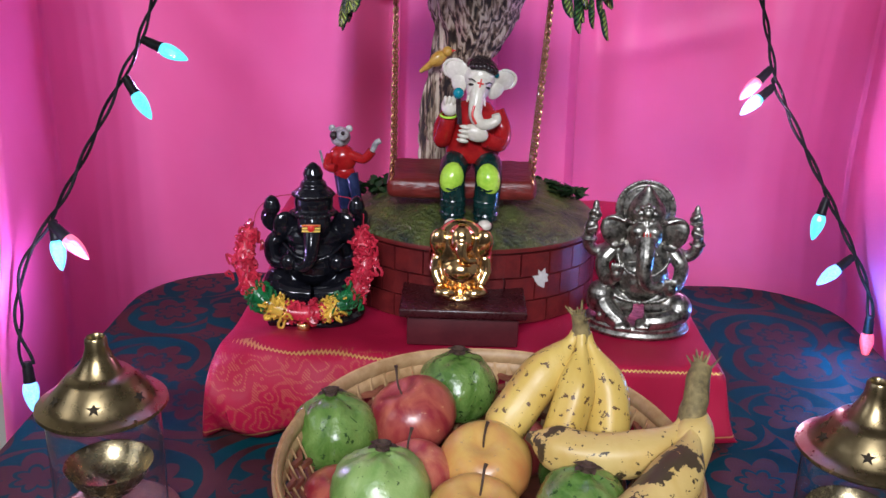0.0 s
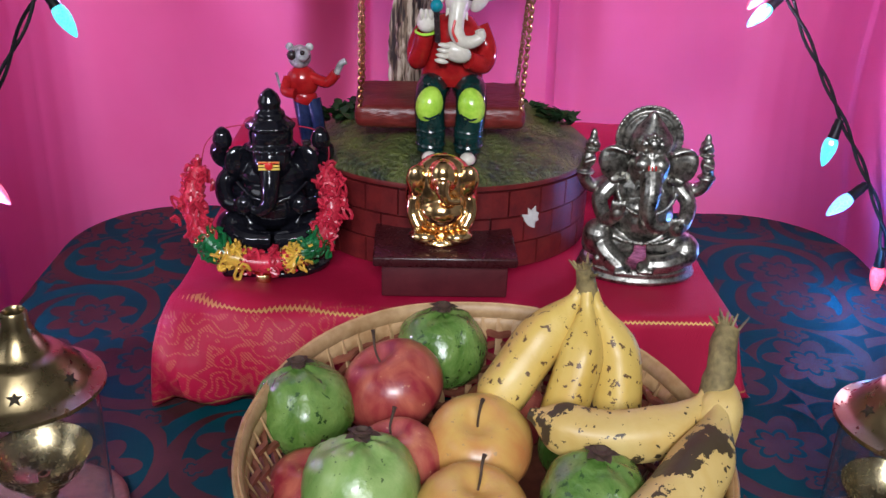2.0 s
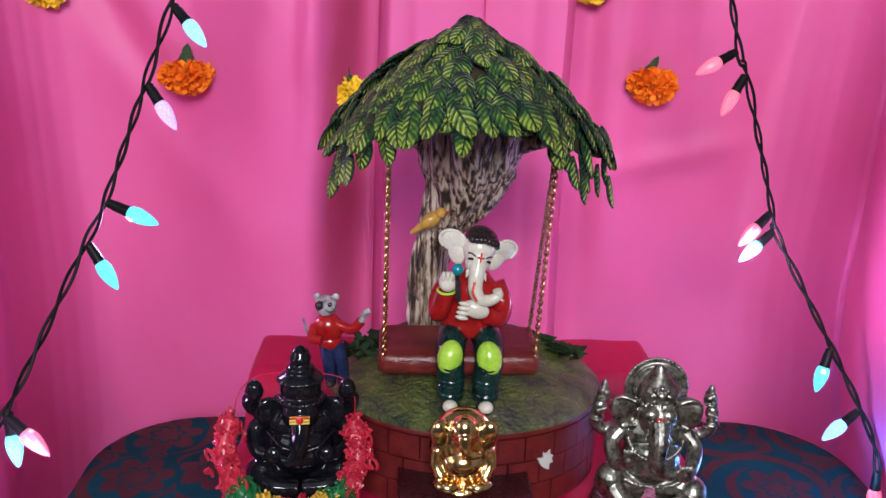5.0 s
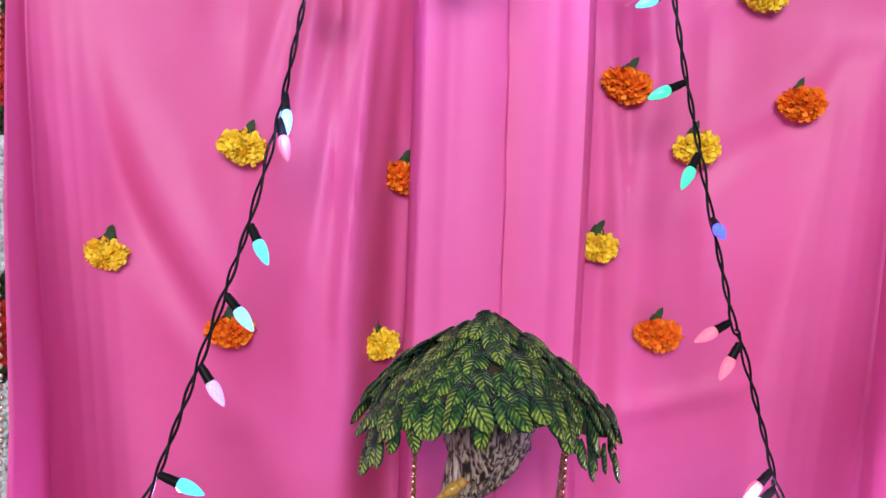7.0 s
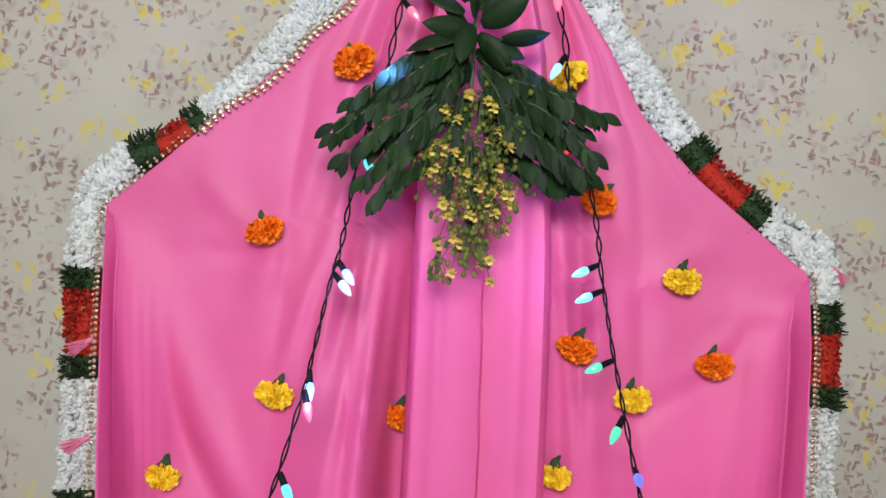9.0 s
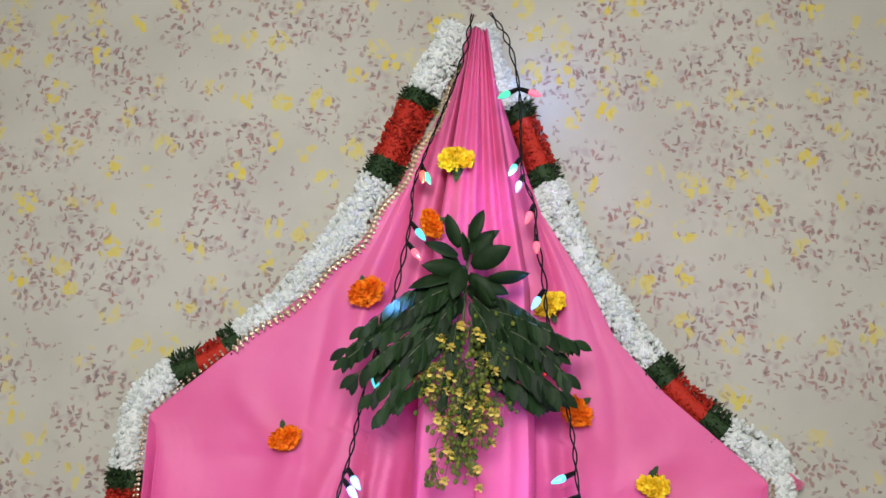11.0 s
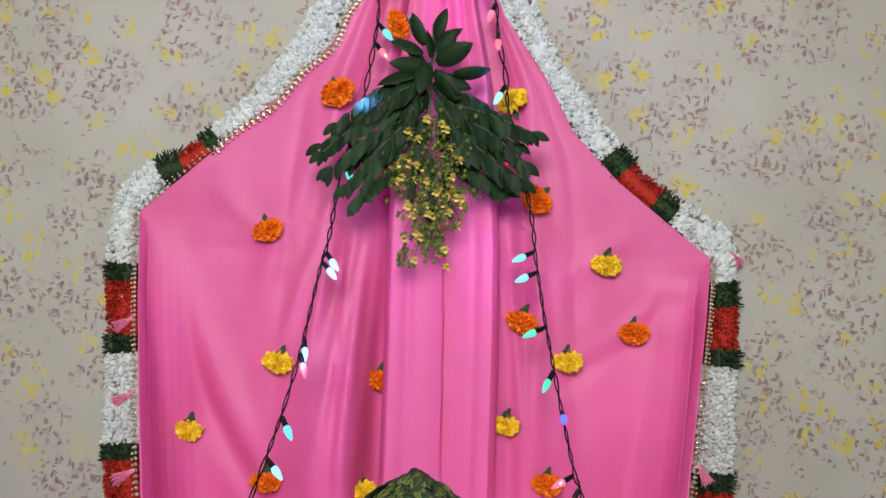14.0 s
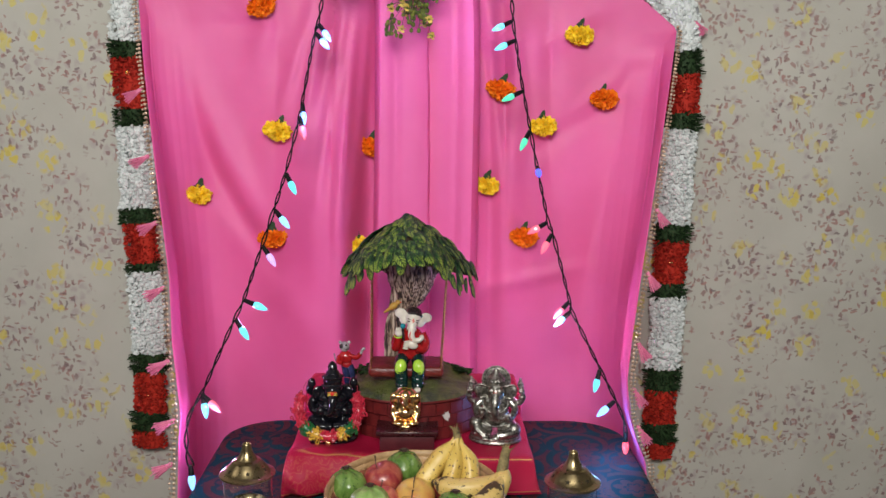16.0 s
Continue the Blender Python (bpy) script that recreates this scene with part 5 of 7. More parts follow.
def ribbon_garland():
    top = thing("garland", "red, green and gold satin ribbon garland round the black figurine", "garland", at=(-0.133, 0.962, PLAT_Z))
    top.scale = (0.95, 1, 1)
    path = smooth_path([(-0.066, -0.020, 0.108), (-0.071, -0.034, 0.088), (-0.067, -0.044, 0.066), (-0.052, -0.050, 0.044), (-0.030, -0.054, 0.032), (0.0, -0.056, 0.027), (0.030, -0.054, 0.032), (0.052, -0.050, 0.046), (0.066, -0.044, 0.066), (0.069, -0.034, 0.088), (0.064, -0.020, 0.108)], 12)
    n = len(path) - 1
    spans = [(0.0, 0.27, "ribbonred"), (0.27, 0.36, "ribbongreen"), (0.36, 0.44, "ribbongold"), (0.44, 0.57, "ribbonred"), (0.57, 0.64, "ribbongold"), (0.64, 0.735, "ribbongreen"), (0.735, 1.0, "ribbonred")]
    for a, b, m in spans:
        bm = bmesh.new()
        count = int(680 * (b - a))
        for k in range(count):
            i = (a + (b - a) * (k + random.random()) / count) * n
            p = path[int(i)].lerp(path[min(n, int(i) + 1)], i % 1)
            c = p + Vector([random.gauss(0, 0.0058), random.gauss(0, 0.0044), random.gauss(0, 0.0050)])
            rot = Euler([random.random() * 6.3 for _ in range(3)]).to_matrix()
            r = 0.0046 + 0.0022 * random.random()
            loop = [c + rot @ Vector((r * math.cos(t), r * 0.55 * math.sin(t), 0.002 * math.sin(2 * t))) for t in (0.9 * k2 for k2 in range(7))]
            tube(bm, loop, 0.0019, 5, flat=0.8)
        lo_, hi_ = int(a * n), min(n, int(b * n) + 1)
        tube(bm, path[lo_ : hi_ + 1], 0.0095, 8)
        part("ribbon_section", bm, M[m], top)
    for f in (0.27, 0.36, 0.44, 0.57, 0.64, 0.735):
        bm = bmesh.new()
        p = path[int(f * n)]
        d = (path[int(f * n) + 1] - p).normalized()
        q = d.to_track_quat("Z", "Y").to_matrix()
        for k in range(14):
            a = 2 * math.pi * k / 14
            ball(bm, p + q @ Vector((0.0115 * math.cos(a), 0.0115 * math.sin(a), 0)), 0.0017, seg=6, rings=5)
        part("bead_ring", bm, M["goldbead"], top, "ring of gilt beads")
    bm = bmesh.new()
    for k in range(12):
        a = 2 * math.pi * k / 12
        ball(bm, (0.0045 * math.cos(a), -0.060 + 0.0045 * math.sin(a), 0.012), (0.0032, 0.0032, 0.008), seg=8, rings=6)
    ball(bm, (0, -0.060, 0.012), (0.0065, 0.0065, 0.0085))
    for z in (0.019, 0.0045):
        lathe(bm, [(0.006, -0.001), (0.0085, 0), (0.006, 0.001)], 14, (0, -0.060, z))
    part("pendant_bead", bm, M["goldbead"], top, "ribbed gilt pendant bead")
    bm = bmesh.new()
    for k in range(16):
        rot = Euler([random.random() * 6.3 for _ in range(3)]).to_matrix()
        c = Vector((random.gauss(0, 0.003), -0.062 + random.gauss(0, 0.003), 0.0))
        tube(bm, [c + rot @ Vector((0.005 * math.cos(t), 0.003 * math.sin(t), 0)) for t in (0.9 * j for j in range(7))], 0.0012, 4)
    part("pendant_ribbon", bm, M["ribbongreen"], top)
    bm = bmesh.new()
    for s in (-1, 1):
        tube(bm, smooth_path([(s * 0.064, -0.018, 0.110), (s * 0.062, 0.006, 0.126), (s * 0.045, 0.030, 0.134), (0, 0.040, 0.136)]), 0.0006, 5)
    part("thread", bm, M["ribbonred"], top)
    return top


ribbon_garland()

# ---- swing tree ornament ----
TX, TY = 0.050, 1.075
BASE_A, BASE_B = 0.156, 0.135
BASE_Z0, BASE_Z1 = PLAT_Z + 0.002, 0.812


def swing_tree():
    top = thing("tree_ornament", "painted resin tree with a swing on a brick-ringed mossy base", "ornament", at=(TX, TY, 0))
    bm = bmesh.new()
    rings = []
    n = 64
    prof = [(0.96, BASE_Z0), (0.96, BASE_Z1 - 0.004), (1.0, BASE_Z1 - 0.002), (1.0, BASE_Z1 + 0.003), (0.97, BASE_Z1 + 0.006), (0.9, BASE_Z1 + 0.012), (0.75, BASE_Z1 + 0.020), (0.55, BASE_Z1 + 0.026), (0.3, BASE_Z1 + 0.030), (0.1, BASE_Z1 + 0.031)]
    for i, (f, z) in enumerate(prof):
        ring = []
        for k in range(n):
            a = 2 * math.pi * k / n
            bumpy = 0.007 * noise.noise((f * 5 * math.cos(a), f * 5 * math.sin(a), 4)) + 0.003 * noise.noise((f * 17 * math.cos(a), f * 17 * math.sin(a), 9)) if i > 3 else 0
            lift = 0.016 * smoothstep(0.2, 0.9, math.sin(a)) * (f > 0.4) * (i > 3)
            ring.append(bm.verts.new((BASE_A * f * math.cos(a), BASE_B * f * math.sin(a), z + bumpy + lift)))
        rings.append(ring)
    for i, (a, b) in enumerate(zip(rings, rings[1:])):
        for k in range(n):
            j = (k + 1) % n
            f = bm.faces.new((a[k], a[j], b[j], b[k]))
            f.material_index = 1 if i < 1 else (2 if i < 3 else 0)
    bm.faces.new(rings[-1])
    base = part("base", bm, [M["moss"], M["mortar"], M["brick"]], top, "mossy mound")
    # bricks round the base, in three courses
    per, courses = 26, 3
    ch = (BASE_Z1 - 0.004 - BASE_Z0) / courses
    for c in range(courses):
        for k in range(per):
            bm = bmesh.new()
            a0, a1 = 2 * math.pi * (k + 0.5 * (c % 2) + 0.03) / per, 2 * math.pi * (k + 0.5 * (c % 2) + 0.97) / per
            grow = 0.988 + 0.008 * random.random()
            z0, z1 = BASE_Z0 + ch * c + 0.001, BASE_Z0 + ch * (c + 1) - 0.001
            vs = []
            for f in (0.955, grow):
                for a in (a0, (a0 + a1) / 2, a1):
                    for z in (z0, z1):
                        vs.append(bm.verts.new((BASE_A * f * math.cos(a), BASE_B * f * math.sin(a), z)))
            o = vs[6:]
            i_ = vs[:6]
            bm.faces.new((o[0], o[2], o[3], o[1]))
            bm.faces.new((o[2], o[4], o[5], o[3]))
            bm.faces.new((i_[1], o[1], o[3], i_[3]))
            bm.faces.new((i_[3], o[3], o[5], i_[5]))
            bm.faces.new((o[0], i_[0], i_[2], o[2]))
            bm.faces.new((o[2], i_[2], i_[4], o[4]))
            bm.faces.new((i_[0], o[0], o[1], i_[1]))
            bm.faces.new((o[4], i_[4], i_[5], o[5]))
            part("brick", bm, M["brick"], base, smooth=False)
    # a chipped patch of bare plaster
    bm = bmesh.new()
    a = math.atan2(-0.118, 0.070)
    rim, mid_ = [], []
    for k in range(16):
        t = 2 * math.pi * k / 16
        r = 0.0105 * (0.7 + 0.5 * noise.noise((3 * math.cos(t), 3 * math.sin(t), 0.4)) + 0.25 * (k % 2))
        aa, z = a + r * math.cos(t) / 0.145, 0.776 + 1.1 * r * math.sin(t)
        rim.append(bm.verts.new((BASE_A * 0.9985 * math.cos(aa), BASE_B * 0.9985 * math.sin(aa), z)))
        mid_.append(bm.verts.new((BASE_A * 0.97 * math.cos(aa), BASE_B * 0.97 * math.sin(aa), z)))
    bm.faces.new(rim)
    for k in range(16):
        bm.faces.new((rim[k], mid_[k], mid_[(k + 1) % 16], rim[(k + 1) % 16]))
    part("chipped_patch", bm, M["chip"], base, "bare grey chipped plaster")
    # trunk with roots and forked limbs
    bm = bmesh.new()
    z0 = BASE_Z1 + 0.02
    path = smooth_path([(-0.035, 0.055, z0 - 0.01), (-0.042, 0.050, z0 + 0.04), (-0.045, 0.046, z0 + 0.10), (-0.032, 0.044, z0 + 0.155), (-0.010, 0.040, z0 + 0.20), (-0.003, 0.035, z0 + 0.25), (0.0, 0.03, z0 + 0.30)], 8)
    tube(bm, path, lambda t: 0.030 - 0.022 * t * (1 - t) * 1.8 + 0.034 * smoothstep(0.40, 0.85, t), 84)
    for ang, ln in ((200, 0.05), (250, 0.045), (310, 0.055), (20, 0.05), (120, 0.05)):
        a = radians(ang)
        tube(bm, smooth_path([(-0.036, 0.054, z0 + 0.045), (-0.036 + 0.5 * ln * math.cos(a), 0.054 + 0.5 * ln * math.sin(a), z0 + 0.008), (-0.036 + ln * math.cos(a), 0.054 + ln * math.sin(a), z0 - 0.012)]), lambda t: 0.016 - 0.010 * t, 10)
    for sx, ex in ((-1, -0.085), (1, 0.09), (-0.5, -0.04), (0.4, 0.05)):
        tube(bm, smooth_path([(-0.006 + sx * 0.012, 0.038, z0 + 0.19), (sx * 0.035, 0.024, z0 + 0.245), (ex, 0.000, z0 + 0.272)]), lambda t: 0.020 - 0.012 * t, 12)
    ball(bm, (0.040, 0.022, z0 + 0.225), (0.010, 0.010, 0.012))
    for v in bm.verts:
        a = math.atan2(v.co.y - 0.045, v.co.x + 0.02)
        d = 0.0026 * math.sin(a * 15 + 12 * noise.noise(v.co * 9)) + 0.0016 * math.sin(a * 31 + 16 * noise.noise(v.co * 14)) + 0.002 * noise.noise(v.co * 60)
        v.co += Vector((math.cos(a), math.sin(a), 0)) * d
    part("trunk", bm, M["bark"], top, "grooved grey-brown trunk")
    # canopy: an uneven umbrella of overlapping carved leaves
    bm = bmesh.new()
    cx, cy, apex = -0.011, -0.010, 1.226

    def dome(a, f):
        rad = 0.153 * (1 + 0.08 * math.sin(3 * a + 0.5) + 0.05 * math.sin(5 * a + 2))
        rx = rad * (0.95 if math.cos(a) > 0 else 0.98)
        droop = 0.099 + 0.025 * math.cos(2 * a) + 0.001 * math.cos(a)
        drop = droop * (0.72 * f + 0.28 * f ** 2.2) + 0.010 * smoothstep(0.85, 1.0, f)
        return Vector((cx + rx * f * math.cos(a), cy + 0.76 * rad * f * math.sin(a), apex - 0.012 - drop))

    # dark core sheet whose colour stands in for shade between the leaves
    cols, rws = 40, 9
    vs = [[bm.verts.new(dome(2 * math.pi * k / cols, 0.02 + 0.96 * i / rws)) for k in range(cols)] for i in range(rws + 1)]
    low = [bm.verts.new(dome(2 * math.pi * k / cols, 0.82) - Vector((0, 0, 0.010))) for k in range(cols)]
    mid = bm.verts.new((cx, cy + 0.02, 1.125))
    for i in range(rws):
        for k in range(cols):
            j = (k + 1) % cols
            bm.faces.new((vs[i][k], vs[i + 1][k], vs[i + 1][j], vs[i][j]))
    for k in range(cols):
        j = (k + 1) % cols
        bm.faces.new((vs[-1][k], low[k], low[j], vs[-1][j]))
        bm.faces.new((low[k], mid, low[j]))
    crown = part("canopy", bm, M["under"], top, "dark brown underside and core, toned as shade between leaves")
    bm = bmesh.new()
    uv = bm.loops.layers.uv.new("UVMap")
    tiers = ((1.0, 44, 0.040, 0.022), (0.95, 42, 0.040, 0.021), (0.88, 40, 0.039, 0.021), (0.80, 36, 0.038, 0.020), (0.72, 33, 0.038, 0.020), (0.63, 29, 0.037, 0.020), (0.54, 25, 0.036, 0.019), (0.45, 21, 0.035, 0.019), (0.36, 17, 0.033, 0.018), (0.27, 13, 0.031, 0.017), (0.18, 10, 0.028, 0.016), (0.10, 7, 0.026, 0.015), (0.04, 5, 0.024, 0.014))
    for tier, (f, count, ln, wd) in enumerate(tiers):
        for k in range(count):
            a = 2 * math.pi * (k + 0.5 * (tier % 2) + random.uniform(-0.42, 0.42)) / count
            ff = max(0.02, f + random.uniform(-0.06, 0.06))
            p = dome(a, max(0.0, ff - 0.13))
            q = dome(a + random.uniform(-0.10, 0.10), ff + 0.10)
            d = (q - p).normalized()
            out = (p - Vector((cx, cy, 1.05))).normalized()
            side = d.cross(out).normalized()
            nrm = side.cross(d).normalized()
            m = Matrix((side, d, nrm)).transposed().to_4x4()
            clump = 0.006 * noise.noise((3.2 * math.cos(a), 3.2 * math.sin(a), f * 4))
            m.translation = p + nrm * (0.004 + 0.006 * random.random() + clump)
            carved_leaf(bm, m @ pose(0, 0, 0, random.uniform(0, 22), random.uniform(-22, 22), random.uniform(-26, 26)), ln * random.uniform(0.75, 1.05), wd * random.uniform(0.95, 1.3), random.uniform(0.25, 0.5), uv)
    # hanging sprays at the rim
    for ang, n_ in ((-26, 3), (-16, 3), (-8, 1), (198, 3), (208, 3), (188, 2), (-40, 2), (-55, 1), (-90, 1), (-125, 1), (-140, 2)):
        a = radians(ang)
        for k in range(n_):
            p = dome(a + random.uniform(-0.1, 0.1), 0.95 + 0.03 * k)
            m = Matrix.Translation(p + Vector((0.004 * math.cos(a), 0.004 * math.sin(a), -0.006 * k))) @ pose(0, 0, 0, 0, 0, math.degrees(a) - 90) @ pose(0, 0, 0, -68 + random.uniform(-12, 10), random.uniform(-20, 20), random.uniform(-15, 15))
            carved_leaf(bm, m, 0.034, 0.021, 0.15, uv)
    thicken(part("foliage", bm, M["foliage"], crown, "overlapping green leaves with yellow-green veins"), 0.0018)
    # swing plank: a rounded log
    bm = bmesh.new()
    block(bm, (-0.100, -0.078, 0.850), (0.072, -0.012, 0.878), 0.008, 0, 3)
    bmesh.ops.subdivide_edges(bm, edges=[e for e in bm.edges if abs(e.verts[0].co.x - e.verts[1].co.x) > 0.1], cuts=14)
    for v in bm.verts:
        v.co.z += 0.0016 * noise.noise((v.co.x * 60, v.co.y * 60, 1)) + (0.010 * smoothstep(-0.06, -0.02, v.co.y) if v.co.z > 0.86 else 0.004)
    seat = part("swing_seat", bm, M["seat"], top, "red-brown wood-grained plank")
    for x, xt in ((-0.094, -0.092), (0.066, 0.079)):
        for y in (-0.074, -0.022):
            bm = bmesh.new()
            ring_chain(bm, (x, y, 0.872), (xt, -0.052 + (y + 0.05) * 0.25, 1.105), 52, 0.0036, 0.0009)
            part("chain", bm, M["chain"], top, "gilt link chain")
    # leaf tufts on the moss
    for px, py in ((-0.118, 0.04), (-0.105, 0.062), (-0.09, 0.05), (-0.075, 0.062), (0.095, 0.055), (0.112, 0.04), (0.122, 0.028), (0.085, 0.07), (-0.062, 0.03), (-0.126, 0.02)):
        bm = bmesh.new()
        for k in range(34):
            m = Matrix.Translation((px + random.gauss(0, 0.009), py + random.gauss(0, 0.006), BASE_Z1 + 0.018 + random.uniform(0, 0.010))) @ pose(0, 0, 0, 0, 0, 40 * k + 13) @ pose(0, 0, 0, 30 + 35 * random.random(), 0, 0)
            leaf(bm, m, 0.013, 0.010, 0.3)
        part("leaf_tuft", bm, M["leaf"], base)
    return top


swing_tree()


def seated_figure():
    bm = bmesh.new()
    W, R, J, G, H, T, P = range(7)
    mats = [M["cream"], M["red"], M["jeans"], M["lime"], M["hair"], M["teal"], M["paintred"]]
    # torso and sleeves
    lathe(bm, [(0, -0.004), (0.026, -0.002), (0.031, 0.004), (0.030, 0.016), (0.029, 0.034), (0.027, 0.052), (0.018, 0.064), (0, 0.068)], 24, m=pose(0, 0, 0.898) @ Matrix.Diagonal((1, 0.78, 1, 1)), mat=R)
    tube(bm, smooth_path([(-0.024, 0, 0.952), (-0.034, -0.004, 0.934), (-0.034, -0.014, 0.921), (-0.029, -0.024, 0.938), (-0.027, -0.028, 0.950)]), lambda t: 0.0112 - 0.0024 * t, 12, R)
    tube(bm, smooth_path([(0.024, 0, 0.952), (0.033, -0.006, 0.932), (0.030, -0.020, 0.920), (0.016, -0.030, 0.926)]), lambda t: 0.0112 - 0.0024 * t, 12, R)
    lathe(bm, [(0.0085, -0.0015), (0.0105, 0), (0.0085, 0.0015)], 14, m=pose(-0.0265, -0.0285, 0.952, 12), mat=G)
    # hands and the little microphone
    ball(bm, (-0.025, -0.031, 0.962), (0.010, 0.008, 0.011), mat=W)
    for k in range(4):
        ball(bm, (-0.030 + 0.0045 * k, -0.036, 0.969), (0.0026, 0.004, 0.006), (10, 0, 0), W, 8, 6)
    ball(bm, (-0.016, -0.038, 0.978), 0.0062, mat=T)
    tube(bm, [(-0.016, -0.038, 0.974), (-0.014, -0.036, 0.944)], 0.003, 8, H)
    ball(bm, (0.004, -0.034, 0.934), (0.015, 0.007, 0.0095), (0, 18, 0), W)
    for k in range(4):
        ball(bm, (-0.007 - 0.001 * k, -0.038, 0.941 - 0.005 * k), (0.007, 0.003, 0.0026), (0, 10, 0), W, 8, 6)
    # head, ears, trunk
    body = set(bm.verts)
    ball(bm, (0, 0.002, 0.004), (0.0175, 0.0185, 0.0185), mat=W, seg=28, rings=20)
    ball(bm, (0, -0.009, -0.006), (0.0130, 0.0135, 0.0170), mat=W, seg=24, rings=16)
    for s in (-1, 1):
        # ears spread out and back, thick at the rim and dished inside
        ball(bm, (s * 0.0270, 0.004, 0.005), (0.0140, 0.0028, 0.0115), (0, s * 24, s * 24), W, 24, 14)
        ball(bm, (s * 0.0215, 0.001, -0.007), (0.0090, 0.0028, 0.0120), (0, s * 30, s * 24), W, 20, 12)
        ear = [(s * (0.0270 + 0.0140 * math.cos(t)), 0.004 + 0.006 * math.cos(t), 0.005 + 0.0112 * math.sin(t)) for t in (-0.9 + 0.28 * k for k in range(11))]
        tube(bm, smooth_path(ear), 0.0019, 8, W)
        ball(bm, (s * 0.0095, -0.0185, -0.001), (0.0034, 0.0020, 0.0015), (0, s * 14, s * 28), H, 10, 6)
        tube(bm, smooth_path([(s * 0.0055, -0.0205, 0.0035), (s * 0.0095, -0.0185, 0.0050), (s * 0.0130, -0.0150, 0.0035)]), 0.0007, 6, H)
        tube(bm, [(s * 0.008, -0.018, -0.016), (s * 0.0105, -0.026, -0.019)], lambda t: 0.0028 * (1.15 - t), 8, W)
    tube(bm, smooth_path([(0, -0.015, -0.004), (0, -0.0235, -0.017), (0.002, -0.0290, -0.030), (0.009, -0.0320, -0.038), (0.019, -0.0315, -0.037), (0.026, -0.030, -0.031), (0.0235, -0.0295, -0.025)]), lambda t: 0.0088 - 0.0042 * t, 16, W)
    tube(bm, smooth_path([(-0.002, -0.0335, -0.019), (-0.002, -0.0375, -0.029), (0.004, -0.0395, -0.037)]), 0.0013, 6, P)
    tube(bm, [(0, -0.0200, 0.008), (0, -0.0238, -0.005)], 0.0010, 6, P)
    tube(bm, [(-0.0035, -0.0210, 0.003), (0.0035, -0.0210, 0.003)], 0.0010, 6, P)
    # hair swept over the brow
    ball(bm, (0.001, 0.005, 0.013), (0.0178, 0.0178, 0.0135), (-14, 6, 0), H, 24, 16)
    for k in range(7):
        ball(bm, (-0.011 + 0.0040 * k, -0.0085 - 0.004 * math.sin(k * 0.5), 0.0200 - 0.0011 * abs(k - 3)), (0.0050, 0.0058, 0.0042), (0, 20, 20), H, 8, 6)
    ball(bm, (0.0175, -0.003, 0.0105), 0.0030, mat=T, seg=10, rings=8)
    bmesh.ops.transform(bm, matrix=pose(0.005, -0.008, 0.988, 8, 11, 6), verts=[v for v in bm.verts if v not in body])
    # legs, bright knees, ribbed trouser legs, shoes
    for s in (-1, 1):
        x = s * 0.0185
        tube(bm, smooth_path([(x * 0.9, 0.000, 0.892), (x * 1.05, -0.022, 0.893), (x * 1.1, -0.038, 0.880), (x, -0.040, 0.856), (x, -0.040, 0.838)]), lambda t: 0.0165 - 0.003 * t, 16, J)
        ball(bm, (x * 1.1, -0.044, 0.884), (0.0135, 0.012, 0.0185), (-14, s * -10, 0), G)
        tube(bm, smooth_path([(x * 1.1 - 0.010, -0.051, 0.878), (x * 1.1, -0.056, 0.874), (x * 1.1 + 0.010, -0.051, 0.878)]), 0.0012, 6, J)
        for k in range(3):
            lathe(bm, [(0.0132, -0.003), (0.0150, 0), (0.0132, 0.003)], 16, m=pose(x, -0.040, 0.861 - 0.008 * k, 6 * (-1) ** k), mat=J)
        ball(bm, (x, -0.048, 0.832), (0.010, 0.017, 0.0075), mat=H)
        ball(bm, (x, -0.058, 0.835), (0.008, 0.008, 0.0065), mat=W)
    ob = solid("figurine", bm, mats, "painted elephant-headed figurine in red shirt and lime knees, on swing", "figurine")
    ob.matrix_basis = pose(0.047, 1.018, 0.002, 0, 0, -3)
    return ob


seated_figure()


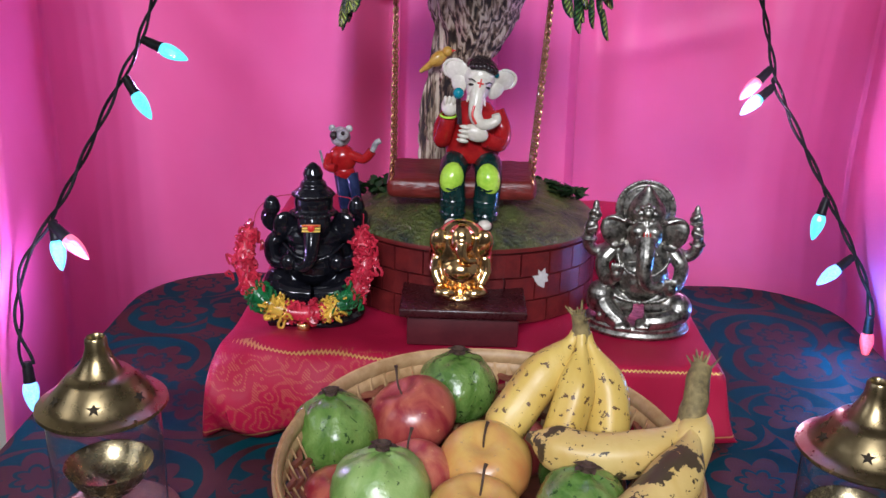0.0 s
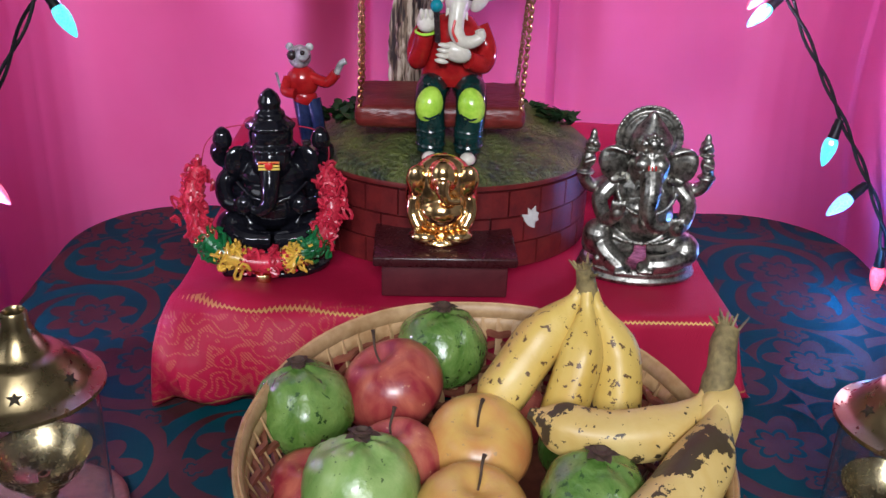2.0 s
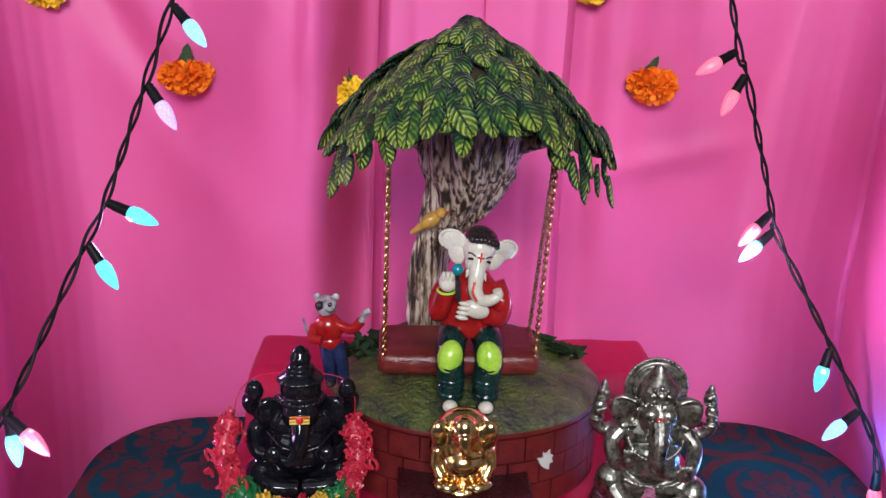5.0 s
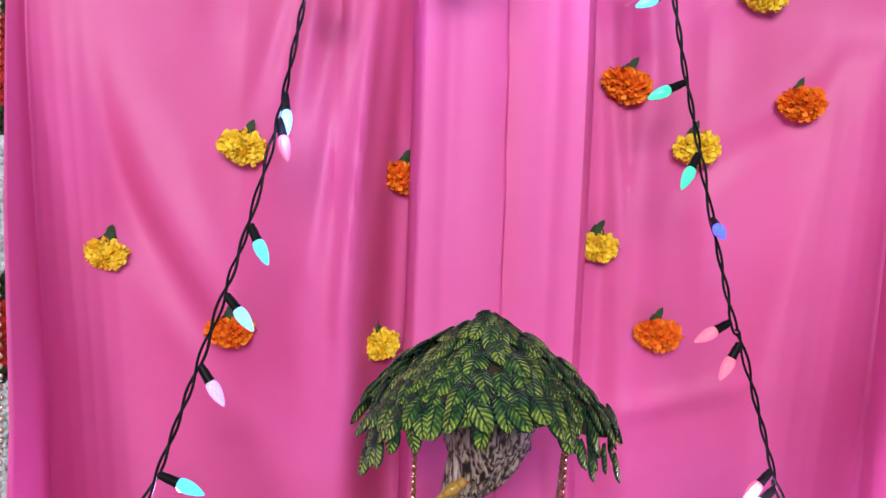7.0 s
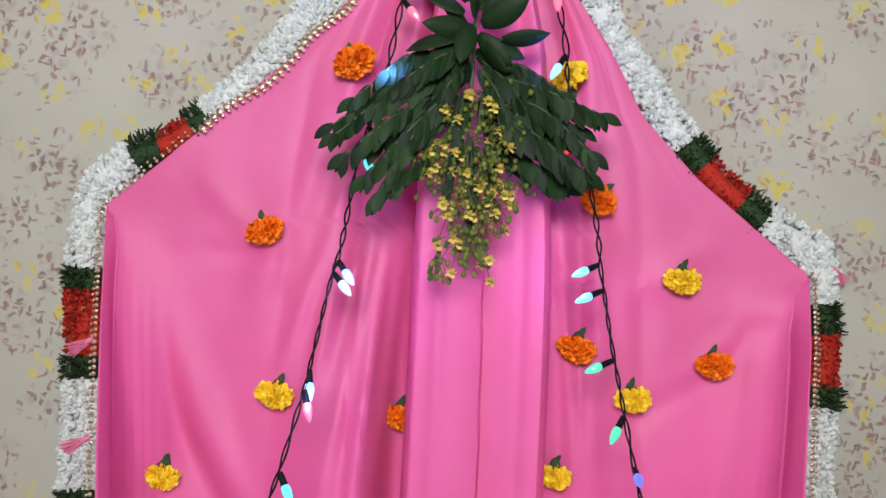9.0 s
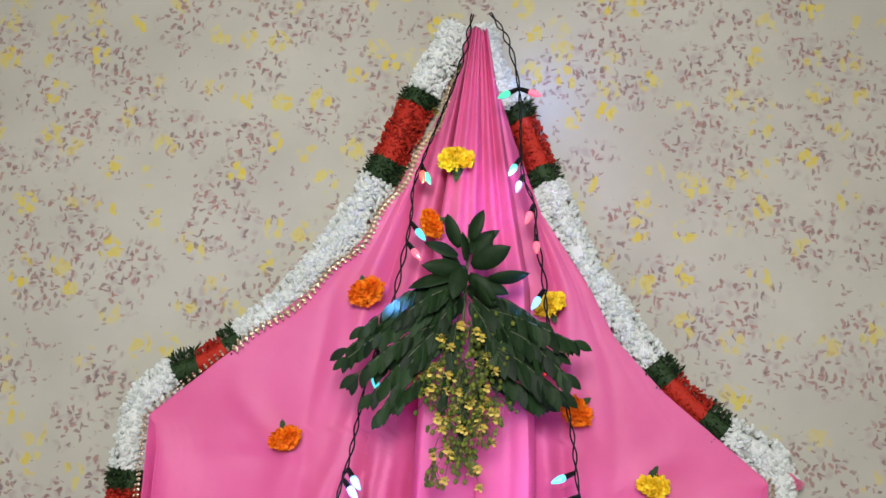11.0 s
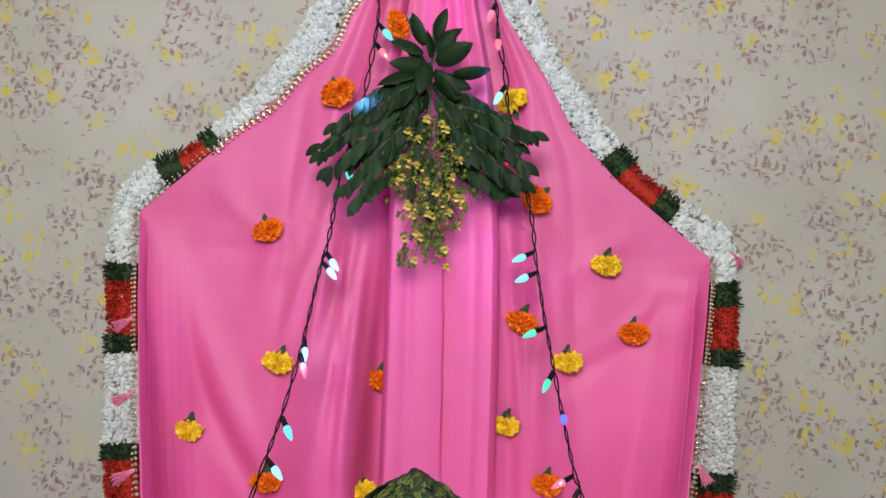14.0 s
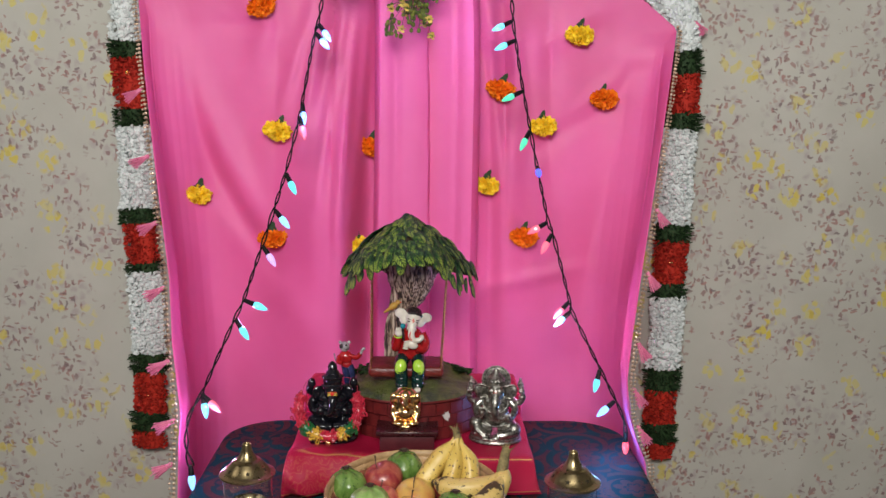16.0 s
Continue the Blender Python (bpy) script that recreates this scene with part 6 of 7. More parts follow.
def mouse_figure():
    bm = bmesh.new()
    Gr, R, N, H = range(4)
    ball(bm, (0, 0, 0.092), (0.012, 0.013, 0.012), mat=Gr)
    ball(bm, (0.004, -0.010, 0.097), (0.0075, 0.009, 0.007), (20, 0, 0), Gr)
    ball(bm, (0.005, -0.018, 0.100), 0.0026, mat=H, seg=8, rings=6)
    for s in (-1, 1):
        ball(bm, (s * 0.010, 0.002, 0.1015), (0.0042, 0.002, 0.0042), mat=Gr)
        ball(bm, (s * 0.0066, -0.0095, 0.0955), 0.0052, mat=H, seg=8, rings=6)
    ball(bm, (0.002, 0, 0.066), (0.017, 0.013, 0.017), mat=R)
    ball(bm, (0.004, 0, 0.050), (0.013, 0.011, 0.010), mat=R)
    tube(bm, smooth_path([(0.012, -0.004, 0.072), (0.028, -0.008, 0.068), (0.038, -0.010, 0.078)]), 0.0058, 8, R)
    tube(bm, smooth_path([(0.038, -0.010, 0.078), (0.043, -0.010, 0.088), (0.048, -0.010, 0.091)]), 0.0034, 8, Gr)
    tube(bm, smooth_path([(-0.012, -0.004, 0.070), (-0.014, -0.014, 0.060), (-0.004, -0.018, 0.058)]), 0.0055, 8, R)
    for s in (-1, 1):
        tube(bm, smooth_path([(0.006 + s * 0.006, 0, 0.048), (0.010 + s * 0.007, -0.004, 0.026), (0.012 + s * 0.007, -0.002, 0.004)]), lambda t: 0.0085 - 0.002 * t, 10, N)
        ball(bm, (0.012 + s * 0.007, -0.006, 0.003), (0.006, 0.010, 0.004), mat=H)
    tube(bm, smooth_path([(-0.002, 0.008, 0.044), (-0.020, 0.014, 0.050), (-0.026, 0.010, 0.072)]), 0.0016, 6, Gr)
    ob = solid("figurine", bm, [M["grey"], M["red"], M["navy"], M["hair"]], "painted grey mouse figurine in red shirt and blue trousers", "figurine")
    ob.matrix_basis = pose(-0.108, 1.045, BASE_Z1 + 0.010, 0, 0, 0)


mouse_figure()


def bird_figure():
    bm = bmesh.new()
    ball(bm, (0, 0, 0), (0.015, 0.009, 0.010), (0, -38, 0))
    ball(bm, (0.013, -0.002, 0.011), 0.0075)
    tube(bm, [(0.019, -0.003, 0.012), (0.025, -0.004, 0.013)], lambda t: 0.0026 * (1.1 - t), 8, 1)
    tube(bm, [(-0.010, 0.002, -0.008), (-0.026, 0.004, -0.020)], lambda t: 0.006 - 0.003 * t, 8)
    ball(bm, (-0.004, -0.008, -0.001), (0.012, 0.003, 0.006), (0, -38, 0))
    ob = solid("figurine", bm, [M["orange"], M["paintred"]], "small ochre bird figurine perched on the resin trunk", "figurine")
    ob.matrix_basis = pose(0.004, 1.080, 1.003, 0, 0, 0) @ Matrix.Scale(0.82, 4)


bird_figure()

# ---- fruit basket ----
BX, BY, BZ = 0.062, 0.662, TABLE_Z + 0.002


def basket_ring(f, n=96):
    """Outline of the basket at f of its full width: a rounded, slightly pointed oval."""
    out = []
    for k in range(n):
        a = 2 * math.pi * k / n
        c, s = math.cos(a), math.sin(a)
        r = 1.0 / (abs(c) ** 2.4 + abs(s) ** 2.4) ** (1 / 2.4)
        x, y = 0.170 * r * c * f, 0.176 * r * s * f
        x *= 1 - 0.16 * (y / 0.18) * (1 if y > 0 else 0.3)
        out.append((x, y))
    return out


def basket():
    top = thing("fruit_basket", "woven split-bamboo fruit basket with a pale rim", "basket", at=(BX, BY, BZ))
    h = 0.094

    def level(z):
        return 0.74 + 0.26 * (z / h) ** 0.8

    bm = bmesh.new()
    for dz, f, w in ((0.0, 1.0, 0.0026), (-0.012, 0.99, 0.0026)):
        for off, mul in ((0.0018, 1.0), (-0.0018, 1.0)):
            ring = basket_ring(level(h) * f + off * 5.0)
            path = [Vector((x, y, h + dz)) for x, y in ring]
            path.append(path[0])
            tube(bm, path, w, 8, 0, False, 2.6)
    part("rim", bm, M["wicker"], top, "pale flat bamboo rim")
    # upright stakes, and bands woven in and out of them
    n = 64
    for k in range(n):
        bm = bmesh.new()
        pts = []
        for i in range(7):
            z = h * i / 6 * 0.96
            x, y = basket_ring(level(z), n)[k]
            pts.append(Vector((x, y, z + 0.001)))
        tube(bm, pts, 0.0036, 5, 0, True, 0.35)
        part("stake", bm, M["wicker"], top)
    for row in range(8):
        bm = bmesh.new()
        z = 0.006 + 0.0098 * row
        ring = basket_ring(level(z), n * 2)
        path = []
        for k, (x, y) in enumerate(ring):
            d = Vector((x, y, 0)).normalized()
            path.append(Vector((x, y, z)) + d * 0.0034 * math.cos(math.pi * (k / 2 + row)))
        path.append(path[0])
        tube(bm, path, 0.0030, 5, 0, False, 1.2)
        part("woven_band", bm, M["wickerdark"], top, "reddish cane band")
    bm = bmesh.new()
    ring = basket_ring(0.74, 64)
    low = [bm.verts.new((x, y, 0.001)) for x, y in ring]
    bm.faces.new(low)
    high = [bm.verts.new((x, y, 0.005)) for x, y in ring]
    bm.faces.new(high)
    for k in range(64):
        bm.faces.new((low[k], low[(k + 1) % 64], high[(k + 1) % 64], high[k]))
    part("bottom", bm, M["wickerdark"], top)


basket()


def fruit_body(bm, r, dent, tall, lumps, seed, ribs=0):
    """A turned fruit with dimpled ends, its skin swollen unevenly."""
    prof = []
    for i in range(25):
        a = math.pi * i / 24
        rr = math.sin(a) * (1 + 0.06 * math.sin(a))
        z = -math.cos(a) * tall
        z -= dent * math.exp(-(((math.pi - a) / 0.35) ** 2)) - 0.5 * dent * math.exp(-((a / 0.4) ** 2))
        prof.append((max(0.0, rr) * r if 0 < i < 24 else 0.0, z * r))
    lathe(bm, prof, 36)
    for v in bm.verts:
        d = v.co.normalized()
        a = math.atan2(d.y, d.x)
        v.co *= 1 + lumps * noise.noise(d * 1.6 + Vector((seed, 0, 0))) + 0.30 * lumps * noise.noise(d * 7 + Vector((seed, 2, 0))) + 0.22 * lumps * noise.noise(d * 15 + Vector((seed, 5, 0))) + ribs * math.cos(6 * a + seed) * smoothstep(0.2, 0.95, d.z)


def guava(at, r, tilt, mat, seed, label):
    ob = thing("guava", label, "guava", "fruit in the basket", at)
    ob.matrix_basis = pose(*at, *tilt)
    bm = bmesh.new()
    fruit_body(bm, r, 0.05, 0.98, 0.085, seed, 0.030)
    part("skin", bm, M[mat], ob)
    bm = bmesh.new()
    lathe(bm, [(0, 0.94 * r), (0.006, 0.95 * r), (0.0055, 1.02 * r), (0.0075, 1.10 * r), (0.005, 1.12 * r), (0.003, 1.06 * r), (0, 1.06 * r)], 10)
    for k in range(5):
        m = pose(0, 0, 1.0 * r, 0, 0, 72 * k + seed * 40) @ pose(0, 0, 0, 20, 0, 0)
        leaf(bm, m, 0.013, 0.009, 0.3)
    part("calyx", bm, M["stem"], ob, "dry brown crown")
    return ob


def apple(at, r, tilt, mat, seed, label):
    ob = thing("apple", label, "apple", "fruit in the basket", at)
    ob.matrix_basis = pose(*at, *tilt)
    bm = bmesh.new()
    fruit_body(bm, r, 0.30, 0.90, 0.035, seed)
    part("skin", bm, M[mat], ob)
    bm = bmesh.new()
    tube(bm, smooth_path([(0, 0, 0.55 * r), (0.001, 0, 0.85 * r), (0.005, 0.002, 1.12 * r), (0.007, 0.002, 1.26 * r)]), lambda t: 0.0009 + 0.0009 * t ** 3, 8)
    part("stalk", bm, M["stem"], ob, "thin dark stalk")
    return ob


guava((-0.074, 0.712, 0.716), 0.0375, (-8, -4, 10), "guava", 1.0, "glossy mottled green guava")
guava((0.037, 0.802, 0.718), 0.0375, (-4, 3, 40), "guava", 2.3, "glossy mottled green guava")
guava((-0.024, 0.607, 0.722), 0.040, (-10, 2, 0), "guavapale", 3.1, "pale green guava with ribbed shoulders")
guava((0.137, 0.603, 0.716), 0.036, (-6, 6, 20), "guava", 4.4, "glossy mottled green guava")
apple((-0.005, 0.735, 0.722), 0.040, (-8, -24, 15), "applered", 5.0, "red apple streaked with yellow")
apple((0.000, 0.655, 0.710), 0.033, (-6, -12, 0), "applepink", 6.2, "pinkish red apple in the bamboo basket")
apple((0.061, 0.668, 0.714), 0.0385, (14, -14, 30), "appleyellow", 7.7, "yellow apple flushed with orange")
apple((0.053, 0.590, 0.714), 0.0375, (6, 0, 60), "appleyellow", 8.4, "yellow apple flushed with orange")
# fruit lower in the basket, glimpsed between the others
guava((0.150, 0.700, 0.690), 0.036, (0, 0, 0), "guava", 9.1, "green guava under the bananas")
apple((-0.060, 0.650, 0.684), 0.035, (0, 0, 0), "applered", 9.7, "red apple low in the basket")
apple((0.090, 0.750, 0.684), 0.035, (0, 0, 0), "applered", 9.9, "red apple low in the basket")


def banana(parent, path, mat, thick=0.0175, blunt=0.35):
    bm = bmesh.new()

    def radius(t):
        neck = smoothstep(0.10, 0.50, t)
        end = 1 - smoothstep(0.82, 1.0, t) ** 1.5 * 0.78
        return thick * (0.28 + 0.72 * neck) * end

    line = smooth_path(path, 9)
    tube(bm, line, radius, 20)
    # five blunt ridges along the skin
    bm.verts.ensure_lookup_table()
    for i, c in enumerate(line):
        for k in range(20):
            v = bm.verts[20 * i + k]
            v.co = c + (v.co - c) * (1 + 0.045 * math.cos(math.pi * 2 * k / 4))
    for v in bm.verts:
        v.co += v.co.normalized() * 0.0008 * noise.noise(v.co * 45)
    return part("banana", bm, M[mat], parent)


def stalk(parent, path, r0, r1, frayed):
    bm = bmesh.new()
    tube(bm, smooth_path(path, 6), lambda t: r0 + (r1 - r0) * t, 10)
    end, d = Vector(path[-1]), (Vector(path[-1]) - Vector(path[-2])).normalized()
    for k in range(frayed):
        o = Vector((random.gauss(0, 0.004), random.gauss(0, 0.004), random.gauss(0, 0.002)))
        tube(bm, [end + o * 0.6 - d * 0.004, end + o * 1.5 + d * 0.013 * random.random()], lambda t: 0.0017 - 0.001 * t, 5)
    for v in bm.verts:
        v.co += Vector((noise.noise(v.co * 120), noise.noise(v.co * 120 + Vector((5, 0, 0))), 0)) * 0.0015
    part("stalk", bm, M["tip"], parent, "blackened frayed stalk")


# upright hand of three bananas
bunch = thing("banana_bunch", "hand of ripe bananas with brown freckles", "bananas", "fruit in the basket")
banana(bunch, [(0.143, 0.742, 0.808), (0.133, 0.738, 0.793), (0.110, 0.728, 0.768), (0.088, 0.712, 0.742), (0.066, 0.700, 0.712)], "banana", 0.0200)
banana(bunch, [(0.146, 0.738, 0.808), (0.145, 0.728, 0.788), (0.140, 0.712, 0.762), (0.130, 0.698, 0.732), (0.122, 0.690, 0.702)], "banana", 0.0180)
banana(bunch, [(0.150, 0.742, 0.808), (0.158, 0.736, 0.788), (0.170, 0.722, 0.760), (0.171, 0.706, 0.730), (0.168, 0.694, 0.702)], "banana", 0.0190)
stalk(bunch, [(0.1465, 0.742, 0.796), (0.146, 0.742, 0.812), (0.142, 0.741, 0.828)], 0.0095, 0.0068, 8)
# bruised pair lying across the rim
pair = thing("banana_bunch", "pair of overripe bananas with black bruises", "bananas", "fruit in the basket")
banana(pair, [(0.231, 0.668, 0.772), (0.214, 0.652, 0.757), (0.180, 0.638, 0.747), (0.135, 0.640, 0.745), (0.095, 0.655, 0.752)], "bananaold", 0.0190)
banana(pair, [(0.234, 0.662, 0.772), (0.224, 0.632, 0.757), (0.205, 0.600, 0.745), (0.178, 0.570, 0.735), (0.150, 0.548, 0.728)], "bananaold", 0.0225)
stalk(pair, [(0.229, 0.658, 0.758), (0.235, 0.668, 0.782), (0.239, 0.682, 0.796), (0.243, 0.690, 0.804)], 0.0120, 0.0085, 22)
banana(pair, [(0.232, 0.664, 0.785), (0.236, 0.660, 0.768), (0.226, 0.640, 0.745), (0.212, 0.625, 0.725)], "bananaold", 0.0165)

# ---- scattered little pieces ----


def scattered(name, verts, faces, poses, material, parent, label=""):
    """Many small copies of one shape, joined into a single mesh."""
    v = np.array(verts, float)
    f = np.array(faces, int)
    ms = np.array([np.array(m) for m in poses])
    allv = np.einsum("nij,kj->nki", ms[:, :3, :3], v) + ms[:, None, :3, 3]
    allf = (f[None] + (np.arange(len(ms)) * len(v))[:, None, None]).reshape(-1, f.shape[1])
    me = bpy.data.meshes.new(name)
    me.from_pydata(allv.reshape(-1, 3).tolist(), [], allf.tolist())
    me.materials.append(material)
    ob = new(name, me)
    ob.parent = parent
    if label:
        ob["label"] = label
    return ob


PETAL = ([(-0.35, 0, 0), (0.35, 0, 0), (0.55, 0.6, 0.12), (-0.55, 0.6, 0.12), (0.3, 1.0, 0.0), (-0.3, 1.0, 0.0)], [(0, 1, 2, 3), (3, 2, 4, 5)])


def facing(d, spin=None):
    """A turn that carries +y onto d, spun about it."""
    q = Vector(d).to_track_quat("Y", "Z").to_matrix().to_4x4()
    return q @ Matrix.Rotation(random.random() * 6.283 if spin is None else spin, 4, "Y")


def puff():
    """A small rounded tuft, as vertices and triangles."""
    bm = bmesh.new()
    bmesh.ops.create_icosphere(bm, subdivisions=1, radius=1.0)
    verts, faces = [tuple(v.co) for v in bm.verts], [tuple(v.index for v in f.verts) for f in bm.faces]
    bm.free()
    return verts, faces


PUFF = puff()

# ---- marigolds on the curtain ----


def marigold_meshes(material):
    """The blossom points down and outwards from its calyx at the top."""
    top = thing("marigold", "", "flower")
    poses_ = []
    for i in range(560):
        z = 1 - 1.28 * (i + 0.5) / 560
        a = i * 2.39996
        r = math.sqrt(max(0, 1 - z * z))
        d = Vector((r * math.cos(a) * 1.15, r * math.sin(a), -z)).normalized()
        shell = 0.4 + 0.6 * ((i * 7919) % 100) / 100
        base = Vector((d.x * 0.017, d.y * 0.011, -0.002 + d.z * 0.010)) * shell
        jit = Vector((random.gauss(0, 0.25), random.gauss(0, 0.25), random.gauss(0, 0.25)))
        s = 0.0090 + 0.003 * random.random()
        poses_.append(Matrix.Translation(base) @ facing((d + jit)) @ Matrix.Diagonal((s * 0.62, s, s, 1)))
    scattered("petals", *PETAL, poses_, material, top)
    bm = bmesh.new()
    lathe(bm, [(0.004, 0.017), (0.006, 0.014), (0.0085, 0.008), (0.008, 0.002), (0, 0)], 10, (0, 0.002, 0.004))
    for k in range(4):
        leaf(bm, pose(0, 0.0, 0.013, 0, 0, 90 * k + 20) @ pose(0, 0, 0, 50 - 70 * (k % 2), 0, 0), 0.016, 0.009, 0.2)
    part("calyx", bm, M["sepal"], top, "dark green calyx")
    return top


FLOWERS = [
    (-0.36, 1.716, "o", -25, 1.0), (0.497, 1.651, "y", 5, 1.0), (0.287, 1.503, "o", 15, 1.05), (0.569, 1.480, "o", 0, 1.0),
    (0.404, 1.405, "y", -5, 0.98), (-0.319, 1.388, "y", 10, 1.0), (-0.070, 1.345, "o", 5, 1.0), (-0.546, 1.212, "y", 6, 1.0),
    (0.252, 1.241, "y", 8, 0.95), (-0.339, 1.096, "o", -5, 1.0), (0.358, 1.097, "o", 5, 1.02), (-0.106, 1.068, "y", -15, 0.98),
    (0.010, 2.385, "y", 170, 1.15), (-0.036, 2.225, "o", 60, 0.95), (-0.192, 2.067, "o", -30, 1.15), (0.250, 2.052, "y", 150, 1.05), (0.318, 1.810, "o", 40, 1.1),
]


def marigolds():
    kinds = {"o": marigold_meshes(M["marigold"]), "y": marigold_meshes(M["marigoldyellow"])}
    words = {"o": "orange marigold blossom pinned to the pink curtain", "y": "yellow marigold blossom pinned to the pink curtain"}
    used = set()
    for x, z, k, roll, size in FLOWERS:
        y = cloth_y(x, z) - 0.030
        if -0.05 < x < 0.12:
            y = BACK_Y - 0.045 - pleat_lift(z)
        m = pose(x - 0.004, y, z + 0.010, -38 + random.uniform(-10, 10), roll, 0) @ Matrix.Diagonal((size * 1.55, size * 1.5, size * 1.62, 1))
        ob = kinds[k] if k not in used else copy_thing(kinds[k], m)
        ob.matrix_basis = m
        used.add(k)
        tagged(ob, words[k], "flower", "marigolds on the curtain")


marigolds()

# ---- the long flower garland on the wall ----
GARLAND_L = [(0.000, 2.80), (-0.033, 2.74), (-0.098, 2.60), (-0.133, 2.51), (-0.179, 2.402), (-0.244, 2.272), (-0.303, 2.175), (-0.375, 2.078), (-0.493, 1.959), (-0.58, 1.893), (-0.66, 1.858), (-0.722, 1.797), (-0.740, 1.695), (-0.744, 1.60), (-0.742, 1.513), (-0.735, 1.311), (-0.735, 1.16), (-0.727, 1.0), (-0.722, 0.80), (-0.724, 0.62), (-0.732, 0.534), (-0.732, 0.46)]
GARLAND_R = [(0.045, 2.80), (0.073, 2.695), (0.147, 2.572), (0.188, 2.481), (0.224, 2.398), (0.264, 2.317), (0.335, 2.158), (0.408, 2.06), (0.498, 1.938), (0.586, 1.844), (0.674, 1.780), (0.760, 1.735), (0.790, 1.70), (0.786, 1.62), (0.797, 1.548), (0.797, 1.43), (0.791, 1.291), (0.785, 1.122), (0.782, 0.95), (0.782, 0.814), (0.775, 0.60), (0.773, 0.495), (0.775, 0.43)]
# sections by height of their lower end, from the top: w white, g green tufts, r red
RUNS_L = [(2.623, "w"), (2.579, "g"), (2.433, "r"), (2.380, "g"), (1.956, "w"), (1.930, "g"), (1.886, "r"), (1.862, "g"), (1.638, "w"), (1.592, "g"), (1.450, "r"), (1.406, "g"), (1.178, "w"), (1.130, "g"), (1.025, "r"), (0.987, "g"), (0.752, "w"), (0.701, "g"), (0.573, "r"), (0.513, "g"), (0.465, "r")]
RUNS_R = [(2.586, "w"), (2.550, "g"), (2.426, "r"), (2.380, "g"), (1.938, "w"), (1.900, "g"), (1.820, "r"), (1.784, "g"), (1.622, "w"), (1.560, "g"), (1.451, "r"), (1.405, "g"), (1.140, "w"), (1.091, "g"), (0.968, "r"), (0.926, "g"), (0.707, "w"), (0.647, "g"), (0.543, "r"), (0.482, "g"), (0.429, "r")]


def wall_garland(points, runs, label):
    top = thing("garland", label, "garland", "flower garlands on the wall")
    path = smooth_path([(x, 1.572, z) for x, z in points], 14)
    cut = 0
    for low, kind in runs:
        span = []
        while cut < len(path) - 1 and path[cut].z > low:
            span.append(cut)
            cut += 1
        if not span:
            continue
        length = sum((path[i + 1] - path[i]).length for i in span)
        poses_ = []
        width = {"w": 0.046, "g": 0.050, "r": 0.048}[kind]
        dens = {"w": 2200, "g": 4000, "r": 4200}[kind]
        for _ in range(int(length * dens)):
            i = random.choice(span)
            p = path[i].lerp(path[i + 1], random.random())
            d = (path[i + 1] - path[i]).normalized()
            side = Vector((d.z, 0, -d.x))
            a = random.uniform(-1.45, 1.45)
            out = side * math.sin(a) + Vector((0, -math.cos(a), 0))
            r = width * (0.86 + 0.22 * random.random()) * (1 + 0.10 * noise.noise(p * 40))
            c = p + side * math.sin(a) * r + Vector((0, -math.cos(a) * r * 0.68 + 0.008, 0))
            jit = Vector((random.gauss(0, 1), random.gauss(0, 1), random.gauss(0, 1)))
            if kind == "w":
                s = 0.0062 * random.uniform(0.75, 1.2)
                poses_.append(Matrix.Translation(c) @ facing(out + jit * 0.55) @ Matrix.Diagonal((s * 0.8, s * 1.5, s, 1)))
            elif kind == "g":
                s = 0.013 + 0.010 * random.random()
                poses_.append(Matrix.Translation(c - out * 0.008) @ facing(out + jit * 0.4) @ Matrix.Diagonal((s * 0.22, s, s, 1)))
            else:
                s = 0.010
                poses_.append(Matrix.Translation(c - out * 0.006) @ facing(out + jit * 0.45) @ Matrix.Diagonal((s * 0.8, s * 0.9, s, 1)))
        # the stuffed core
        bm = bmesh.new()
        core = [path[i] + Vector((0, 0.010, 0)) for i in (*span, span[-1] + 1)]
        tube(bm, core, width * 0.80, 12, 0, True, 0.7)
        mats = {"w": "jasmine", "g": "tuft", "r": "redpetal"}
        words = {"w": "white flower section", "g": "dark green leafy tuft", "r": "ruffled red flower section"}
        sec = part("garland_section", bm, M[mats[kind]], top, words[kind])
        tagged(scattered("flower_filling", *(PUFF if kind == "w" else PETAL), poses_, M[mats[kind]], sec), kind="stuff")
        if kind == "r" and length > 0.07:
            mid = path[span[len(span) // 2]]
            bm = bmesh.new()
            for k in range(5):
                ball(bm, mid + Vector((0.004 * math.cos(k * 1.26), -0.016, 0.004 * math.sin(k * 1.26))), 0.0032, seg=8, rings=6)
            part("bead_cluster", bm, M["goldbead"], sec, "little gilt bead cluster")
    return top


wall_garland(GARLAND_L, RUNS_L, "wall garland of white flowers with red and green sections")
wall_garland(GARLAND_R, RUNS_R, "wall garland of white flowers with red and green sections")

bm = bmesh.new()
block(bm, (0.800, 1.570, 1.700), (0.830, 1.603, 1.722), 0.004)
block(bm, (0.812, 1.560, 1.716), (0.826, 1.590, 1.736), 0.003)
solid("wall_clip", bm, M["metalgrey"], "grey plastic clip pinning the curtain corner", "clip")

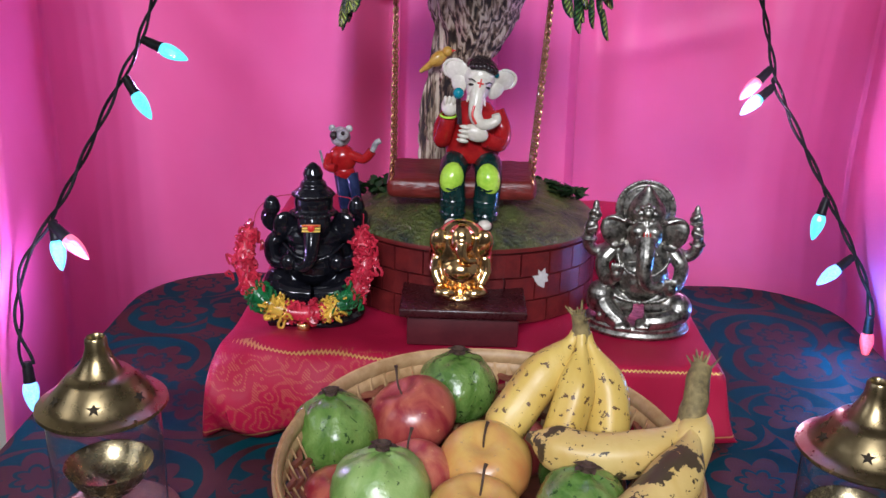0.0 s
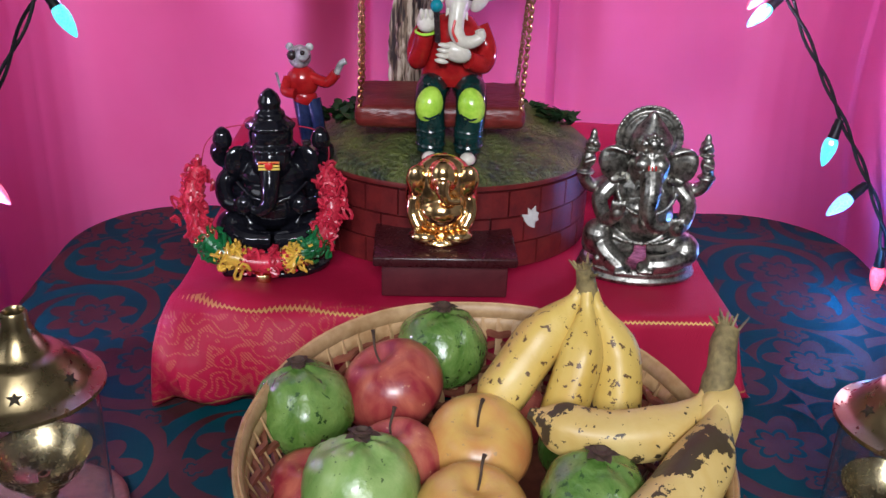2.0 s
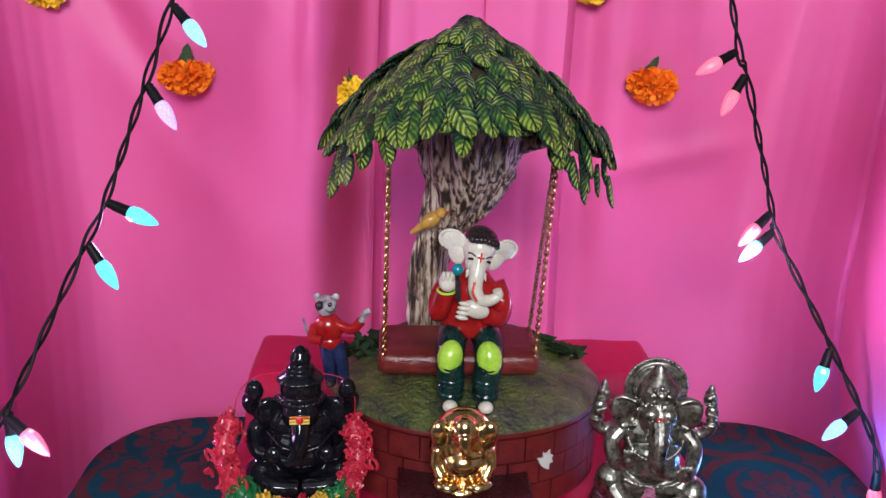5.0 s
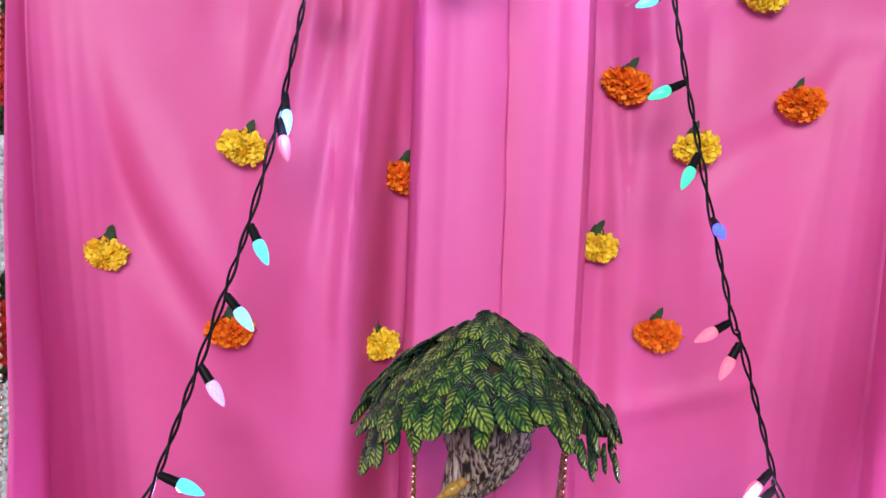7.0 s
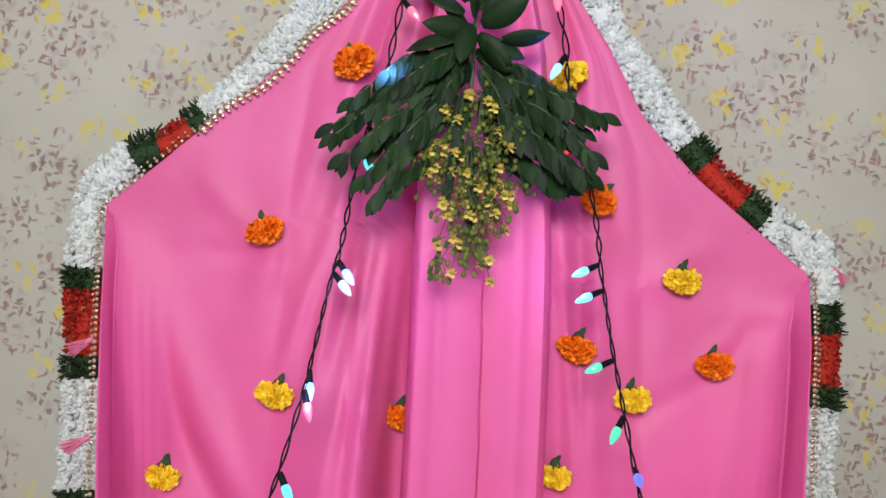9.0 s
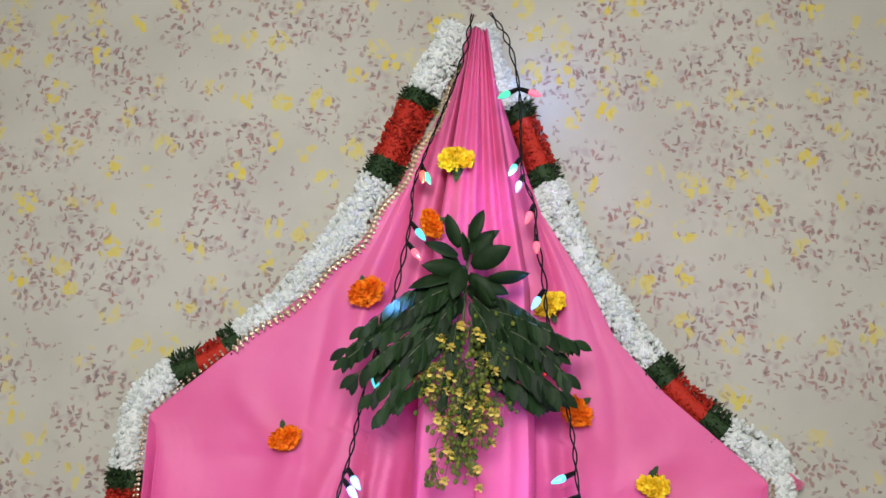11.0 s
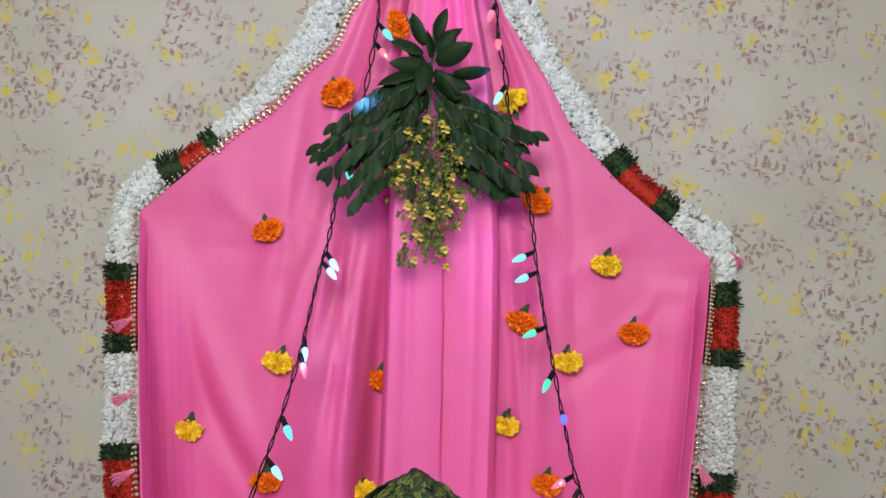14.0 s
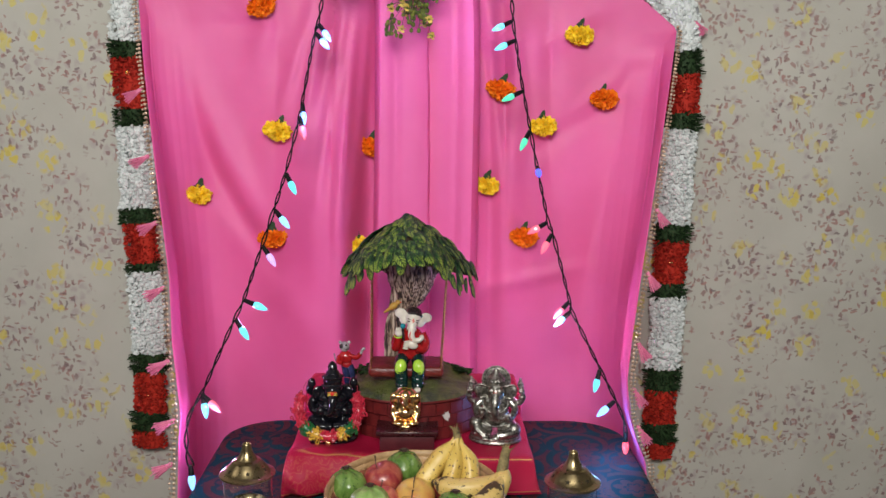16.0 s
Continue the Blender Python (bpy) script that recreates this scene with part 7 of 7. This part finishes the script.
# ---- string lights ----
CABLE_R = [(0.075, 1.46, 2.79), (0.121, 1.43, 2.697), (0.152, 1.42, 2.566), (0.164, 1.41, 2.366), (0.195, 1.405, 2.283), (0.201, 1.40, 2.208), (0.223, 1.40, 2.093), (0.231, 1.395, 2.014), (0.278, 1.385, 1.821), (0.293, 1.371, 1.733), (0.298, 1.358, 1.672), (0.304, 1.349, 1.631), (0.318, 1.328, 1.535), (0.341, 1.30, 1.409), (0.358, 1.28, 1.318), (0.387, 1.249, 1.179), (0.398, 1.243, 1.151), (0.441, 1.207, 0.983), (0.446, 1.202, 0.962), (0.510, 1.135, 0.832), (0.545, 1.105, 0.762), (0.562, 1.090, 0.720), (0.566, 1.080, 0.690)]
CABLE_L = [(0.030, 1.47, 2.79), (-0.001, 1.45, 2.615), (-0.086, 1.44, 2.351), (-0.092, 1.43, 2.266), (-0.099, 1.42, 2.19), (-0.129, 1.41, 2.005), (-0.168, 1.40, 1.872), (-0.185, 1.356, 1.726), (-0.194, 1.33, 1.662), (-0.200, 1.321, 1.641), (-0.225, 1.255, 1.474), (-0.230, 1.241, 1.44), (-0.259, 1.188, 1.307), (-0.283, 1.154, 1.222), (-0.306, 1.123, 1.144), (-0.346, 1.071, 1.015), (-0.364, 1.055, 0.975), (-0.404, 0.985, 0.872), (-0.418, 0.945, 0.834), (-0.438, 0.918, 0.796), (-0.444, 0.904, 0.761), (-0.440, 0.886, 0.716), (-0.428, 0.873, 0.690)]
# bulbs: height on the cable, colour, side turn and fall of the bulb in degrees
BULBS_R = [(2.575, "g", -80, 30), (2.575, "p", 80, 20), (2.40, "g", -70, 60), (2.355, "w", -30, 60), (2.285, "p", -50, 65), (2.210, "p", 0, 60), (2.085, "b", -80, 60), (1.940, "r", -60, 65), (1.680, "c", -80, 25), (1.632, "c", -80, 25), (1.505, "g", -85, 25), (1.409, "g", -60, 60), (1.318, "v", 0, 20), (1.182, "p", -85, 30), (1.155, "p", -70, 60), (0.988, "p", -75, 45), (0.965, "c", -75, 40), (0.835, "c", -60, 75), (0.765, "b", -80, 40), (0.695, "r", 10, 85)]
BULBS_L = [(2.385, "r", 20, 70), (2.380, "g", 60, 60), (2.235, "c", 80, 50), (2.185, "p", 70, 50), (2.040, "b", 50, 70), (1.930, "r", 60, 70), (1.885, "c", 60, 60), (1.668, "b", 60, 50), (1.645, "b", 60, 45), (1.474, "b", 20, 75), (1.440, "p", 40, 70), (1.307, "c", 60, 60), (1.222, "b", 70, 48), (1.140, "w", 70, 55), (1.018, "c", 85, 22), (0.978, "c", 70, 55), (0.836, "c", 40, 75), (0.832, "p", 75, 40), (0.696, "b", 30, 80)]


def on_line(path, z):
    for a, b in zip(path, path[1:]):
        if a.z >= z >= b.z:
            return a.lerp(b, (a.z - z) / max(1e-6, a.z - b.z)), (b - a).normalized()
    return path[-1], Vector((0, 0, -1))


def light_string(points, bulbs, label):
    top = thing("string_lights", label, "string lights", "light strings before the curtain")
    path = smooth_path(points, 16)
    for ph in (0.0, math.pi):
        bm = bmesh.new()
        strand, run = [], 0.0
        for i, p in enumerate(path):
            d = (path[min(i + 1, len(path) - 1)] - path[max(0, i - 1)]).normalized()
            side = d.cross(Vector((0, 1, 0))).normalized()
            up = side.cross(d)
            if i:
                run += (p - path[i - 1]).length
            w = 0.0026 + 0.0075 * max(0.0, noise.noise((run * 5, 0, 0)))
            a = run * 62 + 2.5 * noise.noise((run * 6, 4, 0)) + ph
            strand.append(p + side * w * math.cos(a) + up * w * 0.8 * math.sin(a))
        tube(bm, strand, 0.0019, 6)
        part("wire", bm, M["wire"], top)
    for z, colour, turn, fall in bulbs:
        p, d = on_line(path, z)
        t, f = radians(turn), radians(fall)
        out = Vector((math.sin(t) * math.cos(f), -math.cos(t) * math.cos(f), -math.sin(f)))
        q = out.to_track_quat("Z", "Y").to_matrix().to_4x4()
        m = Matrix.Translation(p + out * 0.003) @ q @ Matrix.Scale(0.86, 4)
        bm = bmesh.new()
        lathe(bm, [(0, 0), (0.0050, 0.000), (0.0062, 0.003), (0.0058, 0.006), (0.0068, 0.009), (0.0070, 0.022), (0.0076, 0.024), (0.0076, 0.027), (0, 0.027)], 14, m=m)
        sock = part("socket", bm, M["socket"], top, "black ribbed socket")
        bm = bmesh.new()
        prof = [(0.0060, 0.026), (0.0088, 0.030), (0.0100, 0.036), (0.0098, 0.043), (0.0082, 0.051), (0.0056, 0.059), (0.0026, 0.065), (0.0, 0.0675)]
        lathe(bm, prof, 10, m=m)
        part("bulb", bm, GLOW[colour], sock, "lit faceted plastic bulb", smooth=False)
    return top


light_string(CABLE_R, BULBS_R, "string of coloured bulbs on twisted black wire")
light_string(CABLE_L, BULBS_L, "string of coloured bulbs on twisted black wire")

# ---- hanging bunch of leaves and yellow blossoms ----


def leaf_bunch():
    top = thing("leaf_bunch", "hanging bunch of green leaves and yellow blossoms tied to the curtain", "plant")
    cx, cy = 0.045, 1.372
    bm = bmesh.new()
    stem = smooth_path([(cx + 0.002, cy, 2.22), (cx - 0.002, cy - 0.03, 2.06), (cx - 0.006, cy - 0.055, 1.90), (cx - 0.004, cy - 0.05, 1.70)], 8)
    tube(bm, stem, lambda t: 0.0042 - 0.002 * t, 8)
    part("stem", bm, M["twig"], top, "grey-green stem")
    # blunt oval leaves in a rosette at the top: root height, direction in degrees, length
    rosette = [(2.175, 78, 0.075), (2.155, 112, 0.080), (2.145, 40, 0.095), (2.115, 22, 0.100), (2.135, 152, 0.080), (2.105, 184, 0.100), (2.085, -14, 0.085),
               (2.095, 222, 0.080), (2.115, 262, 0.090), (2.095, -48, 0.085), (2.085, 196, 0.105), (2.125, 92, 0.065), (2.075, 245, 0.075),
               (2.120, 60, 0.085), (2.110, 168, 0.075), (2.090, 8, 0.090), (2.080, -70, 0.080), (2.100, 132, 0.070), (2.070, 208, 0.085), (2.070, -30, 0.085)]
    for z, deg, ln in rosette:
        bm = bmesh.new()
        a = radians(deg + random.uniform(-6, 6))
        root = Vector((cx + 0.016 * math.cos(a) + random.gauss(0, 0.010), cy - 0.015 - random.uniform(0.0, 0.045), z))
        d = Vector((math.cos(a), random.uniform(-0.55, -0.05), math.sin(a)))
        flat = Vector((0, -1, 0)) - d.normalized() * (Vector((0, -1, 0)).dot(d.normalized()))
        up = (flat.normalized() + Vector((random.gauss(0, 0.6), 0, random.gauss(0, 0.6)))).normalized()
        dn = d.normalized()
        side = dn.cross(up).normalized()
        m = Matrix((side, dn, side.cross(dn))).transposed().to_4x4()
        m.translation = root
        leaf(bm, m, ln, ln * random.uniform(0.40, 0.50), random.uniform(0.05, 0.22), 0, 7, 0.08)
        thicken(part("leaf", bm, M["leaf"], top), 0.0008)
    # feathered fronds: near-level stalks with paired leaflets hanging from them
    fronds = [
        ((0.02, 2.03), (-0.09, 2.01), (-0.225, 1.915), 1.0), ((0.02, 2.06), (-0.07, 2.055), (-0.175, 1.985), 0.95), ((0.01, 1.99), (-0.08, 1.95), (-0.195, 1.865), 1.0),
        ((0.01, 1.96), (-0.06, 1.90), (-0.125, 1.80), 0.95), ((0.0, 2.01), (-0.05, 1.97), (-0.13, 1.90), 1.0), ((0.02, 1.99), (-0.02, 1.95), (-0.08, 1.88), 0.9),
        ((-0.02, 1.88), (-0.06, 1.845), (-0.105, 1.795), 0.8), ((0.03, 2.07), (-0.03, 2.04), (-0.10, 2.00), 0.9),
        ((0.08, 2.06), (0.14, 2.04), (0.205, 1.975), 0.9), ((0.07, 2.03), (0.17, 2.00), (0.285, 1.955), 1.0), ((0.08, 1.99), (0.17, 1.96), (0.265, 1.905), 1.05),
        ((0.09, 1.95), (0.16, 1.91), (0.245, 1.845), 1.15), ((0.09, 1.92), (0.15, 1.87), (0.205, 1.815), 1.1), ((0.07, 2.00), (0.12, 1.97), (0.19, 1.91), 1.0), ((0.06, 2.05), (0.10, 2.01), (0.15, 1.95), 0.9),
        ((0.03, 2.00), (0.02, 1.92), (0.00, 1.82), 0.9), ((0.06, 2.00), (0.08, 1.92), (0.10, 1.82), 0.9), ((0.04, 1.92), (0.05, 1.84), (0.04, 1.75), 0.8),
        ((0.03, 2.04), (-0.10, 1.98), (-0.20, 1.90), 0.95), ((0.02, 2.00), (-0.05, 1.93), (-0.15, 1.84), 1.0), ((0.06, 2.02), (0.15, 1.98), (0.25, 1.93), 1.0), ((0.07, 1.97), (0.13, 1.93), (0.22, 1.86), 1.05), ((0.05, 2.06), (0.00, 2.00), (-0.03, 1.93), 0.9), ((0.05, 2.04), (0.09, 1.98), (0.10, 1.91), 0.9),
    ]
    bm = bmesh.new()
    leaf(bm, Matrix.Identity(4), 0.058, 0.027, 0.16, 0, 5, 0.1)
    shape = mesh_of("leaflet", bm, M["leaflet"])

    def leaflet(root, way, size, parent):
        dn = way.normalized()
        face = Vector((random.gauss(0, 0.35), -1, random.gauss(0, 0.25)))
        side = dn.cross(face).normalized()
        m = Matrix((side, dn, side.cross(dn))).transposed().to_4x4()
        m.translation = root
        ob = new("leaflet", shape)
        ob.parent, ob.matrix_basis = parent, m @ Matrix.Scale(size, 4)

    for i, ((x0, z0), (x1, z1), (x2, z2), size) in enumerate(fronds):
        y0 = cy - 0.004 - 0.013 * (i % 4)
        path = smooth_path([(x0, y0, z0), (x1, y0 - 0.030, z1), (x2 + random.gauss(0, 0.008), y0 - 0.022, z2 + random.gauss(0, 0.014))], 9)
        bm = bmesh.new()
        tube(bm, path, 0.0013, 5)
        stalk_ob = part("frond", bm, M["twig"], top, "feathered leaf frond")
        for k in range(2, len(path)):
            d = (path[k] - path[k - 1]).normalized()
            t = k / (len(path) - 1)
            for s_, drop in ((1, 1.0), (-1, 0.75)):
                if random.random() < 0.13:
                    continue
                v = d * (0.42 + 0.35 * (s_ < 0)) + Vector((random.gauss(0, 0.10), -0.22 * s_ + random.gauss(0, 0.14), -drop + random.gauss(0, 0.14)))
                leaflet(path[k] - d * 0.006 * (s_ < 0), v, size * random.uniform(0.75, 1.12) * (1.0 - 0.25 * t ** 3), stalk_ob)
        leaflet(path[-1], path[-1] - path[-2], size * 0.8, stalk_ob)
    # clusters of buds and open blossoms
    sprays = [(-0.03, 1.86), (0.02, 1.93), (0.06, 1.95), (0.09, 1.96), (0.0, 1.88), (0.045, 1.87), (0.09, 1.86), (-0.01, 1.82), (0.035, 1.80), (0.08, 1.79), (0.115, 1.80), (0.015, 1.75), (0.05, 1.73), (0.09, 1.75), (0.03, 1.69), (0.065, 1.69), (-0.01, 1.655), (0.10, 1.90), (0.13, 1.93), (0.07, 1.83)]
    for i, (x, z) in enumerate(sprays):
        y = cy - 0.045 - 0.012 * (i % 3)
        small = z < 1.66
        bm = bmesh.new()
        tips = []
        for k in range(16 if small else 26):
            e = Vector((x + random.gauss(0, 0.014 if small else 0.021), y + random.gauss(0, 0.014), z + random.gauss(0, 0.014 if small else 0.024)))
            tube(bm, smooth_path([(x, y + 0.01, z + 0.03), (0.5 * (x + e.x), 0.5 * (y + e.y), 0.5 * (z + e.z) + 0.018), e], 3), 0.0007, 4)
            tips.append(e)
        spray = part("flower_spray", bm, M["twig"], top, "loose spray of buds and blossoms")
        bm = bmesh.new()
        for e in tips:
            s = 0.0040 + 0.0022 * random.random()
            bmesh.ops.create_icosphere(bm, subdivisions=1, radius=s, matrix=Matrix.Translation(e) @ Matrix.Diagonal((1, 1, 1.25, 1)))
        tagged(part("bud_growth", bm, M["bud"], spray, "green and yellow buds"), kind="stuff")
        poses_ = []
        for e in tips[: 0 if small else 4]:
            for k in range(6):
                dd = Vector((math.cos(k * 1.257), -0.9, math.sin(k * 1.257)))
                poses_.append(Matrix.Translation(e) @ facing(dd, random.uniform(-0.6, 0.6)) @ Matrix.Diagonal((0.011, 0.013, 0.013, 1)))
        if poses_:
            tagged(scattered("blossom_growth", *PETAL, poses_, M["blossom"], spray, "open yellow blossoms"), kind="stuff")
        if i % 3 == 0:
            bm = bmesh.new()
            for k in range(4):
                leaf(bm, Matrix.Translation((x, y, z)) @ facing((random.gauss(0, 1), -0.3, random.gauss(0, 1))), 0.022, 0.012)
            tagged(part("leafy_growth", bm, M["bud"], spray), kind="stuff")
    return top


leaf_bunch()
